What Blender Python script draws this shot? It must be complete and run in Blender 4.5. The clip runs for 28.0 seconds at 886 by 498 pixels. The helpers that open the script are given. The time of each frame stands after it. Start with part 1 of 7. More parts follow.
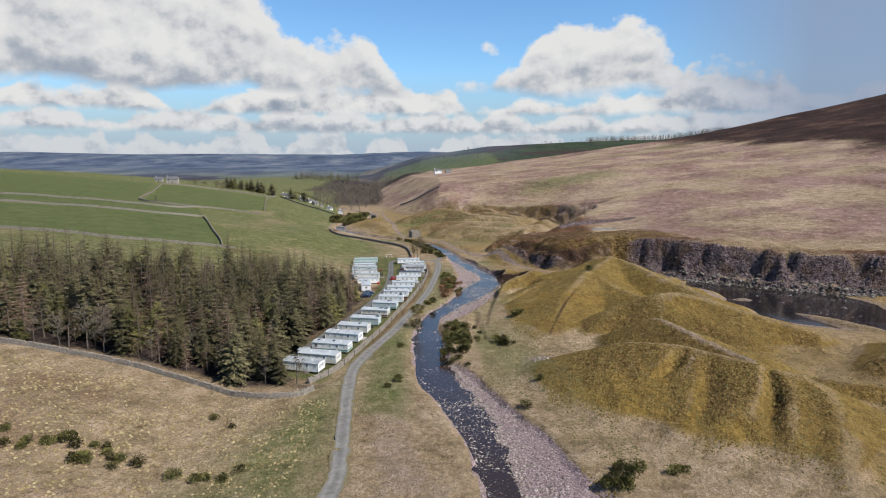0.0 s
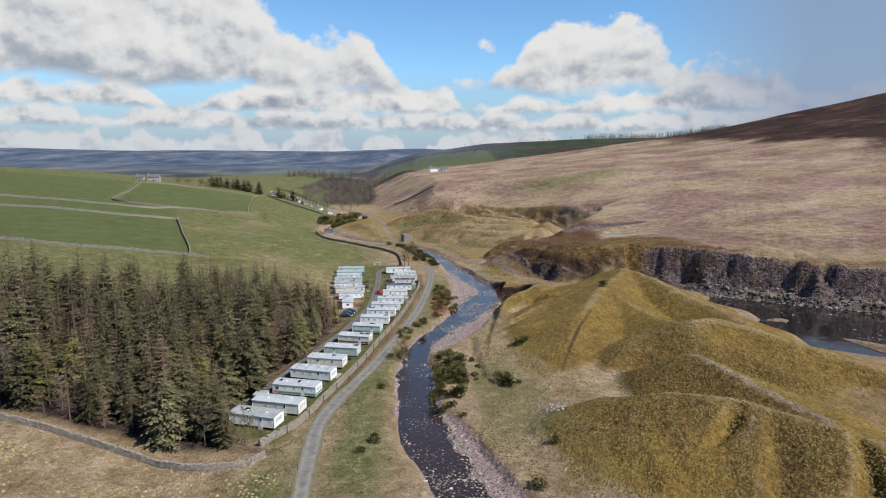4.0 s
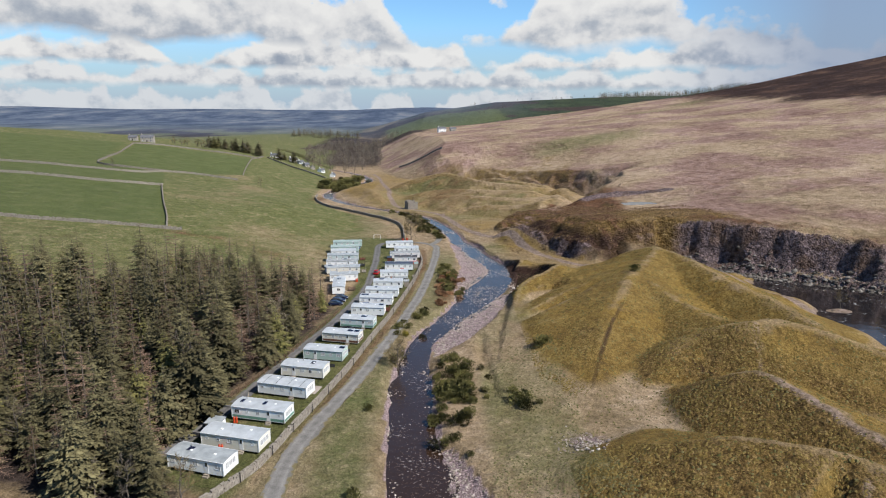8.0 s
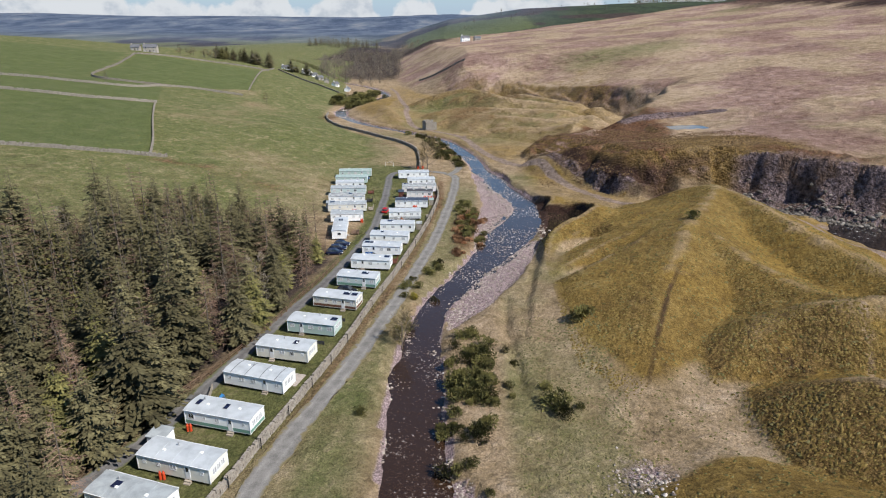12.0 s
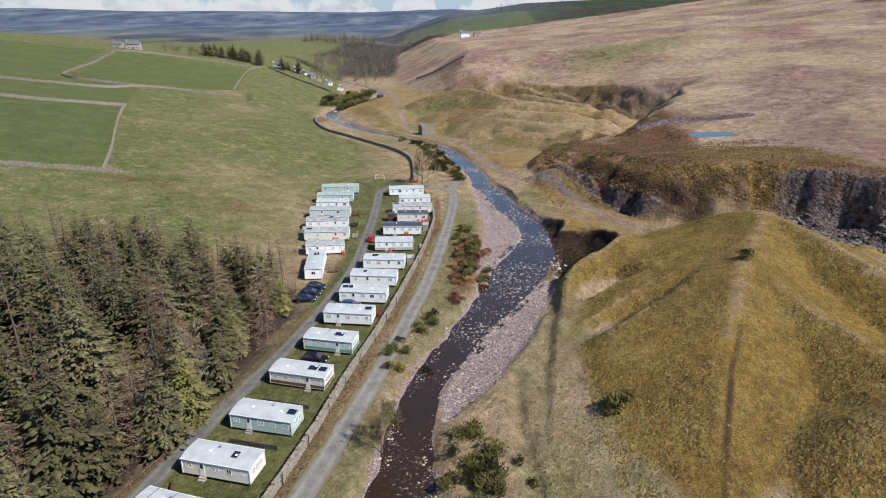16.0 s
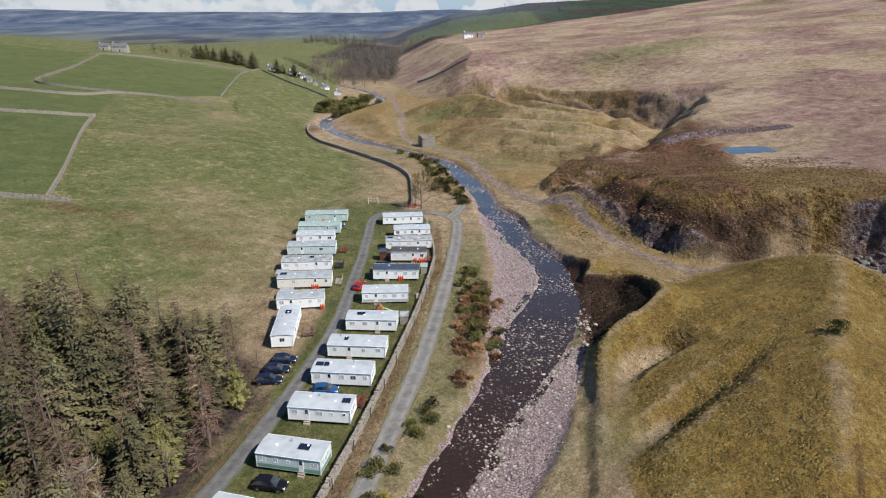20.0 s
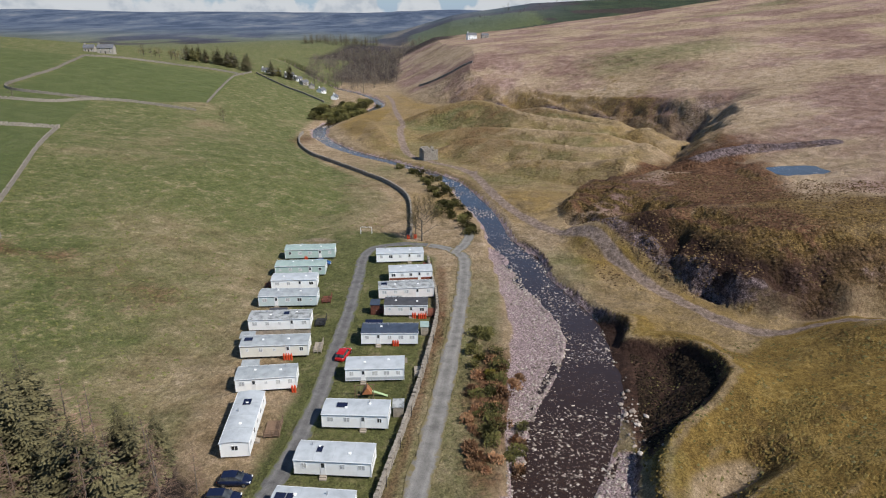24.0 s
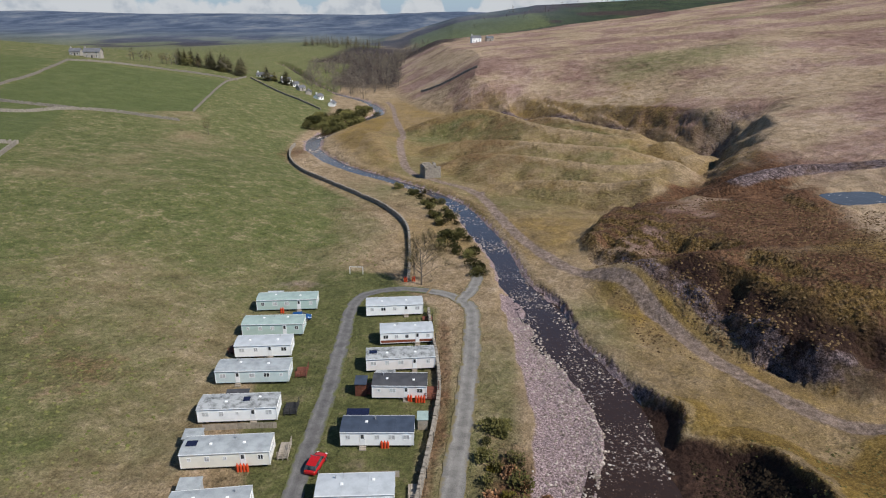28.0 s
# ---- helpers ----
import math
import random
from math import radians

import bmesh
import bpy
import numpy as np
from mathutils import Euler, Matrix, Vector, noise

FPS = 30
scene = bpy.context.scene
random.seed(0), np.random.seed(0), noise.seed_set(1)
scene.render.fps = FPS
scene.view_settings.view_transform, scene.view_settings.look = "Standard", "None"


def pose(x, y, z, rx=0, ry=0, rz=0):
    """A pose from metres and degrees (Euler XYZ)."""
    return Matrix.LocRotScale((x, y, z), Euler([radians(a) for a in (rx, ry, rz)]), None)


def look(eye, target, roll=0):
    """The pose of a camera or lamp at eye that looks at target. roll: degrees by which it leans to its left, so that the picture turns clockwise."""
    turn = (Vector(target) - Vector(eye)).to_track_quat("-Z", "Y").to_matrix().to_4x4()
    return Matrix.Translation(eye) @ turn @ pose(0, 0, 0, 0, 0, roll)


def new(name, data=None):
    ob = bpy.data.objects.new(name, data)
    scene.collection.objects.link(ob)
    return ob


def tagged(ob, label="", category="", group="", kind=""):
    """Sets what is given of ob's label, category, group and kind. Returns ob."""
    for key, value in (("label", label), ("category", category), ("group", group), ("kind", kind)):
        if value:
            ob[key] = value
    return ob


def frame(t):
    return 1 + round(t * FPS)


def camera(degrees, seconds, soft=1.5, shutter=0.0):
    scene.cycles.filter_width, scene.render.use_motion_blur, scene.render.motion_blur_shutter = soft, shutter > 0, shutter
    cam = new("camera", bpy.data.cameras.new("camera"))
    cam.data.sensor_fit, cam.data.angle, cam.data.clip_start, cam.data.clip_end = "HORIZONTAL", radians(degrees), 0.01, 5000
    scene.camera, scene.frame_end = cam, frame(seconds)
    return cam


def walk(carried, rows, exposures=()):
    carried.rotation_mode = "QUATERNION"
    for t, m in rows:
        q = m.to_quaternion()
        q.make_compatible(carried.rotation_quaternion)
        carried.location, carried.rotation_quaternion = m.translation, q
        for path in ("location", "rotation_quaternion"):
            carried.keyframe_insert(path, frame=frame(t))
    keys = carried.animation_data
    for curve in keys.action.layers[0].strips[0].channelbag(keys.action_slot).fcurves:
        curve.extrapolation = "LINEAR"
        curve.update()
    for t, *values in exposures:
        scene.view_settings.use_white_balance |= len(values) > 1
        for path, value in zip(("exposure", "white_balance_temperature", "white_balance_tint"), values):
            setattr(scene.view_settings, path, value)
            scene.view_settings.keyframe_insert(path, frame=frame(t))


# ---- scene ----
cam = camera(70.6, 28.0, 1.1)
PATH = [
    (0, (-1.591, -41.399, 56.521), (-1.588, -39.422, 56.223), 0.2),
    (1.5, (-0.882, -29.5, 56.61), (-0.874, -27.522, 56.318), 0.0),
    (3, (-0.61, -17.316, 56.776), (-0.595, -15.337, 56.482), 0.4),
    (5.5, (0.529, 2.033, 57.24), (0.543, 4.003, 56.896), 0.3),
    (6.5, (0.826, 9.645, 57.338), (0.83, 11.61, 56.968), 0.6),
    (8, (1.227, 21.488, 57.32), (1.213, 23.44, 56.888), 0.4),
    (8.5, (1.367, 25.462, 57.371), (1.343, 27.408, 56.91), 0.4),
    (9.5, (1.536, 33.207, 57.397), (1.492, 35.137, 56.874), 0.5),
    (10.5, (1.587, 40.445, 57.212), (1.527, 42.352, 56.612), 0.4),
    (11, (1.691, 44.091, 57.106), (1.621, 45.985, 56.469), 0.5),
    (11.5, (1.893, 47.949, 57.044), (1.812, 49.83, 56.369), 0.5),
    (13.5, (1.714, 63.427, 56.833), (1.639, 65.296, 56.126), 0.3),
    (15, (1.415, 74.362, 56.755), (1.343, 76.232, 56.049), 0.4),
    (16.5, (1.424, 85.389, 56.88), (1.343, 87.258, 56.173), 0.4),
    (17, (1.367, 89.009, 56.872), (1.286, 90.879, 56.166), 0.3),
    (18, (1.25, 96.566, 56.886), (1.158, 98.435, 56.18), 0.3),
    (20, (0.321, 111.625, 56.848), (0.234, 113.494, 56.142), 0.3),
    (21.5, (-0.405, 122.47, 56.855), (-0.487, 124.339, 56.149), 0.4),
    (23.5, (-1.541, 137.194, 56.814), (-1.628, 139.063, 56.108), 0.4),
    (25, (-2.026, 148.098, 56.724), (-2.129, 149.967, 56.019), 0.3),
    (26.5, (-2.508, 158.728, 56.845), (-2.609, 160.597, 56.141), 0.4),
    (28, (-3.283, 168.209, 57.015), (-3.385, 170.08, 56.314), 0.4),
]
walk(cam, [(t, look(eye, target, roll)) for t, eye, target, roll in PATH], ((0, .20), (7, .24), (13, .38), (17, .38), (22, .22), (28, .08)))

# ---- light ----
SUN_ELEV, SUN_TURN = 48.0, 28.0   # sun to the right of the valley
sun_way = Vector((math.cos(radians(SUN_TURN)) * math.cos(radians(SUN_ELEV)),
                  -math.sin(radians(SUN_TURN)) * math.cos(radians(SUN_ELEV)), math.sin(radians(SUN_ELEV))))
sun = new("sun", bpy.data.lights.new("sun", "SUN"))
sun.data.energy, sun.data.angle, sun.data.color = 5.0, radians(0.6), (1.0, 0.96, 0.90)
sun.matrix_world = look(sun_way * 100, (0, 0, 0))


def node(tree, kind, sockets=None, **props):
    n = tree.nodes.new(kind)
    for key, value in props.items():
        setattr(n, key, value)
    for key, value in (sockets or {}).items():
        if isinstance(value, bpy.types.NodeSocket):
            tree.links.new(value, n.inputs[key])
        else:
            n.inputs[key].default_value = value
    return n


def maths(tree, op, a, b=0.0, c=0.0, clamp=False):
    return node(tree, "ShaderNodeMath", {0: a, 1: b, 2: c}, operation=op, use_clamp=clamp).outputs[0]


def ramp(tree, fac, stops, interp="LINEAR"):
    n = node(tree, "ShaderNodeValToRGB", {"Fac": fac})
    n.color_ramp.interpolation = interp
    while len(n.color_ramp.elements) < len(stops):
        n.color_ramp.elements.new(0.5)
    for e, (at, col) in zip(n.color_ramp.elements, stops):
        e.position, e.color = at, (*(col if isinstance(col, tuple) else (col,) * 3), 1)
    return n.outputs[0]


def mixed(tree, fac, a, b, blend="MIX"):
    n = node(tree, "ShaderNodeMix", data_type="RGBA", blend_type=blend)
    for i, v in ((0, fac), (6, a), (7, b)):
        if isinstance(v, bpy.types.NodeSocket):
            tree.links.new(v, n.inputs[i])
        else:
            n.inputs[i].default_value = v if i == 0 else (*v, 1)
    return n.outputs[2]


def fbm(tree, vec, scale, detail=6.0, rough=0.55, kind="FBM"):
    return node(tree, "ShaderNodeTexNoise", {"Vector": vec, "Scale": scale, "Detail": detail, "Roughness": rough}).outputs[0]


def build_sky():
    """Blue spring sky with decks of cumulus over the horizon, thickening to a grey shower on one side."""
    world = bpy.data.worlds.new("sky")
    scene.world, world.use_nodes = world, True
    t = world.node_tree
    t.nodes.clear()
    air = node(t, "ShaderNodeTexSky", sky_type="NISHITA", sun_disc=False, sun_elevation=radians(SUN_ELEV),
               sun_rotation=radians(90 + SUN_TURN), altitude=300, air_density=1.0, dust_density=0.2, ozone_density=2.6)
    way = node(t, "ShaderNodeTexCoord").outputs["Generated"]
    x, y, z = node(t, "ShaderNodeSeparateXYZ", {0: way}).outputs
    turn = maths(t, "ARCTAN2", x, y)                 # 0 up the valley, positive to the right
    rise = maths(t, "ARCSINE", z)

    def at(dx, dy, seed, squash=1.0):
        return node(t, "ShaderNodeCombineXYZ", {0: maths(t, "ADD", turn, dx), 1: maths(t, "MULTIPLY", maths(t, "ADD", rise, dy), squash), 2: seed}).outputs[0]

    def bell(mid, wide):
        u = maths(t, "DIVIDE", maths(t, "SUBTRACT", turn, radians(mid)), radians(wide))
        return maths(t, "EXPONENT", maths(t, "MULTIPLY", maths(t, "POWER", maths(t, "ABSOLUTE", u), 4.0), -1.0))

    def deck(under, seed, base, high, freq, bias, lump, heads=None, pale=0.0):
        """One layer of cloud: flat bases at one height, heaped heads of uneven height, lit from the right."""
        b, h = radians(base), radians(high)
        run = node(t, "ShaderNodeTexNoise", {"Vector": node(t, "ShaderNodeCombineXYZ", {0: turn, 1: seed}).outputs[0], "Scale": freq, "Detail": 3.0}).outputs[0]
        tall = maths(t, "MULTIPLY_ADD", maths(t, "SUBTRACT", run, .5), 3.2, bias, clamp=True)
        if heads is not None:
            tall = maths(t, "MULTIPLY", heads, maths(t, "MULTIPLY_ADD", run, .7, .62))
        puff = fbm(t, at(0, 0, seed + 4.2, 1.25), lump, 9, .54)
        lit = fbm(t, at(.010, .016, seed + 4.2, 1.25), lump, 9, .54)
        top = maths(t, "MULTIPLY_ADD", tall, h, b)
        top = maths(t, "MULTIPLY_ADD", maths(t, "SUBTRACT", puff, .55), h * 1.5, top)
        over = maths(t, "DIVIDE", maths(t, "SUBTRACT", top, rise), radians(.35) + h * .06)
        low = maths(t, "DIVIDE", maths(t, "SUBTRACT", maths(t, "MULTIPLY_ADD", maths(t, "SUBTRACT", puff, .5), h * .35, rise), b), radians(.3) + h * .07)
        cover = maths(t, "MULTIPLY", maths(t, "MAXIMUM", maths(t, "MINIMUM", over, 1.0), 0.0), maths(t, "MAXIMUM", maths(t, "MINIMUM", low, 1.0), 0.0))
        level = maths(t, "DIVIDE", maths(t, "SUBTRACT", rise, b), maths(t, "MAXIMUM", maths(t, "SUBTRACT", top, b), h * .25))
        shade = maths(t, "ADD", maths(t, "MULTIPLY", level, .62), maths(t, "MULTIPLY_ADD", maths(t, "SUBTRACT", puff, lit), 3.4, .40), clamp=True)
        col = ramp(t, shade, [(.05, (.46, .535, .66)), (.34, (.66, .72, .81)), (.62, (1.05, 1.06, 1.08)), (.9, (1.22, 1.22, 1.21))])
        if pale:
            col = mixed(t, pale, col, (.84, .92, 1.02))
        return mixed(t, cover, under, col)

    blue = mixed(t, 1.0, air.outputs[0], ramp(t, rise, [(.0, .150), (.12, .20), (.25, .20), (.6, .105)]), "MULTIPLY")
    blue = mixed(t, 1.0, blue, (.80, 1.07, 1.26), "MULTIPLY")
    blue = mixed(t, ramp(t, rise, [(-.02, 1.0), (.13, 0.0)]), blue, (.60, .76, .95))
    heads = maths(t, "MULTIPLY", bell(-31, 20), 1.25)
    for mid, wide, tall in ((-9, 4.2, .62), (4.5, 4.5, .42), (13.5, 7.5, .82), (22, 4, .4), (-60, 12, .8)):
        heads = maths(t, "MAXIMUM", heads, maths(t, "MULTIPLY", bell(mid, wide), tall))
    c = deck(blue, 1.7, -.8, 3.0, 14, 1.0, 24, pale=.6)
    c = deck(c, 2.9, 1.7, 2.3, 9, .85, 20, pale=.25)
    c = deck(c, 5.3, 3.3, 3.2, 6, .70, 14)
    c = deck(c, 8.8, 5.0, 9.5, 5, .3, 8, heads)
    shower = maths(t, "MULTIPLY", maths(t, "MULTIPLY", ramp(t, turn, [(.30, 0.0), (.52, .85)]), ramp(t, maths(t, "SUBTRACT", turn, 1.0), [(.0, 1.0), (.35, 0.0)])), ramp(t, rise, [(.28, 1.0), (.42, 0.0)]))
    c = mixed(t, shower, c, (.42, .53, .74))
    back = node(t, "ShaderNodeBackground", {"Color": c, "Strength": 0.55})
    node(t, "ShaderNodeOutputWorld", {0: back.outputs[0]})


build_sky()

# ---- the lie of the land ----
def vnoise(x, y, seed=0):
    """Smooth value noise in -1..1 on arrays."""
    x, y = np.asarray(x, float), np.asarray(y, float)
    xi, yi = np.floor(x).astype(np.int64), np.floor(y).astype(np.int64)
    fx, fy = x - xi, y - yi
    fx, fy = fx * fx * (3 - 2 * fx), fy * fy * (3 - 2 * fy)

    def rnd(a, b):
        n = (a * 374761393 + b * 668265263 + seed * 974711) & 0x7FFFFFFF
        n = ((n ^ (n >> 13)) * 1274126177) & 0x7FFFFFFF
        return ((n ^ (n >> 16)) & 0xFFFF) / 32767.5 - 1
    a, b, c, d = rnd(xi, yi), rnd(xi + 1, yi), rnd(xi, yi + 1), rnd(xi + 1, yi + 1)
    return (a * (1 - fx) + b * fx) * (1 - fy) + (c * (1 - fx) + d * fx) * fy


def octaves(x, y, size, n=4, seed=0):
    out, amp = 0.0, 1.0
    for i in range(n):
        out = out + amp * vnoise(x / size + 17.3 * i, y / size - 9.1 * i, seed + i)
        size, amp = size * 0.5, amp * 0.5
    return out / 1.6


def glide(points, step=3.0):
    """A smooth line through rows of numbers (x, y and what goes with them)."""
    p = np.array(points, float)
    p = np.vstack([2 * p[0] - p[1], p, 2 * p[-1] - p[-2]])
    out = []
    for a, b, c, d in zip(p, p[1:], p[2:], p[3:]):
        n = max(2, int(np.hypot(*(c - b)[:2]) / step))
        u = np.linspace(0, 1, n, endpoint=False)[:, None]
        out.append(0.5 * (2 * b + (c - a) * u + (2 * a - 5 * b + 4 * c - d) * u**2 + (3 * b - a - 3 * c + d) * u**3))
    return np.vstack([*out, p[-2:-1]])


def nearest(line, X, Y):
    """Distance to a line, the values that go with its nearest place, and the side (positive on its right)."""
    best, side = np.full(X.shape, 400.0), np.zeros(X.shape)
    vals = np.zeros((*X.shape, line.shape[1] - 2)) + line[0, 2:]
    grid = X.ndim == 2 and X.shape[0] > 20 and X.shape[1] > 20
    for a, b in zip(line, line[1:]):
        part = slice(None)
        if grid:    # only the piece of the sheet near this stretch
            (r0, r1), (c0, c1) = ((np.searchsorted(v, lo - 90), np.searchsorted(v, hi + 90)) for v, lo, hi in
                                  ((Y[:, 0], min(a[1], b[1]), max(a[1], b[1])), (X[0], min(a[0], b[0]), max(a[0], b[0]))))
            part = (slice(r0, r1), slice(c0, c1))
        x, y = X[part], Y[part]
        v = b[:2] - a[:2]
        u = np.clip(((x - a[0]) * v[0] + (y - a[1]) * v[1]) / max(v @ v, 1e-9), 0, 1)
        dx, dy = x - a[0] - u * v[0], y - a[1] - u * v[1]
        d = np.hypot(dx, dy)
        m = d < best[part]
        best[part] = np.where(m, d, best[part])
        side[part] = np.where(m, v[1] * dx - v[0] * dy, side[part])
        if line.shape[1] > 2:
            vals[part] = np.where(m[..., None], a[2:] + u[..., None] * (b[2:] - a[2:]), vals[part])
    return best, vals, side


def inside(poly, X, Y):
    hit = np.zeros(X.shape, bool)
    for (x0, y0), (x1, y1) in zip(poly, np.roll(poly, -1, 0)):
        m = (y0 > Y) != (y1 > Y)
        hit ^= m & (X < (x1 - x0) * (Y - y0) / (y1 - y0 + 1e-12) + x0)
    return hit


def step(a, b, v):
    u = np.clip((v - a) / (b - a), 0, 1)
    return u * u * (3 - 2 * u)


# x, y, half the water's width
RIVER = glide([(62, -90, 5), (26, 0, 4), (13, 30, 3.4), (8.2, 52, 3), (6.6, 69, 3), (1.6, 90, 3.8), (-2.4, 104, 4.4), (-4.2, 117, 4.2), (-5.8, 137, 4.2), (-6.1, 147, 3.3),
               (-5.7, 161, 2.8), (-3.4, 172, 2.8), (1.4, 184, 3.2), (7, 199, 4.2), (9.8, 206, 5), (12.5, 215, 5.6), (15.2, 223, 5.8), (18.3, 234, 4.8), (20, 247, 3.6),
               (18, 260, 3.8), (13.4, 273, 3.7), (10.6, 289, 3.4), (6.2, 303, 3.2), (3.7, 320, 3.2), (-2, 343, 3.6), (-9, 368, 2.8), (-17, 382, 2.6), (-36, 403, 3),
               (-60, 428, 3), (-80, 460, 3.2), (-89, 490, 3.6), (-88, 515, 3.6), (-80, 560, 3), (-72, 600, 3), (-80, 640, 3), (-96, 680, 3), (-122, 722, 3), (-160, 780, 3), (-215, 900, 4), (-300, 1100, 4)], 5.0)
ROAD = glide([(-34, -70), (-25, 0), (-19, 47), (-19.5, 63), (-22.5, 91), (-23.6, 108), (-22, 120.5), (-18, 138), (-13.6, 162), (-9.8, 188), (-7.2, 208),
              (-4.6, 242), (-3.6, 264), (-3.4, 276), (-4, 286), (-8, 292), (-13, 294)], 2.0)
ROAD_SPUR = glide([(-6, 289), (-4, 295), (-2.5, 303), (-3, 310)], 2.0)
LANE = glide([(-48, 103), (-42.5, 115), (-37.5, 136), (-33.5, 158), (-30, 174), (-27, 192), (-25.2, 208), (-24.8, 222), (-25.6, 240), (-26.2, 254), (-27.6, 272),
              (-28.4, 284), (-27, 291), (-22, 294.4), (-17, 295), (-13.4, 294.2)], 2.0)
TRACK = glide([(110, 190), (86, 215), (70, 243), (56, 246), (48, 249.5), (38, 267), (29, 294), (19, 309), (12, 325), (6, 345), (-4, 385), (-18, 400), (-32, 421),
               (-41, 470), (-44, 507), (-56, 570), (-66, 630), (-76, 670)], 3.0)
# the foot of the quarry faces and of the moor, x, y, the run of the slope
EDGE = glide([(420, 120, 14), (260, 168, 13), (200, 190, 13), (165, 204, 13), (140, 216, 13), (119, 230, 13), (106, 236, 13), (90, 247, 14), (76, 251, 16.5), (64, 250, 16.5), (55, 253.5, 16.5),
              (48, 259.5, 16.5), (43, 268, 17), (38.5, 280, 18), (30, 300, 25), (23, 326, 24), (34, 347, 26), (55, 366, 30), (72, 396, 24), (90, 420, 20), (98, 442, 18), (88, 470, 18), (66, 503, 20),
              (40, 538, 21), (14, 562, 22), (-16, 586, 26), (-46, 625, 44), (-70, 700, 70), (-90, 790, 80), (-115, 900, 80), (-150, 1200, 80), (-180, 1800, 80)], 6.0)
EDGE_POLY = np.vstack([EDGE[:, :2], [(-180, 9000), (9000, 9000), (9000, 120)]])
# crests of the spoil heaps: x, y, height, steepness of the flanks
CRESTS = [glide(c, 1.8) for c in (
    [(22, 103, 3.4, .5, .3), (27, 104, 6.4, .5, .3), (33, 105, 9, .5, .3), (38.5, 103.5, 11.4, .52, .29), (43, 101.5, 12.8, .52, .28), (48, 98.5, 13.6, .52, .28), (54, 96, 13.6, .52, .28), (60, 90, 13.4, .5, .28), (65, 84, 13.2, .5, .28), (69, 81.5, 12.8, .5, .3), (72.5, 78, 12.2, .5, .32), (72, 70, 10, .5, .3), (67, 58, 7.6, .5, .3), (60, 46, 5.4, .5, .3)],
    [(43, 135, 2.6, .5, .46), (46, 133.5, 4.6, .5, .46), (50.3, 130, 7.8, .5, .46), (53.7, 127.5, 10.4, .5, .46), (57, 125.5, 12.4, .42, .46), (60, 117, 12.4, .36, .5), (63, 105, 12.0, .36, .5), (66, 90, 12.4, .4, .5)],
    [(40, 138, 3.6, .5, .4), (46, 143, 6.6, .5, .42), (51.4, 147.5, 9.3, .5, .44), (57, 149.5, 11.2, .5, .46), (62, 149, 13.0, .5, .5), (66, 147.5, 14.4, .45, .5), (72, 148.5, 14.5, .42, .45), (80, 146, 13, .4, .42), (90, 139, 10.4, .36, .4), (104, 130, 7.4, .34, .4)],
    [(28, 131, 3.4, .24, .26), (31.5, 140, 5.2, .23, .28), (35, 152, 7.2, .23, .3), (40, 166, 9.4, .24, .33), (46, 178, 10.9, .26, .38), (55, 197, 12.1, .3, .4), (64, 213, 12.2, .33, .4), (72, 229, 12.6, .5, .42), (66, 236, 10.0, .6, .55)],
    [(72, 229, 12.6, .45, .4), (77, 216, 12.2, .38, .42), (81, 193, 11.2, .36, .42), (85, 171, 10.6, .36, .42), (84, 150, 10.2, .36, .42), (79, 146, 10, .4, .4)],
    [(67, 216, 12.0, .3, .3), (50, 213, 9.4, .42, .3), (38, 205, 6.4, .5, .32), (28, 197, 3.6, .5, .32)],
    [(55, 197, 12.1, .3, .4), (62, 176, 9.4, .34, .36), (66, 160, 10.4, .36, .36), (68, 150, 13, .4, .4)],
    [(108, 104, 9, .45, .4), (122, 116, 9.5, .45, .4), (150, 118, 10, .45, .4), (190, 100, 12, .45, .4)],
    [(84, 92, 7.6, .4, .36), (98, 84, 8.2, .4, .36), (112, 66, 8.6, .4, .36), (140, 40, 9, .4, .36)],
    [(-66, 502, -1, .22, .22), (-56, 474, 1.4, .24, .24), (-47, 446, 0.6, .26, .26), (-40, 428, -2.2, .3, .3)],
    [(-40, 522, -2, .5, .4), (-22, 520, 5, .5, .42), (-2, 514, 9.4, .5, .42), (12, 494, 9.2, .5, .42), (28, 468, 8.4, .5, .42), (50, 452, 8.0, .45, .4), (66, 444, 7, .45, .4)],
    [(22, 512, 4, .5, .5), (36, 502, 7.4, .5, .45), (54, 478, 7.4, .5, .45), (70, 462, 6.4, .5, .45)],
    [(74, 440, 6.5, .5, .5), (81, 438, 9.6, .5, .5), (90, 440, 8, .5, .5)],
    [(-20, 416, -2, .45, .45), (-5, 424, 3.6, .5, .42), (14, 414, 5.4, .5, .4), (34, 400, 6.2, .5, .4), (48, 392, 7, .45, .4), (66, 392, 9, .4, .4)],
    [(-2, 382, -1.5, .5, .5), (12, 384, 2.4, .5, .45), (27, 378, 4.8, .55, .45), (40, 372, 5.6, .5, .4), (54, 366, 9, .4, .4)],
    [(74, 352, 13.2, .5, .5), (86, 358, 14.8, .5, .6), (100, 362, 15.2, .5, .6), (120, 360, 15, .5, .5)],
    [(-26, 462, -2, .4, .4), (-14, 456, 2.2, .45, .4), (2, 452, 4.4, .45, .4), (18, 442, 5.8, .45, .4), (36, 432, 6.6, .45, .4), (56, 422, 7.4, .4, .4)],
    [(28, 302, 4, .5, .5), (36, 296, 8.5, .5, .5), (52, 292, 12.5, .45, .45), (64, 292, 14, .35, .35)],
)]
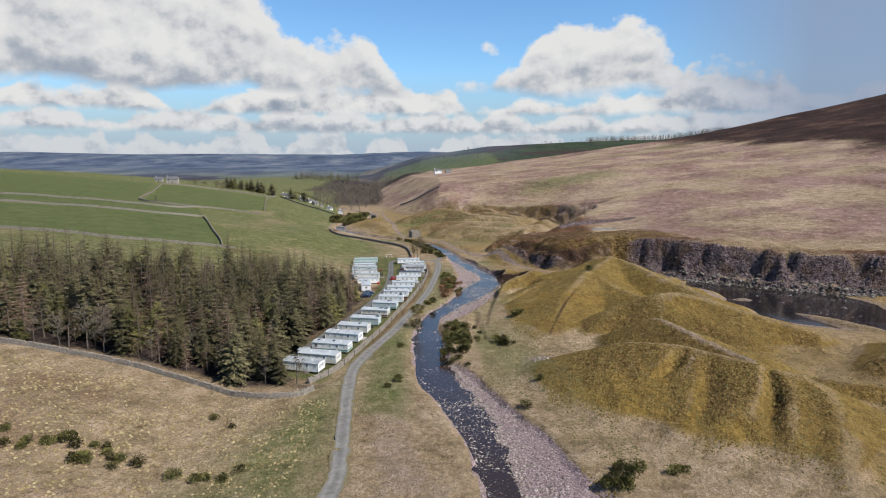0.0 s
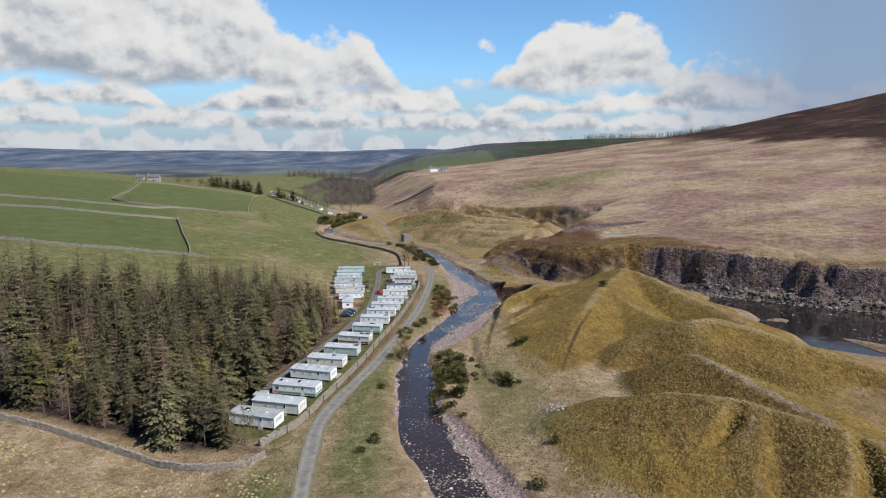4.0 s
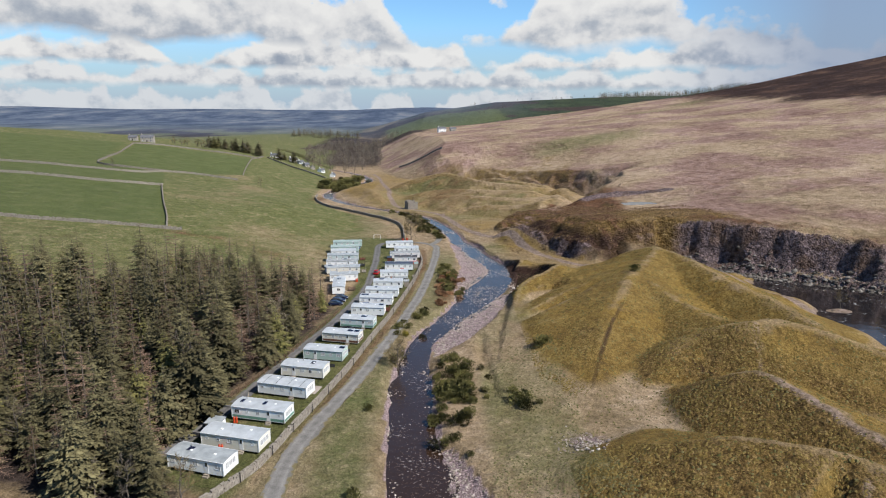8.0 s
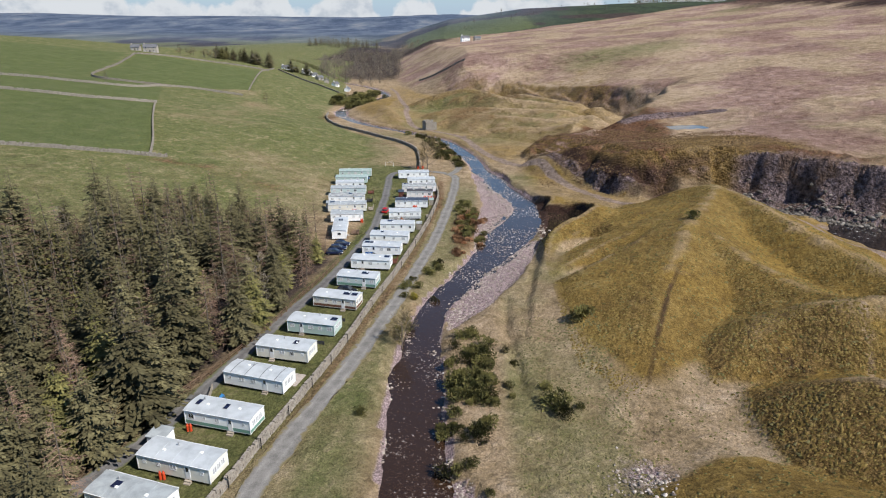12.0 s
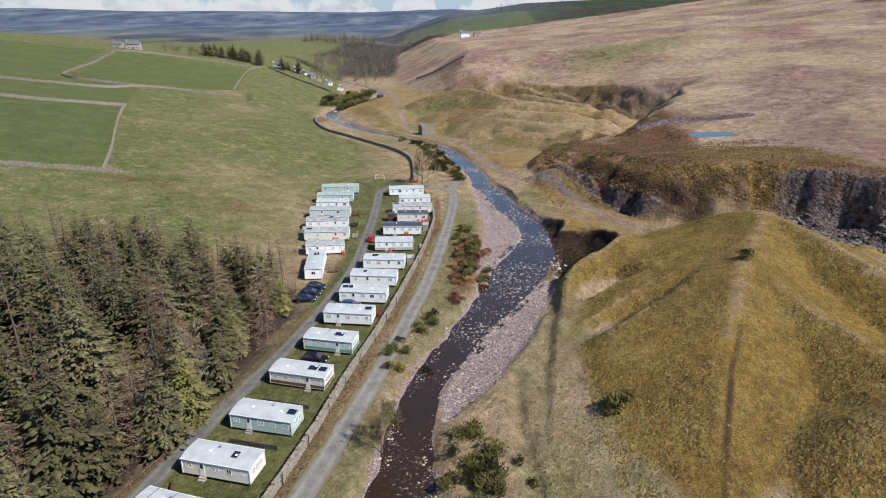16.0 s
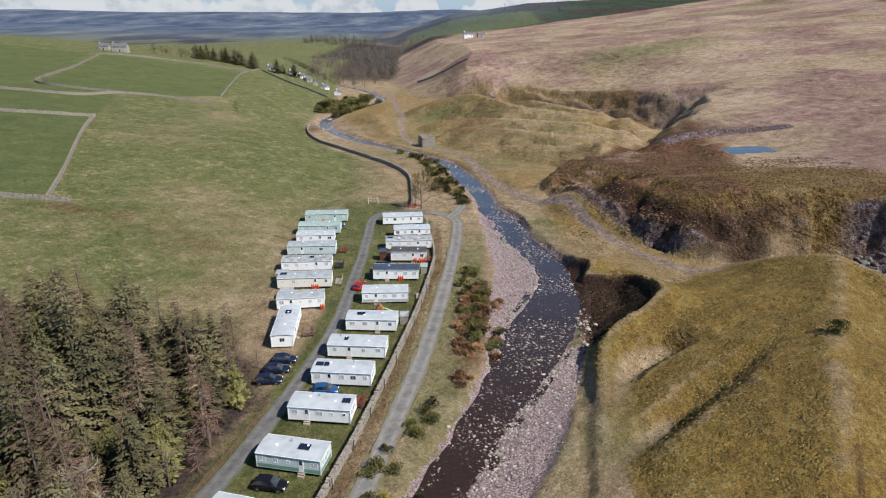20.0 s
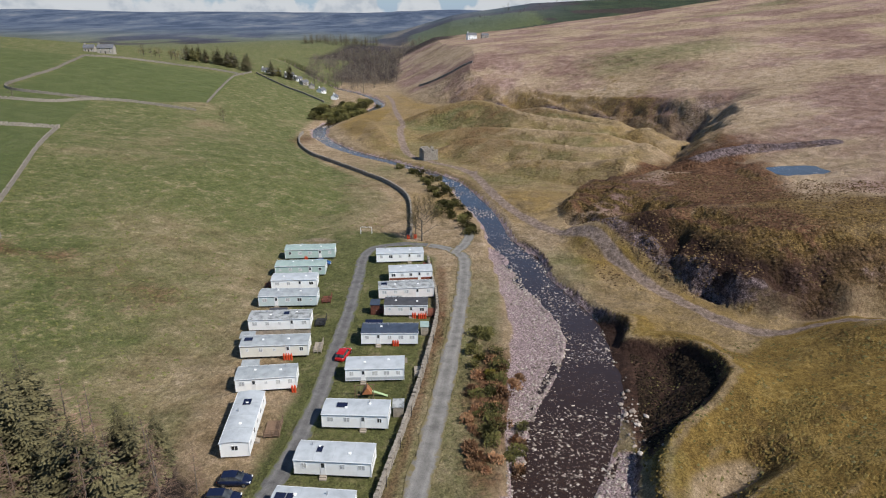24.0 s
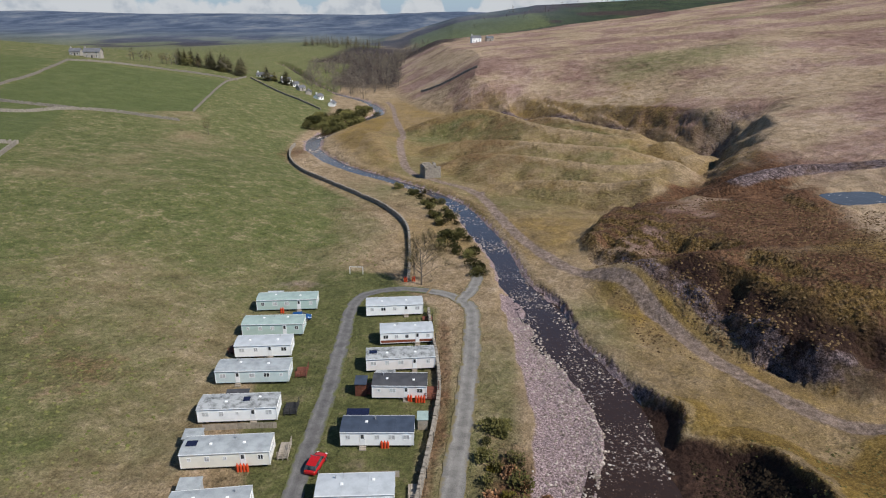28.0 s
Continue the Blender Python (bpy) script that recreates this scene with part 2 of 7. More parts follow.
# lip of the undercut bank on the far side of the river: x, y, height
BANK = glide([(12.6, 140, 3.3), (13.6, 152, 3.3), (14.8, 163, 3.4), (16.2, 173, 3.5), (18, 182, 3.5), (19.5, 190, 3.6), (21, 200, 3.9), (23.2, 208, 4.8), (29, 214.5, 6.4), (35.4, 221, 7.6), (37.8, 228, 6.6),
              (37, 235, 5), (35.3, 239, 3.8), (31, 241, 2.8), (26.5, 242.6, 2.0), (27.8, 246, 2.6), (28.1, 248.8, 3.0), (25.4, 254, 1.8), (22.8, 260, 1.1), (20.2, 267, .7),
              (17.8, 274, .5), (15.6, 283, .2), (14.2, 290, 0), (11, 300, -.3)], 2.0)
# gullies worn in the flank above the river: x, y, depth, half width
GULLIES = [glide(g, 2.0) for g in ([(39, 207, .6, 2), (34, 206.3, 2.6, 3.2), (28, 203, 3.2, 3.6), (21.5, 194, 2, 2.4)], [(47, 199.5, .4, 1.5), (38, 193, 1.6, 2.6), (28.7, 185.6, 2.2, 2.8), (19.5, 178.5, 1.2, 2)],
           [(53.5, 95.5, .5, 1), (50, 91.5, 2.0, 1.5), (45.5, 87, .8, 1.3)], [(66, 83, .6, 1.2), (64, 76, 2.2, 1.8), (60, 70, 1.6, 2), (58, 63, .6, 1.6)], [(57, 90, .3, 1.5), (53, 80, 1.2, 2.4), (47, 70, .8, 2.4)],
           [(35.5, 219, 1.0, 2), (29, 212, 2.6, 2.6), (23, 206, 2.4, 2.2)])]
PIT_WATER, POND_WATER = 0.9, 12.6


def floor_of(Y):
    return 0.02 * (280 - np.clip(Y, -400, 900)) - 0.004 * np.clip(Y - 900, 0, 600)


def moor(X, Y):
    x, y = np.clip(X, -300, 1500), np.clip(Y, 0, 1930) - 300
    z = 6.3 + .0833 * x + .0532 * y + .0071e-3 * x * x + .0342e-3 * x * y - .0163e-3 * y * y
    z = z + 78 * np.exp(-((X - 1080) ** 2 + (Y - 860) ** 2) / (2 * 330**2)) - 9 * np.exp(-((X - 400) ** 2 + (Y - 1000) ** 2) / (2 * 250**2))
    z = z + 7.0 * np.exp(-((X - 80) ** 2 + (Y - 262) ** 2) / (2 * 45**2)) - 9 * np.exp(-((X - 60) ** 2 + (Y - 520) ** 2) / (2 * 75**2)) - 8 * np.exp(-((X - 10) ** 2 + (Y - 545) ** 2) / (2 * 55**2)) - 6.0 * np.exp(-((X - 88) ** 2 + (Y - 336) ** 2) / (2 * 38**2))
    z = z - 33 * step(1080, 1500, Y) * step(1250, 800, X) - 9 * np.exp(-((X + 20) ** 2 + (Y - 1080) ** 2) / (2 * 150**2))
    return z + octaves(X, Y, 160, 3, 5) * 3.0 * step(250, 600, Y) + (.5 * octaves(X, Y, 22, 3, 6) + .9 * octaves(X, Y, 60, 3, 7)) * step(400, 560, Y)


def height(X, Y, fine=True):
    X, Y = np.asarray(X, float), np.asarray(Y, float)
    base = floor_of(Y)
    z = base + 0.25 * octaves(X, Y, 22, 3, 3)
    # pasture hill on the left of the river
    xl = np.interp(Y, (-200, 300, 345, 389, 430, 470, 600, 700, 900, 1200, 2000), (-46, -48, -46, -60, -84, -95, -105, -125, -150, -180, -260))
    dl = np.clip(xl - X, 0, None)
    hill = 45 * (1 - np.exp(-np.clip(dl - 1, 0, None) / 210)) + 1.3 * octaves(X, Y, 70, 3, 11) * step(5, 60, dl)
    hill = hill * (1 + .22 * step(400, 700, Y))
    hill = hill * (1 - .95 * step(690, 1250, Y))
    z = z + hill
    # moor and quarry faces on the right
    d, run, _ = nearest(EDGE, X, Y)
    run = run[..., 0]
    d = np.where(inside(EDGE_POLY, X, Y), d, -d)
    crag = octaves(X, Y, 9, 4, 21) * 2.4 + octaves(X, Y, 30, 2, 22) * 3.0
    crag = crag + 2.6 * octaves(X + .45 * Y, .05 * Y - .1 * X, 11, 3, 28) * step(16, 13.5, run)
    crag = crag * step(640, 560, Y)
    k = np.clip((d + crag * step(-6, 4, d) * step(run * 2.2, run, d)) / run, 0, 1)
    cliffy = step(16, 13.5, run)
    ribs = .25 * octaves(X * 1.0 + Y * .6, Y * .25 - X * .15, 5, 3, 23)
    k = np.where(run > 15.8, np.clip(np.where(Y > 345, k, np.where(k < .2, k * 2.9, .58 + (k - .2) * .525)) + (1.7 * ribs + .4 * octaves(X + Y * .5, Y * .3 - X * .2, 11, 2, 26)) * np.sqrt(k) * (1 - k) * 1.3 * step(640, 560, Y), 0, 1), k)
    k = k * (1 - cliffy) + cliffy * np.where(k < .35, k * .8, np.clip(.28 + (k - .35) * 2.6, 0, 1))
    up = moor(X, Y)
    bench = base + (.5 + .6 * step(200, 245, Y)) * step(4, 18, X - np.interp(Y, RIVER[:84, 1], RIVER[:84, 0]))
    low = np.where(X > -30, bench, z)
    right = low + (np.maximum(up, low) - low) * (k * k * (3 - 2 * k) * .35 + k * .65)
    z = np.where(d > -2, np.maximum(z, right), np.where(X > np.interp(Y, (-100, 300, 400, 600), (5, 5, -30, -60)), np.maximum(z, bench), z))
    along = (Y - X) * .7071
    gut = np.abs(octaves(along, (X + Y) * .12, 8, 2, 27))
    z = z - 3.4 * np.clip(.55 - gut, 0, 1) * step(0, .12, k) * step(1, .55, k) * step(15, 16.4, run) * (d > 0) * step(340, 310, Y)
    notch = np.clip(1 - np.abs(octaves(along, (X + Y) * .35, 6, 2, 29)) / .4, 0, 1)
    z = z - 1.6 * notch * step(0, .06, k) * step(.75, .3, k) * step(15, 16.4, run) * (d > 0) * step(340, 310, Y) * (run < 23)
    notch = np.clip(1 - np.abs(octaves(X + .3 * Y, Y * .3, 9, 3, 30)) / .35, 0, 1)
    z = z - 3.2 * notch * step(.1, .35, k) * step(1, .7, k) * cliffy * (d > 0)
    hum = step(350, 385, Y) * step(540, 500, Y) * step(-60, -20, X) * step(90, 50, X)
    z = z + hum * .8 * octaves(X, Y, 24, 3, 24)
    # flooded quarry floor
    pit = np.exp(-(((X - 132) / 34) ** 4 + ((Y - 188 + (X - 132) * .45) / 40) ** 4))
    z = np.where(d < 2, z - (z - PIT_WATER + 1.2) * pit, z)
    z = z + 1.7 * np.exp(-(((X - 116) / 5) ** 2 + ((Y - 197) / 3) ** 2)) + 2.3 * np.exp(-(((X - 131) / 8) ** 2 + ((Y - 162 + (X - 131) * 2.2) / 6) ** 2)) * (d < -10)
    # spoil heaps
    for i, c in enumerate(CRESTS):
        box = (X > c[:, 0].min() - 60) & (X < c[:, 0].max() + 60) & (Y > c[:, 1].min() - 60) & (Y < c[:, 1].max() + 60)
        if not box.any():
            continue
        x, y = X[box], Y[box]
        gully = 1.2 - 2.6 * np.abs(octaves(x, y, 21, 2, 31 + i)) + .5 * octaves(x, y, 9, 2, 61 + i)
        cone = np.full(x.shape, -99.0)
        way = np.gradient(c[:, :2], axis=0)
        for (px, py, top, fall_l, fall_r), (ux, uy) in zip(c, way / np.linalg.norm(way, axis=1)[:, None]):
            dx, dy = x - px, y - py
            dc = np.sqrt(dx * dx + dy * dy + .5)
            k = .5 + .5 * (uy * dx - ux * dy) / dc
            worn_back = (1 + (.24 if i < 9 else .3) * (.4 if i in (0, 3, 5, 6) else 1) * gully * step(1, 7, dc))
            cone = np.maximum(cone, top - (fall_l + (fall_r - fall_l) * k) * (dc - .7) * worn_back)
        low = z[box]
        h = np.clip(.5 + (cone - low) / 1.6, 0, 1)
        z[box] = low + (cone - low) * h + .8 * h * (1 - h)
    # gullies and the undercut bank
    for g in GULLIES:
        box = (X > g[:, 0].min() - 8) & (X < g[:, 0].max() + 8) & (Y > g[:, 1].min() - 8) & (Y < g[:, 1].max() + 8)
        if box.any():
            dg, v, _ = nearest(g, X[box], Y[box])
            z[box] = z[box] - v[:, 0] * np.clip(1.25 - dg / v[:, 1] + .2 * octaves(X[box], Y[box], 5, 2, 47), 0, 1)
    db, v, sb = nearest(BANK, X, Y)
    by = step(138, 152, Y) * step(302, 290, Y)
    lip = v[..., 0] + .3 * octaves(X, Y, 9, 2, 44)
    out = np.where(sb > 0, db, -db) + .6 * octaves(X, Y, 7, 2, 45)
    shelf = X > np.interp(Y, RIVER[:90, 1], RIVER[:90, 0])
    drop = 1.0 + .9 * step(186, 200, Y) * step(262, 250, Y)
    face = np.maximum(lip - drop * np.clip(-out / 1.1, 0, 1) - .72 * np.clip(-out - 1.1, 0, None), np.where(Y < 192, np.minimum(z, base + .4), base - .6))
    z = np.where(shelf & (db < 30), np.where(out > 0, z + (lip - z) * step(9, .5, db) * by, z + (face - z) * by), z)
    # hollows: second quarry, pond, river channel
    z = z - (7 + 3 * octaves(X, Y, 8, 3, 25)) * np.exp(-(((X - 104) / 24) ** 4 + ((Y - 452 - (X - 104) * .5) / 13) ** 4))
    rim = np.exp(-(((X - 97) / 17) ** 4 + ((Y - 333 - (X - 97) * .25) / 12) ** 4))
    z = z + np.clip(POND_WATER + .7 - z, 0, None) * step(.15, .6, rim)
    pond = np.exp(-(((X - 97) / 10) ** 4 + ((Y - 333 - (X - 97) * .25) / 6.5) ** 4))
    z = z * (1 - pond) + (POND_WATER - .8) * pond
    dr, w, side = nearest(RIVER, X, Y)
    w = w[..., 0]
    wob = octaves(X, Y, 7, 3, 41) * .9
    bed = base - 1.75
    beach = step(-.15, .6, bar_of(X, Y)) * (dr < w + 22)
    shore = base - 1.33 + .07 * np.clip(dr - w, -2, None) + .16 * octaves(X, Y, 5, 3, 42)
    z = z + (np.minimum(z, shore) - z) * beach
    k = step(w - 1.0, w + 2.6, dr + wob) * (1 - beach) + step(w - 1.6, w + .3, dr) * beach
    z = np.where(dr < w + 14, bed + (z - bed) * np.clip(k, 0, 1), z)
    # drains across the bench
    for line in (((10.6, 136), (10.2, 147), (9.4, 158), (10, 170)), ((-16.4, 62.5), (-11, 62.2), (-6, 61), (0, 60.4), (4, 59)), ((-42, 55), (-32, 59), (-25, 61), (-20.4, 62.4)),):
        dd, _, _ = nearest(np.array(line, float), X, Y)
        z = z - .9 * np.exp(-(dd + .4 * octaves(X, Y, 4, 2, 46)) ** 2 / 1.1)
    # far country
    far = step(1500, 2600, Y)
    roll = octaves(X, Y, 900, 4, 51)
    plain = -30 + 20 * roll + 112 * step(3000, 4700, Y) * (.75 + .25 * octaves(X, Y, 1500, 2, 52)) * step(1500, -200, X)
    hillr = 62 * step(-260, 330, X) + .03 * np.clip(X - 330, 0, 1500)
    plain = plain + 14 * np.exp(-((X + 370) / 190) ** 2 - ((Y - 1520) / 160) ** 2)
    farz = np.maximum(plain, (hillr + 22) * step(3300, 2400, Y) - 10)
    z = z * (1 - far) + farz * far
    ridge = np.interp(X, (-420, -186, -64, 138, 404, 670, 824, 1100, 1500), (-40, 16, 52, 84, 96, 103, 126, 140, 120)) + 2.5 * octaves(X, Y, 190, 3, 53)
    z = np.where(Y > 1250, np.maximum(z, ridge - 44 * (np.clip(1900 - Y, 0, None) / 400) ** 1.3 - .05 * np.clip(Y - 1930, 0, None)), z)
    z = z + 14 * (1 - far) * np.exp(-((X + 370) / 190) ** 2 - ((Y - 1520) / 160) ** 2)
    if fine:
        rough = octaves(X, Y, 3.2, 3, 61)
        z = z + rough * (.10 + .22 * step(6, 20, X) * step(-8, 4, z - base - 1)) * (np.abs(dr) > w) * step(-20, -15, -np.abs(X + 30) * 0 - 10)
        z = z + rough * .9 * cliffy * step(-2, 3, d) * step(26, 14, d)
    return z


BARS = [glide(b, 4.0) for b in ([(24, 34, 6.5), (16.4, 54, 6), (13.8, 68, 5.2), (8.6, 87, 3.4), (4.6, 103, 2.4), (2, 114, 1.2)],
                                [(-.8, 158, 1.2), (.6, 163, 2.4), (3.6, 170, 3.8), (7, 179, 4.4), (10.6, 188, 4.4), (14.8, 198, 3.3), (17.6, 206, 2.2), (20, 212, 1.2)],
                                [(4.2, 204, 1), (5.6, 217, 1.8), (7.2, 226, 2.8), (9.6, 236, 4.4), (11.2, 246, 4.8), (9.8, 258, 4.2), (8.4, 267, 3.4), (6, 280, 2.4), (3.6, 294, 1.5)],
                                [(16, 280, 1), (14, 290, 1.8), (11, 299, 1.2)], [(-84, 462, 3), (-86, 478, 5), (-88, 494, 3)])]


def bar_of(X, Y):
    """Where shingle banks lie beside the river."""
    b = np.full(np.shape(X), -9.0)
    for line in BARS:
        d, v, _ = nearest(line, X, Y)
        b = np.maximum(b, 1.15 - (d / v[..., 0]) ** 2)
    return np.maximum(b, -1) + .22 * octaves(X, Y, 6, 3, 71)


SHEET = {}


def surface(X, Y):
    """Height of the built ground sheet, between its corners."""
    xs, ys, Z = SHEET["x"], SHEET["y"], SHEET["z"]
    X, Y = np.asarray(X, float), np.asarray(Y, float)
    i, j = np.clip(np.searchsorted(xs, X) - 1, 0, len(xs) - 2), np.clip(np.searchsorted(ys, Y) - 1, 0, len(ys) - 2)
    u, v = (X - xs[i]) / (xs[i + 1] - xs[i]), (Y - ys[j]) / (ys[j + 1] - ys[j])
    return (Z[j, i] * (1 - u) + Z[j, i + 1] * u) * (1 - v) + (Z[j + 1, i] * (1 - u) + Z[j + 1, i + 1] * u) * v


def ground_z(x, y):
    return float(surface(np.array([float(x)]), np.array([float(y)]))[0])

# ---- materials ----
def material(name, rough=0.8, metal=0.0, spec=0.3):
    m = bpy.data.materials.new(name)
    m.use_nodes = True
    t = m.node_tree
    b = t.nodes["Principled BSDF"]
    b.inputs["Roughness"].default_value, b.inputs["Metallic"].default_value = rough, metal
    b.inputs["Specular IOR Level"].default_value = spec
    return m, t, b


def place(t):
    return node(t, "ShaderNodeTexCoord").outputs["Object"]


def world_place(t):
    return node(t, "ShaderNodeNewGeometry").outputs["Position"]


def bump(t, b, h, strength=0.4, dist=0.1):
    n = node(t, "ShaderNodeBump", {"Height": h, "Strength": strength, "Distance": dist})
    t.links.new(n.outputs[0], b.inputs["Normal"])


def worn(name, col, dark, scale=3.0, rough=0.6, spread=(0.35, 0.7), grain=30.0, bumpy=0.15, metal=0.0, by_object=0.0):
    """A surface of one colour with stains at two scales and a little relief."""
    m, t, b = material(name, rough, metal)
    p = world_place(t)
    n = maths(t, "MULTIPLY_ADD", fbm(t, p, grain, 3), 0.3, maths(t, "MULTIPLY", fbm(t, p, scale, 5), 0.75))
    c = ramp(t, n, [(spread[0], dark), (spread[1], col)])
    if by_object:
        r = node(t, "ShaderNodeObjectInfo").outputs["Random"]
        c = mixed(t, by_object, c, ramp(t, r, [(0.0, tuple(v * .45 for v in col)), (1.0, tuple(min(1, v * 1.5) for v in col))]))
    t.links.new(c, b.inputs["Base Color"])
    if bumpy:
        bump(t, b, n, bumpy, 0.05)
    return m


def ground_material():
    m, t, b = material("land", 0.95, 0, 0.1)
    p = world_place(t)
    za, zb, zc = (node(t, "ShaderNodeSeparateColor", {0: node(t, "ShaderNodeAttribute", attribute_name=n).outputs["Color"]}).outputs for n in ("zone_a", "zone_b", "zone_c"))
    big, mid, small, tiny = fbm(t, p, .018, 5), fbm(t, p, .13, 6, .6), fbm(t, p, .75, 5, .62), fbm(t, p, 4.2, 3, .6)
    tuft = node(t, "ShaderNodeTexVoronoi", {"Vector": p, "Scale": 1.35, "Randomness": 1.0}).outputs["Distance"]
    far = node(t, "ShaderNodeTexNoise", {"Vector": node(t, "ShaderNodeMapping", {"Vector": p, "Scale": (.016, .013, .010)}).outputs[0], "Scale": 1.0, "Detail": 12.0, "Roughness": .74}).outputs[0]
    rub = maths(t, "MULTIPLY_ADD", small, .45, maths(t, "MULTIPLY", mid, .55))
    # dry tan grass is what lies everywhere
    speck = fbm(t, p, .22, 8, .78)
    tan = ramp(t, maths(t, "MULTIPLY_ADD", speck, .45, maths(t, "MULTIPLY", rub, .55)), [(.37, (.155, .124, .058)), (.46, (.29, .232, .113)), (.54, (.405, .328, .176)), (.64, (.57, .48, .29))])
    moor_n = maths(t, "ADD", maths(t, "MULTIPLY", far, .40), maths(t, "MULTIPLY_ADD", speck, .50, maths(t, "MULTIPLY", rub, .10)))
    moor_a = ramp(t, moor_n, [(.38, (.16, .125, .056)), (.46, (.32, .258, .135)), (.54, (.45, .365, .205)), (.64, (.60, .50, .32))])
    moor_b = ramp(t, moor_n, [(.40, (.14, .088, .052)), (.50, (.28, .195, .128)), (.60, (.44, .335, .235))])
    moor_c = mixed(t, ramp(t, big, [(.44, 0.0), (.56, 1.0)]), moor_a, moor_b)
    blades = maths(t, "MULTIPLY_ADD", speck, .5, maths(t, "MULTIPLY_ADD", small, .32, maths(t, "MULTIPLY", mid, .18)))
    green = ramp(t, blades, [(.37, (.066, .090, .024)), (.46, (.118, .148, .042)), (.53, (.175, .190, .068)), (.59, (.30, .275, .125)), (.66, (.47, .41, .23))])
    lawn = ramp(t, rub, [(.36, (.080, .098, .030)), (.52, (.140, .156, .050)), (.66, (.225, .21, .095))])
    brack = ramp(t, maths(t, "MULTIPLY_ADD", small, .6, maths(t, "MULTIPLY", mid, .4)), [(.36, (.042, .025, .011)), (.5, (.135, .075, .034)), (.64, (.25, .152, .072))])
    spoil = ramp(t, maths(t, "MULTIPLY_ADD", tiny, .25, maths(t, "MULTIPLY", rub, .75)), [(.36, (.110, .074, .020)), (.46, (.190, .135, .034)), (.56, (.262, .194, .054)), (.68, (.38, .295, .125))])
    ochre = ramp(t, small, [(.36, (.185, .122, .022)), (.62, (.37, .262, .052))])
    spoil = mixed(t, ramp(t, maths(t, "MULTIPLY_ADD", mid, .35, maths(t, "MULTIPLY", fbm(t, p, .04, 3, .5), .65)), [(.46, .1), (.60, .6)]), spoil, ochre)
    rock = ramp(t, maths(t, "MULTIPLY_ADD", tiny, .4, maths(t, "MULTIPLY", small, .6)), [(.38, (.020, .017, .015)), (.5, (.145, .118, .098)), (.62, (.30, .25, .21)), (.72, (.46, .40, .35))])
    rock = mixed(t, ramp(t, mid, [(.50, 0.0), (.60, .75)]), rock, ramp(t, small, [(.38, (.065, .043, .024)), (.62, (.20, .142, .082))]))
    stone = ramp(t, tiny, [(.32, (.15, .120, .097)), (.5, (.33, .268, .222)), (.66, (.50, .425, .365))])
    # dark heather; also paints the shade of the cove and quarry face
    heath_shade = ramp(t, maths(t, "MULTIPLY_ADD", far, .75, maths(t, "MULTIPLY", small, .25)), [(.38, (.022, .013, .009)), (.52, (.055, .034, .021)), (.64, (.18, .115, .065))])
    mud = ramp(t, small, [(.36, (.19, .154, .10)), (.62, (.36, .298, .205))])
    wood = ramp(t, rub, [(.36, (.030, .025, .018)), (.62, (.085, .068, .048))])
    edge = maths(t, "MULTIPLY_ADD", mid, .9, maths(t, "MULTIPLY", small, .5))

    def zone(v, soft=.35):
        return ramp(t, maths(t, "ADD", v, maths(t, "MULTIPLY", maths(t, "SUBTRACT", edge, .7), 1.1)), [(.5 - soft, 0.0), (.5 + soft, 1.0)])
    c = mixed(t, zone(zc[0]), tan, moor_c)
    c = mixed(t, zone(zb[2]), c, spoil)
    ze = node(t, "ShaderNodeSeparateColor", {0: node(t, "ShaderNodeAttribute", attribute_name="zone_e").outputs["Color"]}).outputs
    # brown tussock growth; its darker tone also paints slopes turned from the sun
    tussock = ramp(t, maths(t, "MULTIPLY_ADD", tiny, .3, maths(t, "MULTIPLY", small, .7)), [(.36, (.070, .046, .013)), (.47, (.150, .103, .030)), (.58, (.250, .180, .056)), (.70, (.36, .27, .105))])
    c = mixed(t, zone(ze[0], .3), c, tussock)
    c = mixed(t, zone(za[0], .4), c, green)
    c = mixed(t, zone(za[2], .25), c, brack)
    c = mixed(t, zone(za[1], .25), c, heath_shade)
    c = mixed(t, zone(zc[2], .2), c, lawn)
    c = mixed(t, zone(zb[0], .2), c, rock)
    c = mixed(t, zone(zb[1], .2), c, stone)
    c = mixed(t, zone(zc[1], .25), c, mud)
    wd = node(t, "ShaderNodeAttribute", attribute_name="zone_d")
    sd = node(t, "ShaderNodeSeparateColor", {0: wd.outputs["Color"]}).outputs
    # far hill pasture, its green darkened to hold a cloud shadow
    c = mixed(t, zone(ze[1], .2), c, ramp(t, far, [(.36, (.026, .042, .022)), (.6, (.062, .085, .038))]))
    c = mixed(t, zone(sd[0], .2), c, wood)
    c = mixed(t, zone(sd[1], .12), c, ramp(t, rub, [(.3, (.085, .118, .032)), (.5, (.115, .150, .045)), (.66, (.17, .19, .07))]))
    c = mixed(t, .8, c, mixed(t, 1.0, c, ramp(t, tiny, [(.34, .60), (.66, 1.40)]), "MULTIPLY"))
    c = mixed(t, .36, c, mixed(t, 1.0, c, ramp(t, tuft, [(.0, .62), (.75, 1.45)]), "MULTIPLY"))
    # distance haze put into the base colour as blue-grey far ground
    far_haze = ramp(t, fbm(t, node(t, "ShaderNodeMapping", {"Vector": p, "Scale": (.0055, .0034, .003)}).outputs[0], 1.0, 8, .7), [(.38, (.055, .085, .115)), (.48, (.095, .135, .165)), (.57, (.15, .195, .205)), (.68, (.25, .285, .26))])
    c = mixed(t, sd[2], c, far_haze)
    c = node(t, "ShaderNodeHueSaturation", {"Saturation": 1.0, "Color": c}).outputs[0]
    c = mixed(t, 1.0, c, (.785, .712, .85), "MULTIPLY")
    t.links.new(c, b.inputs["Base Color"])
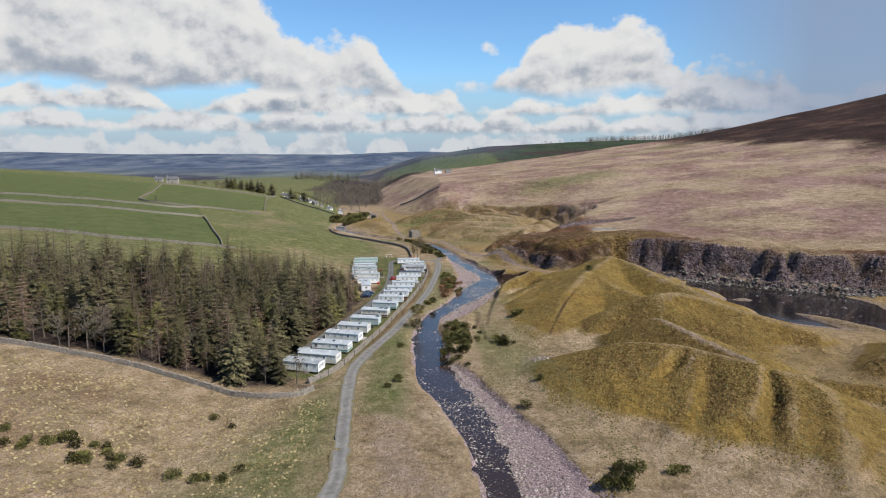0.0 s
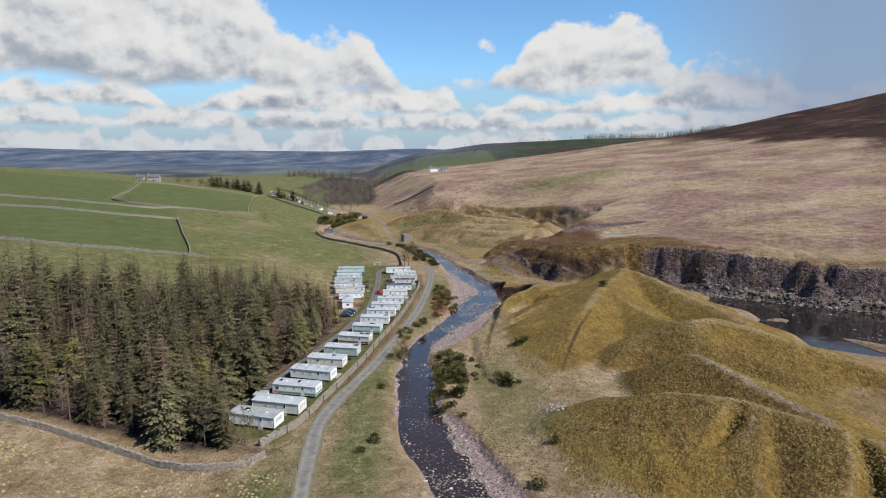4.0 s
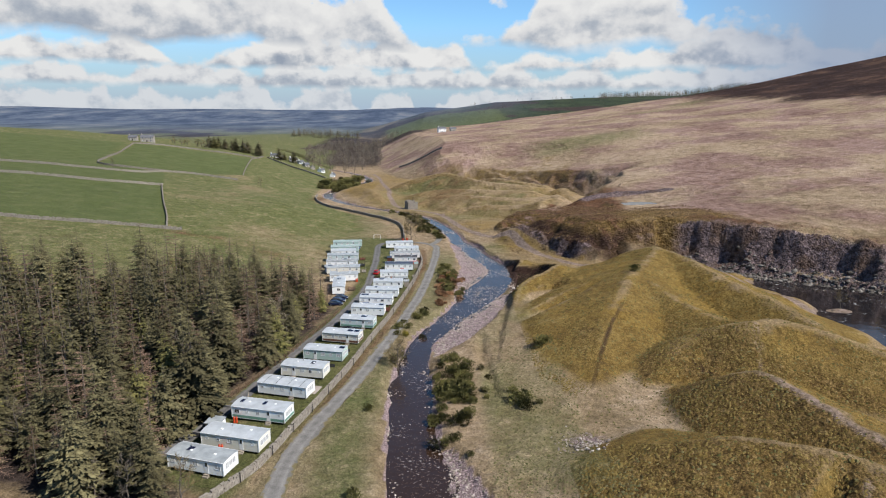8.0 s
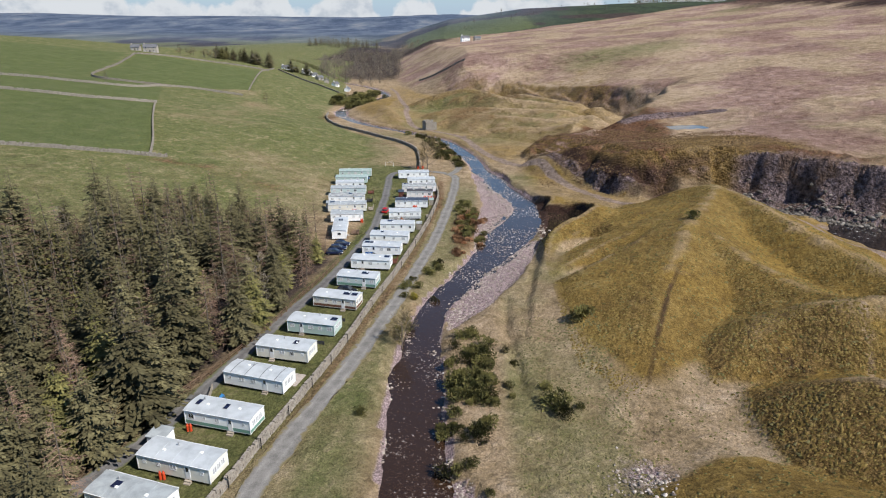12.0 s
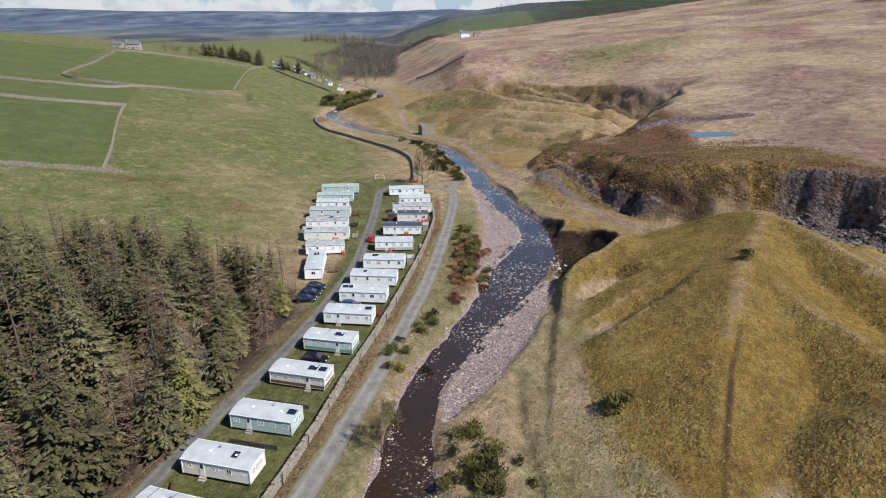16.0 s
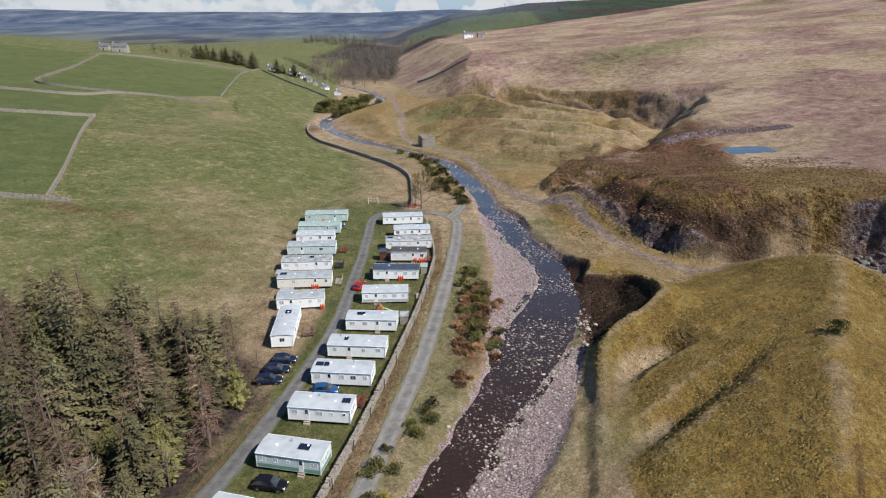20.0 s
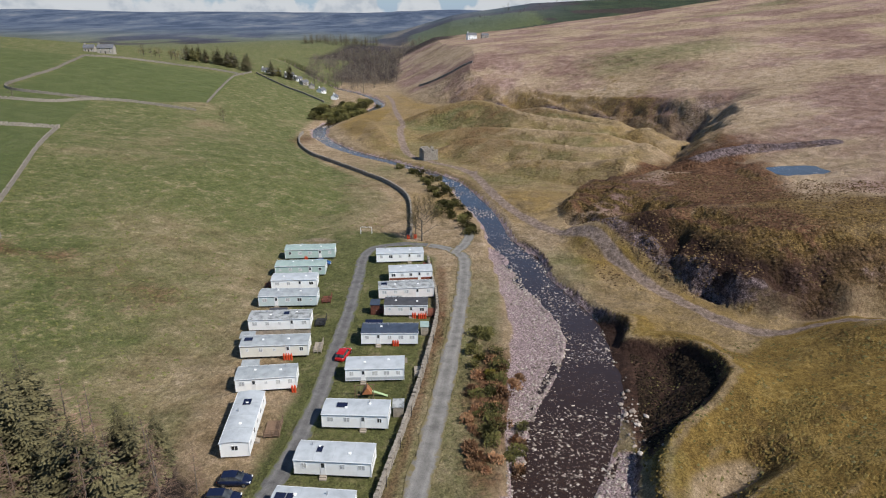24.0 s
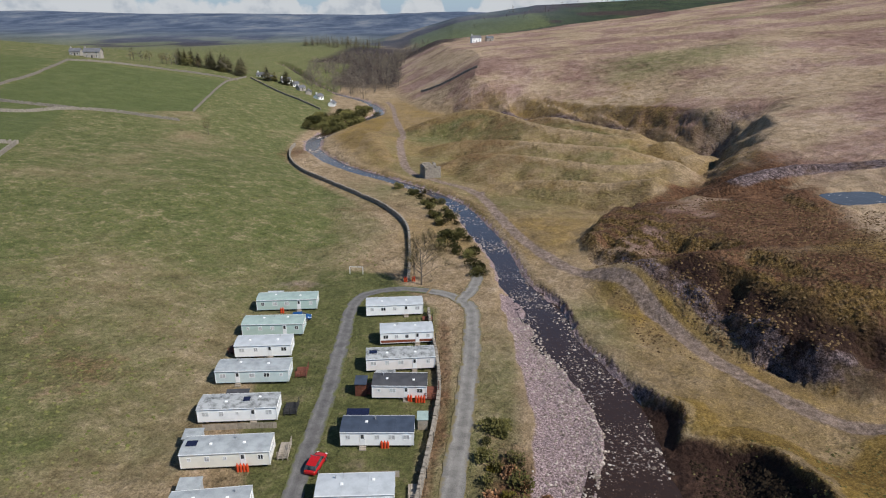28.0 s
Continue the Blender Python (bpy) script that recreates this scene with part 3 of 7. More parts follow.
    lumps = maths(t, "MULTIPLY_ADD", mid, 2.6, maths(t, "MULTIPLY", speck, 1.6))
    hmap = maths(t, "MULTIPLY_ADD", tuft, -.7, maths(t, "MULTIPLY_ADD", small, .9, maths(t, "MULTIPLY", tiny, .25)))
    bump(t, b, maths(t, "MULTIPLY_ADD", hmap, maths(t, "MULTIPLY_ADD", zone(maths(t, "MAXIMUM", maths(t, "MAXIMUM", ze[0], za[2]), zb[0]), .3), .75, .25), lumps), 1.0, .8)
    return m


def field(X, Y, poly, soft=1.5):
    line = np.array([*poly, poly[0]], float)
    d, _, _ = nearest(line, X, Y)
    return .5 + .5 * np.clip(np.where(inside(np.array(poly, float), X, Y), d, -d) / soft, -1, 1)


def axis(parts):
    out = [np.array([parts[0][0]])]
    for a, b, s0, s1 in parts:
        n = max(2, int(2 * (b - a) / (s0 + s1)))
        w = np.cumsum(np.linspace(s0, s1, n))
        out.append(a + (b - a) * w / w[-1])
    return np.concatenate(out)


PASTURES = ([(-110, 265), (-159, 369), (-229, 343), (-330, 300), (-330, 225), (-161, 245)], [(-192, 458), (-155, 498), (-190, 640), (-292, 612), (-240, 455)],
            [(-160, 374), (-186, 356), (-330, 330), (-360, 420), (-240, 450), (-195, 452)],
            [(-245, 452), (-300, 612), (-480, 640), (-480, 430), (-365, 422)])


def build_ground():
    xs = axis([(-4900, -900, 160, 40), (-900, -230, 22, 5), (-230, -70, 3.2, 1.3), (-70, 8, 1.0, 1.0), (8, 44, .55, .55), (44, 130, 1.0, 1.0), (130, 260, 1.1, 1.9), (260, 900, 5, 22), (900, 4900, 40, 160)])
    ys = axis([(-2500, -300, 160, 40), (-300, -30, 16, 3), (-30, 40, 3, 1.1), (40, 196, 1.0, 1.0), (196, 262, .55, .55), (262, 330, 1.0, 1.0), (330, 560, 1.2, 2.6), (560, 1000, 3, 8), (1000, 2200, 9, 26), (2200, 4900, 30, 80)])
    X, Y = np.meshgrid(xs, ys)
    Z = height(X, Y)
    SHEET.update(x=xs, y=ys, z=Z)
    nx, ny = len(xs), len(ys)
    me = bpy.data.meshes.new("ground")
    me.vertices.add(nx * ny)
    me.vertices.foreach_set("co", np.stack([X, Y, Z], -1).ravel())
    i = (np.arange(ny - 1)[:, None] * nx + np.arange(nx - 1)).ravel()
    quads = np.stack([i, i + 1, i + nx + 1, i + nx], -1)
    me.loops.add(quads.size)
    me.polygons.add(len(quads))
    me.loops.foreach_set("vertex_index", quads.ravel())
    me.polygons.foreach_set("loop_start", np.arange(0, quads.size, 4))
    me.polygons.foreach_set("use_smooth", np.ones(len(quads), bool))
    me.update()
    base = floor_of(Y)
    gy, gx = np.gradient(Z)
    gx, gy = gx / np.gradient(X, axis=1), gy / np.gradient(Y, axis=0)
    steep = np.hypot(gx, gy)
    d, run, _ = nearest(EDGE, X, Y)
    run = run[..., 0]
    d = np.where(inside(EDGE_POLY, X, Y), d, -d)
    dr, w, side = nearest(RIVER, X, Y)
    w = w[..., 0]
    xl = np.interp(Y, (-200, 300, 345, 389, 430, 470, 600, 700, 900, 1200, 2000), (-46, -48, -46, -60, -84, -95, -105, -125, -150, -180, -260))
    left = step(11, 3, X - xl) * step(400, 330, Y) + step(2, -4, X - xl) * step(330, 400, Y)
    wall_x = np.interp(Y, (285, 301, 341, 358, 374, 388, 410, 432, 470), (-30, -20, -25, -33, -44, -56, -74, -86, -96))
    left = np.maximum(left, step(1, -7, X - wall_x) * step(285, 300, Y) * step(480, 460, Y))
    n1, n2 = octaves(X, Y, 26, 4, 81), octaves(X, Y, 70, 4, 82)
    # pasture, tan where it borders the park and the forest
    green = left * np.clip(.46 + .5 * n2 + .5 * n1 + .0042 * (xl - X) + .002 * (Y - 250), 0, 1) * step(70, 180, Y)
    green = np.maximum(green, field(X, Y, [(-19, 80), (-8, 78), (-11, 120), (-10, 150), (-12, 165), (-22, 125), (-20, 100)], 3) * (.75 + .35 * n1))
    green = np.maximum(green, .8 * field(X, Y, [(-46, 40), (-20, 40), (-23, 105), (-30, 95)], 6) * (.9 + .5 * n1))
    green = np.maximum(green, .62 * step(150, 190, Y) * step(300, 250, Y) * step(3, 0, np.abs(X + 3 - (Y - 200) * .05) - 3))
    green = np.maximum(green, (.42 + .45 * n1) * step(340, 370, Y) * step(540, 510, Y) * step(-70, -30, X) * step(75, 55, X) * step(3, -2, d))
    # far right-hand hill, painted in cloud-shadow green by zone_e
    far_r = step(1330, 1470, Y + .12 * X) * step(-190, -90, X)
    green = np.maximum(green, far_r * 1.0)
    far_l = step(1300, 1700, Y) * step(100, -100, X)
    green = np.maximum(green, far_l * (.45 + .5 * octaves(X, Y, 300, 4, 84)))
    green = np.maximum(green, .82 * field(X, Y, [(-104, 260), (-78, 240), (-82, 205), (-100, 175), (-190, 165), (-190, 240)], 5))
    green = np.maximum(green, (.42 + .5 * n1) * step(6, 10, X) * step(30, 22, X) * step(90, 110, Y) * step(300, 280, Y))
    dv, _, _ = nearest(ROAD, X, Y)
    green = np.maximum(green, .7 * step(4.6, 2.4, dv) * step(90, 110, Y) * step(290, 270, Y) * (.75 + .6 * n1))
    past = np.zeros(X.shape)
    for f in PASTURES:
        past = np.maximum(past, field(X, Y, f))
    past = np.maximum(past, field(X, Y, [(-150, 1500), (150, 1480), (130, 1700), (-30, 1760), (-170, 1700)], 20) * .7)
    lawn = field(X, Y, [(-46, 106), (-30, 98), (-27, 108), (-22, 132), (-18, 158), (-14, 185), (-11, 208), (-9, 250), (-11, 285), (-17, 293), (-24, 305), (-40, 305), (-41, 284),
                        (-40, 260), (-36, 240), (-29, 222), (-30, 195), (-35, 170), (-40, 135)], 2.0) * .9
    mound_zone = (X > 20) & (Y < 262) & (d < 0)
    spoil = np.where(mound_zone, step(1.0, 2.3, Z - base + .4 * n1), 0)
    spoil = np.maximum(spoil, np.where(mound_zone, .66 * step(58, 72, X) * (.8 + .6 * n1), 0))
    spoil = np.maximum(spoil, .62 * step(18, 26, X) * step(232, 244, Y) * step(345, 325, Y) * step(3, -2, d) * (.8 + .7 * n1))
    spoil = np.maximum(spoil, .58 * step(-60, -10, X - np.interp(Y, (300, 500, 700), (20, -20, -50))) * step(300, 330, Y) * step(8, -4, d) * step(-1.5, 0, dr - w - 3) * step(760, 640, Y))
    spoil = np.maximum(spoil, .7 * step(-16, -2, X - np.interp(Y, (380, 430, 500), (-10, -45, -75))) * step(395, 420, Y) * step(-60, -30, X + 40) * step(40, 0, X) * step(640, 560, Y))
    brack = step(-.2, .5, n1 + .45) * step(1, 6, d) * step(72, 44, d + 14 * n2) * step(12, 16, run) * step(245, 262, Y) * step(420, 350, Y) * step(86, 62, X - .25 * (Y - 270))
    brack = np.maximum(brack, .75 * field(X, Y, [(-2, 196), (6, 205), (8, 235), (1, 245), (-3, 225)], 3) * (.8 + .7 * n1))
    brack = np.maximum(brack, .5 * field(X, Y, [(-130, 40), (-45, 35), (-38, 75), (-60, 88), (-130, 92)], 8) * (.72 + .9 * n1))
    brack = np.maximum(brack, .5 * field(X, Y, [(-112, 258), (-62, 240), (-52, 252), (-72, 272)], 7) * (.6 + 1.1 * n1))
    brack = np.maximum(brack, .55 * step(2.2, .6, np.abs(np.interp(Y, (105, 190, 250, 285), (-26.0, -12.6, -7.4, -9.4)) - X)) * step(100, 130, Y) * step(290, 275, Y))
    brack = np.maximum(brack, .6 * np.exp(-(((X + 88) / 9) ** 2 + ((Y - 455) / 22) ** 2)))
    moor_m = step(-2, 14, d) * step(250, 300, Y + X * .2)
    heath_shade = step(50, 84, Z + 24 * n2 + 10 * octaves(X, Y * 2.2, 60, 3, 83)) * step(300, 460, X) * step(1800, 1500, Y) * .95
    heath_shade = np.maximum(heath_shade, .55 * step(.35, .8, octaves(X, Y, 120, 3, 85)) * moor_m * step(60, 160, X))
    green = np.maximum(green, .56 * np.exp(-(((X - 130) / 62) ** 4 + ((Y - 615 - (X - 130) * .12) / 34) ** 4)))
    green = np.maximum(green, .62 * step(.3, .75, octaves(X, Y, 150, 3, 86)) * moor_m * step(100, 200, X))
    # lower quarry face: dark rock, with its grazing shade painted in
    heath_shade = np.maximum(heath_shade, .75 * step(-.5, 1, d) * step(15, 8, d + 4 * n1) * step(15, 16.4, run) * step(24, 22, run) * step(330, 300, Y) * (.8 + .8 * n1))
    cliffy = step(16, 13.5, run)
    rock = np.maximum(step(.55, .9, steep) * step(-3, 2, d) * cliffy, step(-3, 1, d) * step(20, 14, d) * cliffy * step(600, 540, Y) * (.55 + .5 * n1))
    top_soil = cliffy * step(.62, .8, d / run) * step(1.7, 1.3, d / run) * (X > 60) * step(300, 280, Y)
    rock, brack = rock * (1 - .8 * top_soil), np.maximum(brack, .72 * top_soil * (.8 + .7 * n1))
    rock = np.maximum(rock, .55 * step(-2, 3, d) * step(20, 12, d) * step(265, 250, Y) * (.7 + n1))
    rock = np.maximum(rock, .8 * step(-.8, .8, d) * step(6, 3, d + 3 * n1) * step(15, 16.4, run) * step(252, 258, Y) * step(330, 300, Y))
    rock = np.maximum(rock, .9 * np.exp(-(((X - 104) / 26) ** 4 + ((Y - 458 - (X - 104) * .5) / 14) ** 4)) * (.75 + .6 * n1))
    dark_bank, _, _ = nearest(np.array([(74, 352), (86, 358), (100, 362), (120, 360)], float), X, Y)
    rock = np.maximum(rock, .9 * step(5, 2.5, dark_bank))
    rock = np.maximum(rock, .75 * step(.65, .95, steep) * (dr < 10) * (X > 5))
    shing = np.where(dr < w + 16, step(.0, .3, bar_of(X, Y)) * .95, 0)
    pale_turf = .52 * np.exp(-((X + 9 + .25 * (Y - 62)) / 8) ** 2 - ((Y - 62) / 20) ** 2)
    shing = np.maximum(shing, np.where(dr < w + .8, .9, 0))
    shing = np.maximum(shing, .7 * np.exp(-(((X - 25) / 5) ** 2 + ((Y - 116) / 5) ** 2)))
    dt, _, _ = nearest(TRACK, X, Y)
    mud = 1.0 * step(2.5, .9, dt + .4 * n1)
    mud = np.maximum(mud, pale_turf)
    dc, _, _ = nearest(CRESTS[1], X, Y)
    mud = np.maximum(mud, .62 * step(1.8, .6, dc) * step(50, 60, X))
    for path in (((66, 147), (63.5, 138), (59, 129)), ((54, 92), (49, 84))):
        dp, _, _ = nearest(np.array(path, float), X, Y)
        mud = np.maximum(mud, .44 * step(1.3, .3, dp + .25 * n1))
    for path in (((46, 174), (40, 162), (34, 147), (30, 136)), ((53, 147), (52, 142), (55, 137), (60, 132))):
        dp, _, _ = nearest(np.array(path, float), X, Y)
        heath_shade = np.maximum(heath_shade, .6 * step(.9, .2, dp + .15 * n1))
    mud = np.maximum(mud, .7 * np.exp(-(((X + 42) / 6) ** 2 + ((Y - 296) / 2.5) ** 2)))
    mud = np.maximum(mud, .66 * step(1.2, .4, (Z - PIT_WATER)) * step(20, 12, np.abs(X - 125) - 24) * step(-2, -8, d) * (Y > 140) * (Y < 250))
    wood = field(X, Y, FOREST, 4) * .9
    wood = np.maximum(wood, .8 * step(26, 0, np.abs(X + 118 + (Y - 800) * .12) - 26) * step(690, 860, Y) * step(1500, 1250, Y))
    wood = np.maximum(wood, .8 * step(60, 0, np.abs(X + 150) - 90) * step(960, 1080, Y + .4 * X + 40 * n2) * step(1620, 1450, Y))
    wood = np.maximum(wood, far_l * step(.25, .5, octaves(X, Y, 220, 4, 87)) * .9)
    wood = np.maximum(wood, far_r * step(.25, .5, octaves(X, Y, 170, 3, 88)) * .9)
    # spoil flanks turned from the sun: tussocks, with shade kept in the colour
    tuss_shade = np.where(mound_zone, spoil, 0) * step(-.05, .5, gx * .9 + gy * .35 + .22 * n1 - .06 * step(150, 170, Y)) * .95
    # cove slope below the bank lip, its shade painted near black
    cove_shade = field(X, Y, [(22, 209), (29, 214.5), (35.4, 221), (37.8, 228), (37, 235), (35.3, 239), (30, 241), (26, 242.6), (28, 248.6), (24, 254), (21, 250), (21, 230)], 1.0)
    heath_shade = np.maximum(heath_shade, cove_shade)
    rock, shing, brack = rock * (1 - cove_shade), np.where(X > 23.5, shing * (1 - cove_shade), shing), brack * (1 - cove_shade)
    tuss_shade = tuss_shade * (1 - step(60, 68, X) * step(132, 145, Y)) * .9
    tuss_shade = np.maximum(tuss_shade, .8 * step(-2, 6, d) * step(60, 34, d) * step(240, 256, Y) * step(400, 330, Y) * step(.05, .5, n2 + .25))
    # paler dry turf along crests, shade painted brown in hollows of the old workings
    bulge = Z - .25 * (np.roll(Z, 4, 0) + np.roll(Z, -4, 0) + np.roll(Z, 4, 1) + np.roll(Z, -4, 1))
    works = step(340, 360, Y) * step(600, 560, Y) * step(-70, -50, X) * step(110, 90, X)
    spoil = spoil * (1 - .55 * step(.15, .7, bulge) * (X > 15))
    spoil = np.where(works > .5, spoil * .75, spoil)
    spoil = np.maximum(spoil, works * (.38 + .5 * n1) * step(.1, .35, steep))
    rock = np.maximum(rock, step(-1, 3, d) * step(15, 8, d + 4 * n1) * (.45 + .8 * n1) * step(405, 425, Y) * step(640, 600, Y))
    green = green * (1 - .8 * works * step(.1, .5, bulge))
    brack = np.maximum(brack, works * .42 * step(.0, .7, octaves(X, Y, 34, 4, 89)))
    # relief shade put into colour: hollows and left-facing slopes browner
    tuss_shade = np.maximum(tuss_shade, works * .5 * np.maximum(step(.15, .8, -bulge), step(.12, .4, gx + .12 * n1)))
    # scarp slopes turned from the sun: shade painted as darker tussock colour
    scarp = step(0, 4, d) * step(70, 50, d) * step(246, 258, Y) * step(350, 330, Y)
    tuss_shade = np.maximum(tuss_shade, scarp * .95 * step(.15, .5, gx * .8 + gy * .4 + .15 * n1))
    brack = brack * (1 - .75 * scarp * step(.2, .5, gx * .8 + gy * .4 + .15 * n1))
    # zone_d blue: where haze is painted on, growing with distance
    for name, chans in (("zone_e", (tuss_shade, far_r, tuss_shade * 0)), ("zone_a", (green, heath_shade, brack)), ("zone_b", (rock, shing, spoil)), ("zone_c", (moor_m, mud, lawn)), ("zone_d", (wood, past, step(1250, 2300, Y) * step(250, -50, X - (Y - 1250) * .15)))):
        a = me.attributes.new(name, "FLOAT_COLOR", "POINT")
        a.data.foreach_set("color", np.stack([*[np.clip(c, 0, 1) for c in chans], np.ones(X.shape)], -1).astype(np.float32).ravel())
    me.materials.append(ground_material())
    ob = new("ground", me)
    tagged(ob, "upland valley ground of pasture, tan moor grass and grassed spoil", "ground", kind="structure")


FOREST = [(-30, 96), (-50, 96), (-77, 99), (-102, 99), (-130, 102), (-140, 160), (-120, 160), (-96, 166), (-85, 176), (-81, 190), (-76, 204), (-64, 208), (-54, 207), (-42, 207), (-34, 202), (-31, 190), (-32, 178), (-34.4, 165), (-37.4, 146), (-42.4, 124), (-44.6, 110), (-37, 100)]
build_ground()


# ---- water ----
def water_material(name, deep, rough, scale):
    m, t, b = material(name, rough, 0, .5)
    p = world_place(t)
    n = fbm(t, p, scale, 4, .6)
    foam = maths(t, "MULTIPLY_ADD", fbm(t, p, scale * 2.0, 6, .75), .8, maths(t, "MULTIPLY", fbm(t, p, .11, 3, .5), .22))
    t.links.new(ramp(t, foam, [(.30, deep), (.57, tuple(v * 1.6 for v in deep)), (.60, tuple(v * 3 for v in deep)), (.66, (.42, .41, .40))]), b.inputs["Base Color"])
    bump(t, b, n, .5, .12)
    return m


def ribbon(name, line, half, lift, mat, label, category, follow=None, kind="structure", cols=5, jag=0.0, flat=None):
    """A strip along a line; half: half its width, or None for the line's own third column."""
    p = line[:, :2]
    tan = np.gradient(p, axis=0)
    tan /= np.linalg.norm(tan, axis=1)[:, None]
    nor = np.stack([tan[:, 1], -tan[:, 0]], -1)
    hw = (line[:, 2] if half is None else np.full(len(p), half))[:, None]
    u = np.linspace(-1, 1, cols)
    w = u[None] * (hw + jag * np.abs(u[None]) * octaves(p[:, :1] + u * 40, p[:, 1:2], 3.0, 3, 5))
    X, Y = p[:, :1] + nor[:, :1] * w, p[:, 1:] + nor[:, 1:] * w
    Z = (surface(X, Y) if flat is None else flat(X, Y)) + lift
    n = len(p)
    verts = np.stack([X, Y, Z], -1).reshape(-1, 3)
    faces = [(r * cols + c, r * cols + c + 1, (r + 1) * cols + c + 1, (r + 1) * cols + c) for r in range(n - 1) for c in range(cols - 1)]
    me = bpy.data.meshes.new(name)
    me.from_pydata(verts.tolist(), [], faces)
    me.polygons.foreach_set("use_smooth", np.ones(len(faces), bool))
    me.materials.append(mat)
    across = me.attributes.new("across", "FLOAT", "POINT")
    across.data.foreach_set("value", np.tile(np.abs(u), n).astype(np.float32))
    if me.polygons[0].normal.z < 0:
        me.flip_normals()
    return tagged(new(name, me), label, category, kind=kind)


peat = water_material("peat_water", (.022, .012, .007), .2, .9)
river_line = RIVER.copy()
river_line[:, 2] += 1.6
ribbon("river_water", river_line, None, 0, peat, "shallow peat-brown river running over stones", "river", flat=lambda X, Y: floor_of(Y) - 1.28, cols=7)


def pool(name, cx, cy, rx, ry, z, mat, label, slant=0.0):
    a = np.linspace(0, 2 * np.pi, 64, endpoint=False)
    r = 1 + .06 * np.sin(3 * a + 1)
    x = cx + rx * r * np.cos(a)
    verts = [(float(u), float(cy + ry * k * np.sin(b) + slant * (u - cx)), z) for u, k, b in zip(x, r, a)]
    me = bpy.data.meshes.new(name)
    me.from_pydata(verts, [], [tuple(range(64))])
    me.materials.append(mat)
    tagged(new(name, me), label, "water", kind="structure")


still = water_material("still_water", (.012, .010, .010), .04, .35)
pool("quarry_water", 130, 192, 42, 46, PIT_WATER, still, "dark still water on a flooded quarry floor", -.35)
pool("pond_water", 97, 333, 10.5, 7, POND_WATER, still, "small blue moorland pond", .25)

# ---- road and lane ----
def road_material(name, pale, dark, verge):
    """Worn surface with two wheel tracks and a ragged verge."""
    m, t, b = material(name, .95, 0, .15)
    p = world_place(t)
    a = node(t, "ShaderNodeAttribute", attribute_name="across").outputs["Fac"]
    n, g = fbm(t, p, .55, 6, .65), fbm(t, p, 7.0, 3)
    c = ramp(t, maths(t, "MULTIPLY_ADD", g, .35, maths(t, "MULTIPLY", n, .65)), [(.36, dark), (.62, pale)])
    track = ramp(t, a, [(.0, .80), (.30, .92), (.50, 1.12), (.68, 1.0), (1.0, .85)])
    c = mixed(t, .9, c, mixed(t, 1.0, c, track, "MULTIPLY"))
    edge = ramp(t, maths(t, "MULTIPLY_ADD", maths(t, "SUBTRACT", n, .5), 1.6, a), [(.72, 0.0), (.98, 1.0)])
    c = mixed(t, edge, c, verge)
    t.links.new(c, b.inputs["Base Color"])
    bump(t, b, g, .3, .05)
    return m


gravel_road = road_material("grey_track", (.255, .24, .222), (.135, .127, .117), (.16, .13, .065))
tarmac = road_material("old_tarmac", (.18, .172, .167), (.09, .086, .084), (.10, .105, .04))
ribbon("road", ROAD, 1.65, .10, gravel_road, "pale grey gravel road along the river", "road", cols=13, jag=.5)
ribbon("road_spur", ROAD_SPUR, 1.5, .12, gravel_road, "pale grey gravel turning place", "road", jag=.4)
ribbon("park_lane", LANE, 1.45, .10, tarmac, "dark worn tarmac lane between the caravans", "road", cols=13, jag=.35)

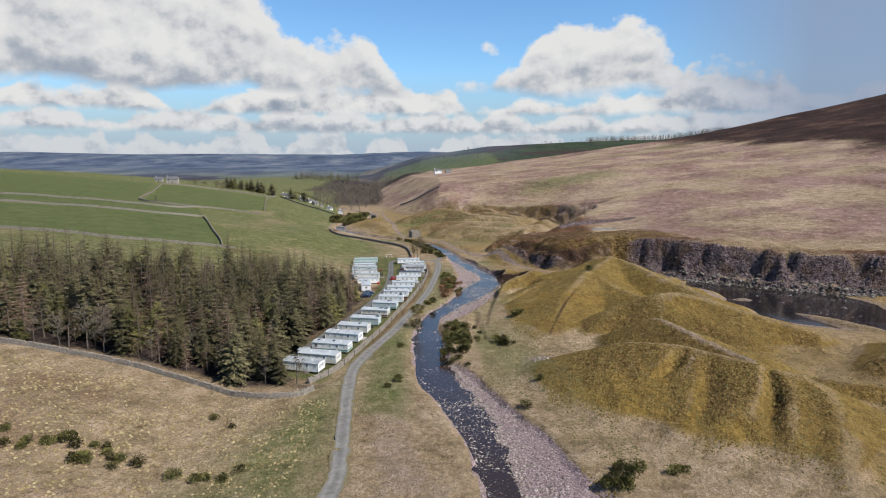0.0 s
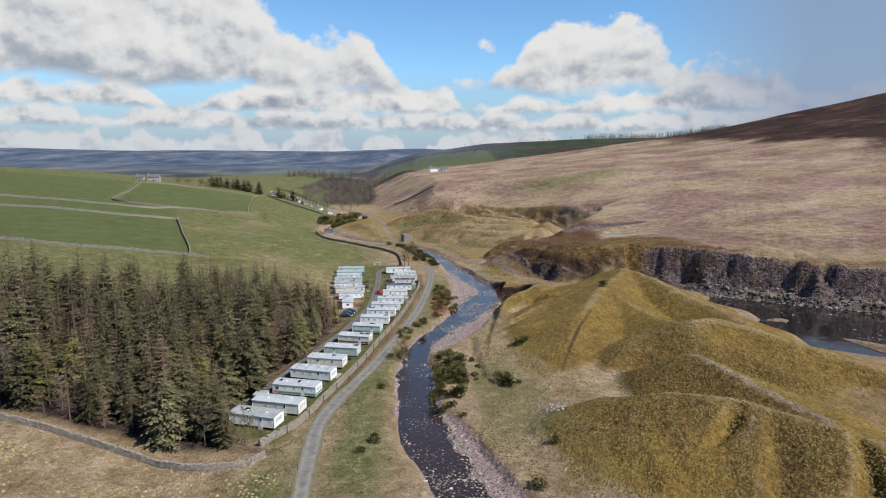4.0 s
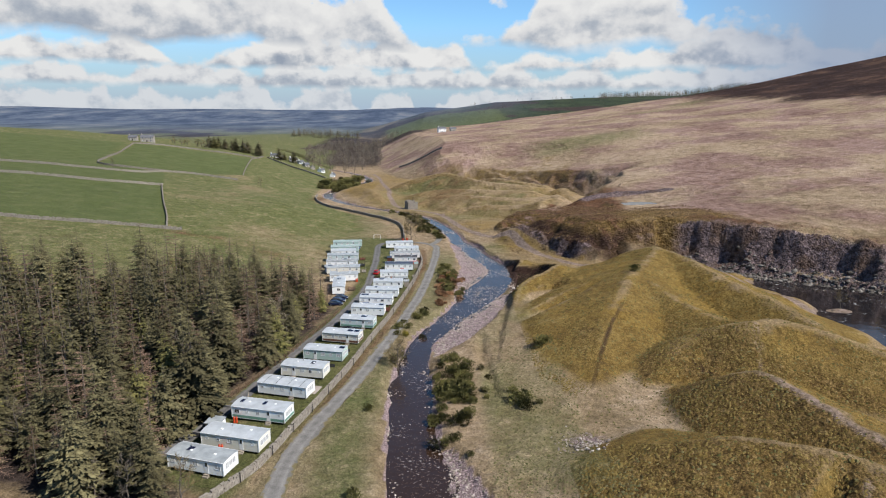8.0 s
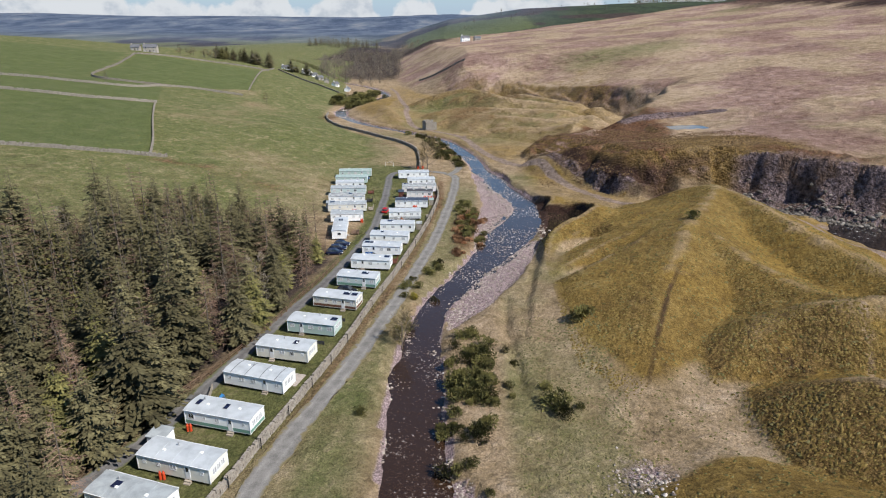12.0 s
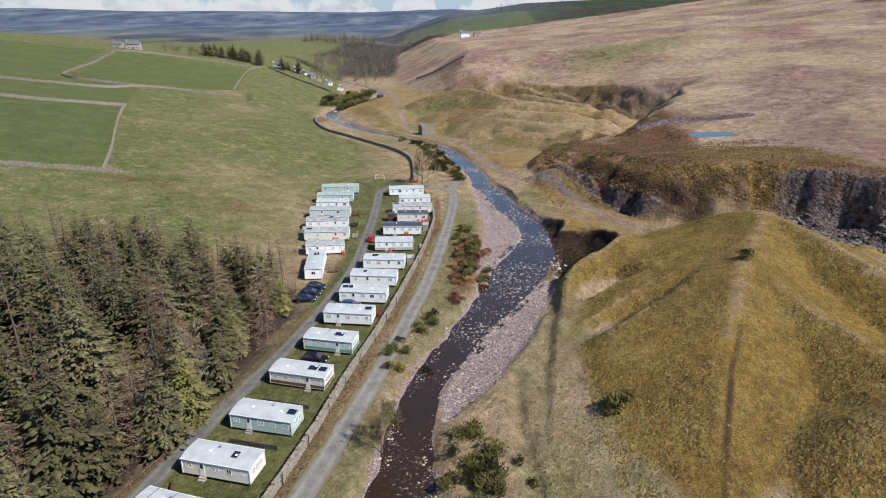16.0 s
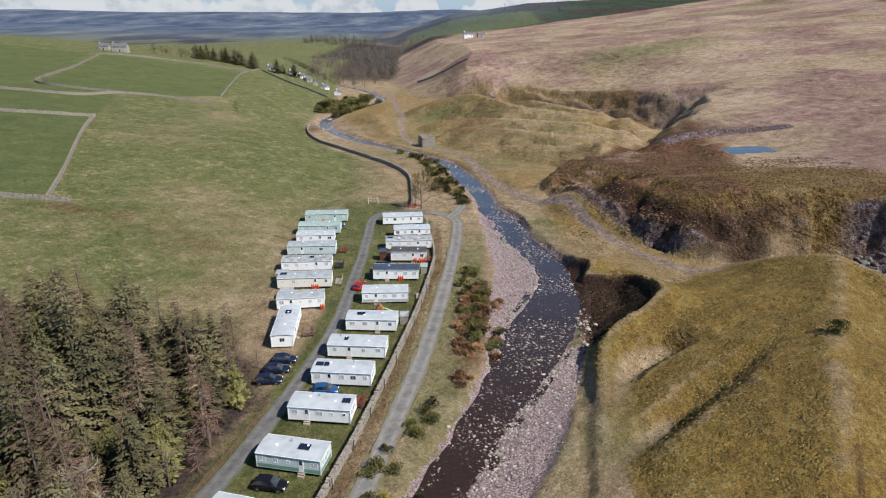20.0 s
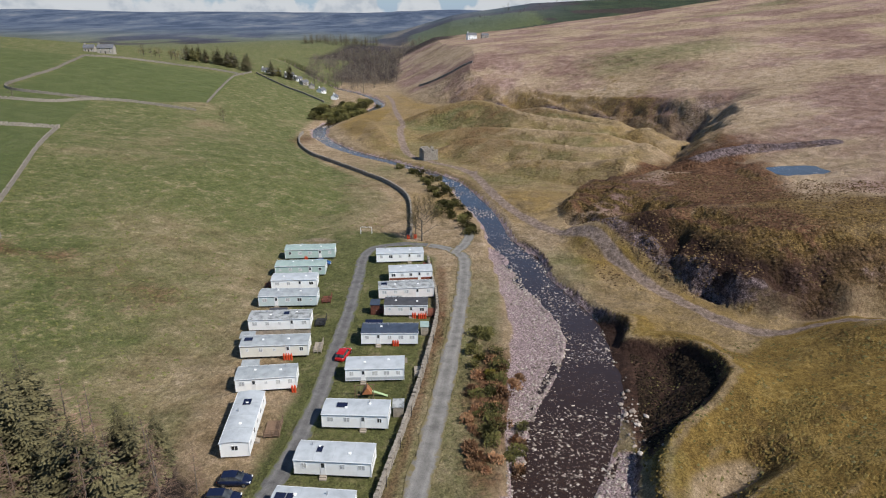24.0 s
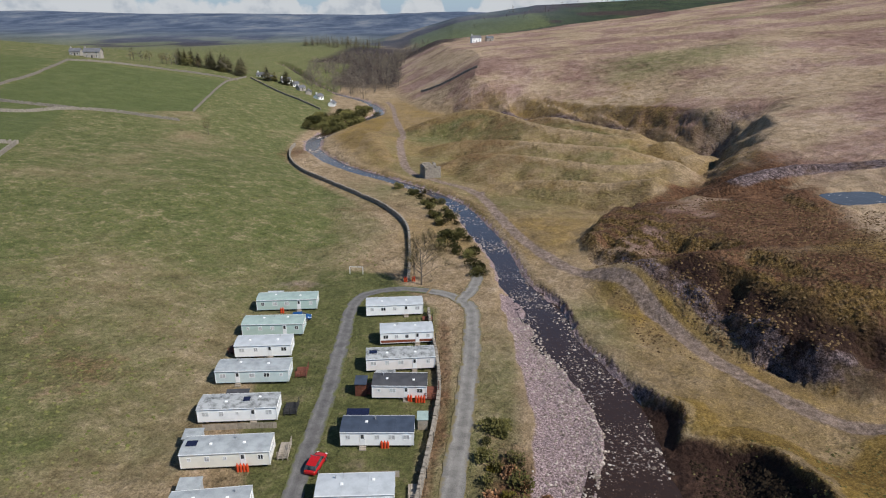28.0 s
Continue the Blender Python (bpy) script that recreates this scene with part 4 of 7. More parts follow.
# ---- builders ----
class Shape:
    """Collects corners and faces of one mesh."""

    def __init__(self):
        self.v, self.f = [], []

    def add(self, verts, faces):
        n = len(self.v)
        self.v += [tuple(p) for p in verts]
        self.f += [tuple(i + n for i in f) for f in faces]
        return self

    def box(self, x0, y0, z0, x1, y1, z1, c=0.0):
        """A box, its upright and top edges cut back by c."""
        if not c:
            return self.add([(x0, y0, z0), (x1, y0, z0), (x1, y1, z0), (x0, y1, z0), (x0, y0, z1), (x1, y0, z1), (x1, y1, z1), (x0, y1, z1)],
                            [(3, 2, 1, 0), (4, 5, 6, 7), (0, 1, 5, 4), (1, 2, 6, 5), (2, 3, 7, 6), (3, 0, 4, 7)])
        ring = [(x0 + c, y0), (x1 - c, y0), (x1, y0 + c), (x1, y1 - c), (x1 - c, y1), (x0 + c, y1), (x0, y1 - c), (x0, y0 + c)]
        mx, my = (x0 + x1) / 2, (y0 + y1) / 2
        top = [(x + (c if x < mx else -c), y + (c if y < my else -c)) for x, y in ring]
        v = [(x, y, z0) for x, y in ring] + [(x, y, z1 - c) for x, y in ring] + [(x, y, z1) for x, y in top]
        f = [tuple(range(7, -1, -1)), tuple(range(16, 24))]
        for k in (0, 8):
            f += [(k + i, k + (i + 1) % 8, k + 8 + (i + 1) % 8, k + 8 + i) for i in range(8)]
        return self.add(v, f)

    def tube(self, a, b, r0, r1=None, n=6, caps=True):
        a, b = Vector(a), Vector(b)
        r1 = r0 if r1 is None else r1
        w = (b - a).normalized()
        u = w.orthogonal().normalized()
        s = w.cross(u)
        v = [c + (u * math.cos(2 * math.pi * i / n) + s * math.sin(2 * math.pi * i / n)) * r for c, r in ((a, r0), (b, r1)) for i in range(n)]
        f = [(i, (i + 1) % n, n + (i + 1) % n, n + i) for i in range(n)]
        if caps:
            f += [tuple(range(n - 1, -1, -1)), tuple(range(n, 2 * n))]
        return self.add(v, f)

    def mesh(self, name, mat, smooth=False):
        me = bpy.data.meshes.new(name)
        me.from_pydata(self.v, [], self.f)
        me.materials.append(mat)
        if smooth:
            me.polygons.foreach_set("use_smooth", np.ones(len(me.polygons), bool))
        return me


def part(name, shape, mat, parent, label="", smooth=False, at=None):
    me = shape if isinstance(shape, bpy.types.Mesh) else shape.mesh(name, mat, smooth)
    ob = new(name, me)
    ob.parent = parent
    if at is not None:
        ob.matrix_basis = at
    return tagged(ob, label) if label else ob


def thing(name, m, label, category, group=""):
    ob = new(name)
    ob.empty_display_size = .3
    ob.matrix_basis = m
    return tagged(ob, label, category, group)


def on_ground(x, y, turn=0.0, lift=0.0):
    return pose(x, y, ground_z(x, y) + lift, 0, 0, turn)


# ---- park materials ----
def paint(name, col, rough=.45):
    return worn(name, col, tuple(v * .86 for v in col), .9, rough, (.28, .55), 14.0, .06)


PAINT = {"white": paint("white_cladding", (.85, .85, .83)), "cream": paint("cream_cladding", (.74, .71, .62)), "pink": paint("off_white_cladding", (.76, .71, .68)),
         "green": paint("pale_green_cladding", (.43, .54, .49)), "mint": paint("faded_mint_cladding", (.53, .61, .60)), "brown": paint("brown_band", (.16, .075, .05)),
         "teal": paint("green_band", (.16, .30, .24)), "red": paint("red_brown_boards", (.20, .06, .035), .7), "grey": paint("grey_band", (.42, .44, .46))}
ROOF = {"light": worn("pale_grey_roof_sheet", (.45, .475, .495), (.31, .33, .345), .7, .42, (.3, .6), 10, .1), "mid": worn("weathered_grey_roof_sheet", (.36, .385, .395), (.20, .215, .22), .8, .5, (.3, .62), 10, .1),
        "moss": worn("mossy_roof_sheet", (.37, .38, .38), (.085, .09, .085), .9, .6, (.38, .58), 5, .15), "black": worn("black_roof_felt", (.07, .07, .075), (.035, .035, .04), .8, .7, (.3, .6), 9, .15),
        "navy": worn("dark_slate_blue_roof", (.055, .07, .10), (.03, .038, .055), .8, .5, (.3, .6), 9, .1), "green": worn("pale_green_roof_sheet", (.32, .40, .37), (.22, .285, .265), .8, .5, (.3, .6), 9, .1)}
glass_m, gt, gb = material("window_glass", .06, 0, .6)
gt.links.new(ramp(gt, fbm(gt, world_place(gt), .9, 2), [(.35, (.012, .014, .017)), (.65, (.075, .08, .085))]), gb.inputs["Base Color"])
curtain = worn("net_curtain_behind_glass", (.60, .60, .58), (.32, .32, .33), 1.6, .15, (.4, .62), 20, 0)
trim_w = paint("white_trim", (.78, .78, .77), .4)
dark_steel = worn("dark_chassis", (.035, .033, .032), (.018, .018, .018), 2, .8)
rubber = worn("tyre_rubber", (.022, .022, .022), (.012, .012, .012), 6, .85)
alloy = worn("wheel_alloy", (.42, .42, .43), (.2, .2, .2), 9, .35, metal=.8)
solar = worn("solar_panel_glass", (.018, .024, .055), (.010, .012, .03), 3, .12)
timber = worn("weathered_timber", (.20, .128, .082), (.095, .06, .04), 2.2, .85, (.35, .68), 24, .25, by_object=.25)
red_timber = worn("red_brown_stained_timber", (.19, .065, .038), (.085, .032, .022), 2.2, .8, (.35, .68), 24, .25)
pale_timber = worn("grey_weathered_timber", (.36, .31, .25), (.19, .16, .125), 2.0, .9, (.35, .68), 24, .25, by_object=.25)
gas_orange = worn("orange_gas_bottle_paint", (.62, .075, .022), (.42, .05, .02), 5, .45)
paving = worn("concrete_slabs", (.44, .38, .34), (.27, .235, .21), 1.2, .9, (.35, .65), 12, .25)
galv = worn("galvanised_tube", (.50, .51, .52), (.34, .34, .35), 4, .45, metal=.5)
drystone = worn("gritstone", (.33, .29, .24), (.13, .11, .09), 1.7, .95, (.36, .68), 12, .5, by_object=.15)

WINDOW_MESH = {}


def window_set(wd, ht):
    """Shared meshes of one size of window: frame and pane, facing -y, centred on the origin."""
    key = (wd, ht)
    if key not in WINDOW_MESH:
        s, w, h = Shape(), wd / 2, ht / 2
        for x0, z0, x1, z1 in ((-w, -h, w, -h + .07), (-w, h - .07, w, h), (-w, -h + .07, -w + .07, h - .07), (w - .07, -h + .07, w, h - .07), (-.025, -h + .07, .025, h - .07)):
            s.box(x0, -.035, z0, x1, .03, z1)
        WINDOW_MESH[key] = (s.mesh("window", trim_w), Shape().box(-w + .06, -.012, -h + .06, w - .06, .01, h - .06).mesh("pane", glass_m),
                            Shape().box(-w + .06, -.012, -h + .06, w - .06, .01, h - .06).mesh("pane", curtain))
    return WINDOW_MESH[key]


GROUP_R, GROUP_L = "caravans along the river road", "caravans along the pasture"
rng = random.Random(4)


def caravan(x, y, turn, length, colour, roof, label, group, width=3.7, band="", windows=5, panels=(), ribs=False, vents=2):
    """A holiday caravan; x, y: the near left corner of its long front."""
    mx, my = x + math.cos(radians(turn)) * length / 2 - math.sin(radians(turn)) * width / 2, y + math.sin(radians(turn)) * length / 2 + math.cos(radians(turn)) * width / 2
    root = thing("static_caravan", pose(x, y, ground_z(mx, my), 0, 0, turn), label, "caravan", group)
    z0, z1, L, W = .48, 2.62, length, width
    ch = Shape().box(.35, .3, .22, L - .35, W - .3, z0)
    for k in range(5):
        for yy in (.35, W - .75):
            ch.box(.5 + k * (L - 1.4) / 4, yy, -.25, .9 + k * (L - 1.4) / 4, yy + .4, .25)
    part("chassis", ch, dark_steel, root, "dark steel chassis on block piers")
    part("body", Shape().box(0, 0, z0, L, W, z1, .045), PAINT[colour], root)
    if band:
        b = Shape().box(-.012, -.012, z0 + .12, L + .012, W + .012, z0 + .62)
        part("lower_band", b, PAINT[band], root, {"brown": "brown painted lower band", "teal": "green painted lower band", "red": "red-brown boarded skirt", "grey": "grey lower band"}[band])
        if band == "brown":
            part("stripe", Shape().box(-.014, -.014, z0 + 1.42, L + .014, W + .014, z0 + 1.5), PAINT[band], root, "thin brown stripe")
    # shallow curved roof with an overhang
    r = Shape()
    n, o = 8, .10
    prof = [(-o + (W + 2 * o) * i / n, z1 + .05 + .24 * (1 - (2 * i / n - 1) ** 2)) for i in range(n + 1)]
    v = [(xx, yy, zz + dz) for xx in (-o, L + o) for dz in (0, -.09) for yy, zz in prof]
    m = n + 1
    f = []
    for i in range(n):
        f += [(i, 2 * m + i, 2 * m + i + 1, i + 1)[::-1], (m + i, m + i + 1, 3 * m + i + 1, 3 * m + i)[::-1], (i, i + 1, m + i + 1, m + i)[::-1], (2 * m + i, 3 * m + i, 3 * m + i + 1, 2 * m + i + 1)[::-1]]
    f += [(0, m, 3 * m, 2 * m)[::-1], (n, 2 * m + n, 3 * m + n, m + n)[::-1]]
    r.add(v, f)
    top = lambda yy: z1 + .05 + .24 * (1 - (2 * (yy + o) / (W + 2 * o) - 1) ** 2)
    roof_ob = part("roof", r, ROOF[roof], root, smooth=False)
    gut = Shape().box(-o, -o - .05, z1 - .02, L + o, -o + .02, z1 + .06).box(-o, W + o - .02, z1 - .02, L + o, W + o + .05, z1 + .06)
    part("gutter", gut, trim_w, root)
    seams = int(L / (1.15 if ribs else 2.4))
    for i in range(1, seams):
        xx = L * i / seams
        s = Shape()
        for a, b in zip(prof, prof[1:]):
            s.add([(xx - .035, a[0], a[1] + .002), (xx + .035, a[0], a[1] + .002), (xx + .035, b[0], b[1] + .002), (xx - .035, b[0], b[1] + .002),
                   (xx - .03, a[0], a[1] + .035), (xx + .03, a[0], a[1] + .035), (xx + .03, b[0], b[1] + .035), (xx - .03, b[0], b[1] + .035)],
                  [(4, 5, 6, 7), (0, 1, 5, 4), (1, 2, 6, 5), (3, 0, 4, 7)])
        part("roof_seam", s, ROOF["black" if ribs and i % 2 else roof], roof_ob)
    for k in range(vents):
        vx, vy = L * (.3 + .42 * k) + rng.uniform(-.5, .5), W * rng.uniform(.35, .65)
        part("roof_vent", Shape().box(vx - .2, vy - .2, top(vy) - .03, vx + .2, vy + .2, top(vy) + .13, .05), trim_w, roof_ob)
    fx, fy = L * rng.uniform(.15, .85), W * .72
    part("flue", Shape().tube((fx, fy, top(fy) - .05), (fx, fy, top(fy) + .35), .07, n=8).tube((fx, fy, top(fy) + .38), (fx, fy, top(fy) + .44), .13, .1, n=8), galv, roof_ob)
    for u, wd in panels:
        yy = W * .5
        s = Shape().box(L * u - wd / 2, yy - .55, top(yy) + .05, L * u + wd / 2, yy + .55, top(yy) + .10)
        part("solar_panel", s, solar, roof_ob, "dark blue solar panel")
        part("panel_frame", Shape().box(L * u - wd / 2 - .04, yy - .59, top(yy) - .04, L * u + wd / 2 + .04, yy + .59, top(yy) + .045), galv, roof_ob)
    # corner trims
    for cx, cy in ((0, 0), (L, 0), (L, W), (0, W)):
        part("corner_trim", Shape().box(cx - .05, cy - .05, z0, cx + .05, cy + .05, z1 - .03), trim_w, root)
    # long front
    door_at = rng.choice((.36, .62))
    slots = [(i + .5) / windows for i in range(windows)]
    for u in slots:
        if abs(u - door_at) < .45 / windows:
            d = part("door", Shape().box(L * u - .36, -.04, z0 + .06, L * u + .36, .03, z0 + 2.0, .02), trim_w, root, "white caravan door")
            part("door_glass", Shape().box(L * u - .2, -.055, z0 + 1.15, L * u + .2, -.03, z0 + 1.8), glass_m, d)
            part("door_handle", Shape().box(L * u + .25, -.075, z0 + 1.0, L * u + .3, -.035, z0 + 1.12), galv, d)
            part("step", Shape().box(L * u - .45, -.6, 0, L * u + .45, -.02, .24).box(L * u - .45, -.32, .24, L * u + .45, -.02, .44), pale_timber, root, "timber door step")
            continue
        wd, ht = rng.choice(((.95, .8), (.95, .8), (.7, .8), (.5, .55)))
        fr, pane, cur = window_set(wd, ht)
        w = part("window", fr, None, root, at=pose(L * u, 0, z0 + 1.32))
        part("pane", pane if rng.random() < .25 else cur, None, w)
    # back
    for u in (.2, .5, .8):
        fr, pane, cur = window_set(.95, .8)
        w = part("window", fr, None, root, at=pose(L * u, W, z0 + 1.32, 0, 0, 180))
        part("pane", pane, None, w)
    # both ends: wide lounge windows at one, a small one at the other
    for u in (.27, .5, .73):
        fr, pane, cur = window_set(.82, .95)
        w = part("window", fr, None, root, at=pose(L, W * u, z0 + 1.3, 0, 0, 90))
        part("pane", cur, None, w)
    fr, pane, cur = window_set(.95, .8)
    w = part("window", fr, None, root, at=pose(0, W * .5, z0 + 1.35, 0, 0, -90))
    part("pane", pane, None, w)
    return root


W5 = "white holiday caravan with a pale grey roof"
for row in (
    (-24.6, 279.9, 9, 11.3, "white", "light", "white holiday caravan with dark windows and grey roof", dict(windows=5)),
    (-20.0, 268.3, 9, 9.6, "white", "light", "white holiday caravan with red-brown boarded skirt", dict(band="red")),
    (-20.9, 258.7, 9, 11.5, "pink", "moss", "off-white holiday caravan with a stained dark roof", dict(panels=((.1, 1.3),))),
    (-18.6, 250.6, 3, 8.4, "pink", "black", "off-white holiday caravan with a black felt roof", dict(windows=4)),
    (-21.0, 238.5, 3.8, 10.0, "white", "navy", "white holiday caravan with a dark slate-blue roof", dict(vents=1)),
    (-21.4, 226.2, 6, 9.3, "white", "light", "white holiday caravan beside a climbing swing", dict(band="grey")),
    (-22.3, 213.9, 1, 9.3, "white", "light", "white holiday caravan with a roof solar panel", dict(panels=((.28, 1.5),), windows=4)),
    (-23.5, 204.0, -.5, 9.8, "white", "light", "white holiday caravan with four pale windows", dict(windows=4, panels=((.3, .7),))),
    (-24.1, 195.3, -1.5, 9.4, "white", "light", "white holiday caravan with rooflights at one end", dict(panels=((.1, 1.2), (.22, .8)))),
    (-25.1, 185.7, -3, 9.0, "white", "light", "white holiday caravan beside a parked blue car", dict(panels=((.9, 1.2),))),
    (-26.3, 175.5, -8, 8.6, "mint", "light", "faded mint holiday caravan beside a parked black car", dict(band="teal", panels=((.68, 1.5),))),
    (-28.8, 164.5, -10.5, 9.0, "cream", "light", "cream holiday caravan with brown bands", dict(band="brown", panels=((.72, 1.4), (.9, 1.2)))),
    (-30.7, 152.8, -9.5, 9.0, "green", "light", "pale green holiday caravan on a mown plot", dict(panels=((.93, 1.2),))),
    (-33.2, 143.1, -10.5, 9.2, "cream", "light", "cream holiday caravan behind a paved yard", dict(panels=((.7, .8),))),
    (-35.4, 134.3, -14, 10.2, "white", "light", "white holiday caravan with a ribbed patched roof", dict(ribs=True)),
    (-36.9, 123.7, -12, 10.1, "white", "light", "white holiday caravan with a green lower band", dict(band="teal", panels=((.12, .6), (.55, .6)))),
    (-38.6, 114.0, -13, 10.3, "cream", "light", "cream holiday caravan beside a small white shed", dict(windows=5)),
    (-41.0, 107.0, -15, 9.7, "white", "mid", "white holiday caravan at the end of the row", dict(panels=((.3, .9),))),
):
    x, y, turn, length, colour, roof, label, more = row
    caravan(x, y, turn, length, colour, roof, label, GROUP_R, **more)
for row in (
    (-47.2, 280.9, 8, 12.0, "green", "green", "long pale green holiday caravan at the row's end", dict()),
    (-46.2, 269.8, 6.4, 11.2, "green", "green", "pale green holiday caravan with a stained roof", dict()),
    (-44.5, 261.6, 7.6, 9.6, "white", "light", "white holiday caravan with a red-brown annexe", dict(windows=4)),
    (-44.4, 253.0, 6.5, 11.6, "mint", "mid", "faded mint holiday caravan with a timber deck", dict()),
    (-42.8, 242.5, 7.4, 11.3, "white", "moss", "white holiday caravan with a mossy grey roof", dict(panels=((.6, 1.0),))),
    (-40.7, 232.4, 7.7, 11.4, "cream", "mid", "cream holiday caravan with red gas bottles", dict(panels=((.1, 1.4),))),
    (-37.7, 222.0, 10.5, 9.2, "white", "mid", "white holiday caravan with a pale blue-grey roof", dict()),
    (-30.4, 207.2, 98, 11.8, "white", "light", "white holiday caravan standing end-on beside its deck", dict(panels=((.75, 1.4),))),
):
    x, y, turn, length, colour, roof, label, more = row
    caravan(x, y, turn, length, colour, roof, label, GROUP_L, **more)


# ---- cars ----
def car(x, y, turn, colour, label, length=4.35):
    root = thing("car", on_ground(x, y, turn, .02), label, "car", "cars parked in the park")
    k = length / 4.35
    lower = [(-2.15, .55, .42, .62), (-2.1, .78, .30, .86), (-1.6, .87, .22, .95), (-.6, .89, .20, .97), (.6, .89, .20, .96), (1.3, .87, .22, .90), (1.9, .80, .26, .74), (2.15, .62, .36, .60)]
    s = Shape()
    for px, hw, zb, zt in lower:
        ring = [(-hw * .85, zb), (-hw, zb + .12), (-hw, (zb + zt) / 2 + .05), (-hw * .9, zt - .02), (-hw * .5, zt + .02), (hw * .5, zt + .02), (hw * .9, zt - .02), (hw, (zb + zt) / 2 + .05), (hw, zb + .12), (hw * .85, zb)]
        s.v += [(px * k, a, b) for a, b in ring]
    n = 10
    s.f += [(r * n + i, r * n + (i + 1) % n, (r + 1) * n + (i + 1) % n, (r + 1) * n + i) for r in range(len(lower) - 1) for i in range(n)]
    s.f += [tuple(range(n - 1, -1, -1)), tuple(range((len(lower) - 1) * n, len(lower) * n))]
    part("body", s, colour, root, smooth=True)
    cab = [(-1.95, .70, .88), (-1.55, .66, 1.36), (-.5, .64, 1.46), (.25, .64, 1.43), (1.15, .70, .90)]
    g = Shape()
    g.v += [(px * k, sgn * hw * (1.12 if z < 1 else 1), z) for px, hw, z in cab for sgn in (-1, 1)]
    g.f += [(2 * i, 2 * i + 2, 2 * i + 3, 2 * i + 1) for i in range(4)] + [(0, 8, 6, 4, 2), (1, 3, 5, 7, 9), (0, 1, 9, 8)]
    part("glasshouse", g, glass_m, root, "dark car glass")
    r = Shape()
    r.v += [(px * k, sgn * hw, z) for px, hw, z in ((-1.6, .66, 1.365), (-.5, .65, 1.475), (.3, .645, 1.445), (-1.55, .62, 1.30), (-.5, .61, 1.40), (.25, .6, 1.37)) for sgn in (-1, 1)]
    r.f += [(0, 2, 3, 1), (2, 4, 5, 3), (6, 7, 9, 8), (8, 9, 11, 10), (0, 1, 7, 6), (4, 10, 11, 5), (0, 6, 8, 2), (2, 8, 10, 4), (1, 3, 9, 7), (3, 5, 11, 9)]
    part("roof", r, colour, root)
    for px in (-1.3, 1.32):
        for sgn in (-1, 1):
            w = part("wheel", Shape().tube((px * k, sgn * .70, .31), (px * k, sgn * .90, .31), .31, n=16), rubber, root)
            part("rim", Shape().tube((px * k, sgn * .72, .31), (px * k, sgn * .912, .31), .19, n=12), alloy, w)
    for sgn in (-1, 1):
        part("headlight", Shape().box(1.98 * k, sgn * .58 - .16, .55, 2.12 * k, sgn * .58 + .16, .68, .02), trim_w, root)
        part("tail_light", Shape().box(-2.13 * k, sgn * .62 - .12, .62, -2.03 * k, sgn * .62 + .12, .84, .02), gas_orange, root)
        part("mirror", Shape().box(.68 * k, sgn * .98 - .09, .92, .84 * k, sgn * .98 + .09, 1.04, .02), colour, root)
        part("pillar", Shape().tube((-.55 * k, sgn * .725, .93), (-.5 * k, sgn * .648, 1.45), .03, n=5), colour, root)
    return root


navy = worn("dark_blue_car_paint", (.012, .018, .045), (.009, .013, .034), 2, .22)
blue = worn("blue_car_paint", (.018, .075, .21), (.014, .06, .17), 2, .22)
black = worn("black_car_paint", (.010, .010, .013), (.008, .008, .010), 2, .2)
redp = worn("red_car_paint", (.42, .014, .018), (.34, .012, .014), 2, .25)
car(-30.6, 202.4, 4, navy, "dark blue hatchback parked on the grass", 4.2)
car(-31.0, 199.2, 3, navy, "dark blue estate car parked on the grass", 4.5)
car(-31.2, 195.8, 6, navy, "dark blue hatchback parked beside the fence", 4.4)
car(-21.6, 193.4, 2, blue, "bright blue car parked on a red-brown deck yard", 4.2)
car(-23.6, 172.2, -6, black, "black car parked beside the mint caravan", 4.4)
car(-23.5, 234.6, 80, redp, "red car parked at the edge of the lane", 4.3)
car(-37.4, 278.0, 12, blue, "blue car parked between green caravans", 4.2)


# ---- plot clutter ----
def gas_bottles(x, y, turn=0.0, n=2):
    root = thing("gas_bottles", on_ground(x, y, turn), "orange-red gas bottles standing beside a caravan", "gas bottle", "gas bottles by the caravans")
    for i in range(n):
        b = Shape().tube((i * .42, 0, 0), (i * .42, 0, .95), .19, n=12).tube((i * .42, 0, .95), (i * .42, 0, 1.12), .19, .08, n=12)
        bottle = part("bottle", b, gas_orange, root, smooth=False)
        part("collar", Shape().tube((i * .42, 0, 1.10), (i * .42, 0, 1.24), .10, n=10), gas_orange, bottle)
        part("valve", Shape().tube((i * .42, 0, 1.12), (i * .42, 0, 1.3), .03, n=6), galv, bottle)


for x, y, n in ((-15.4, 238.9, 3), (-11.8, 250.4, 4), (-13, 250.5, 2), (-33.4, 232.9, 4), (-29.2, 223.1, 2), (-42.3, 280.9, 2), (-36.2, 122.6, 2), (-35.2, 112.6, 2), (-19.2, 299.4, 2), (-17.4, 299.8, 2)):
    gas_bottles(x, y, 5, n)


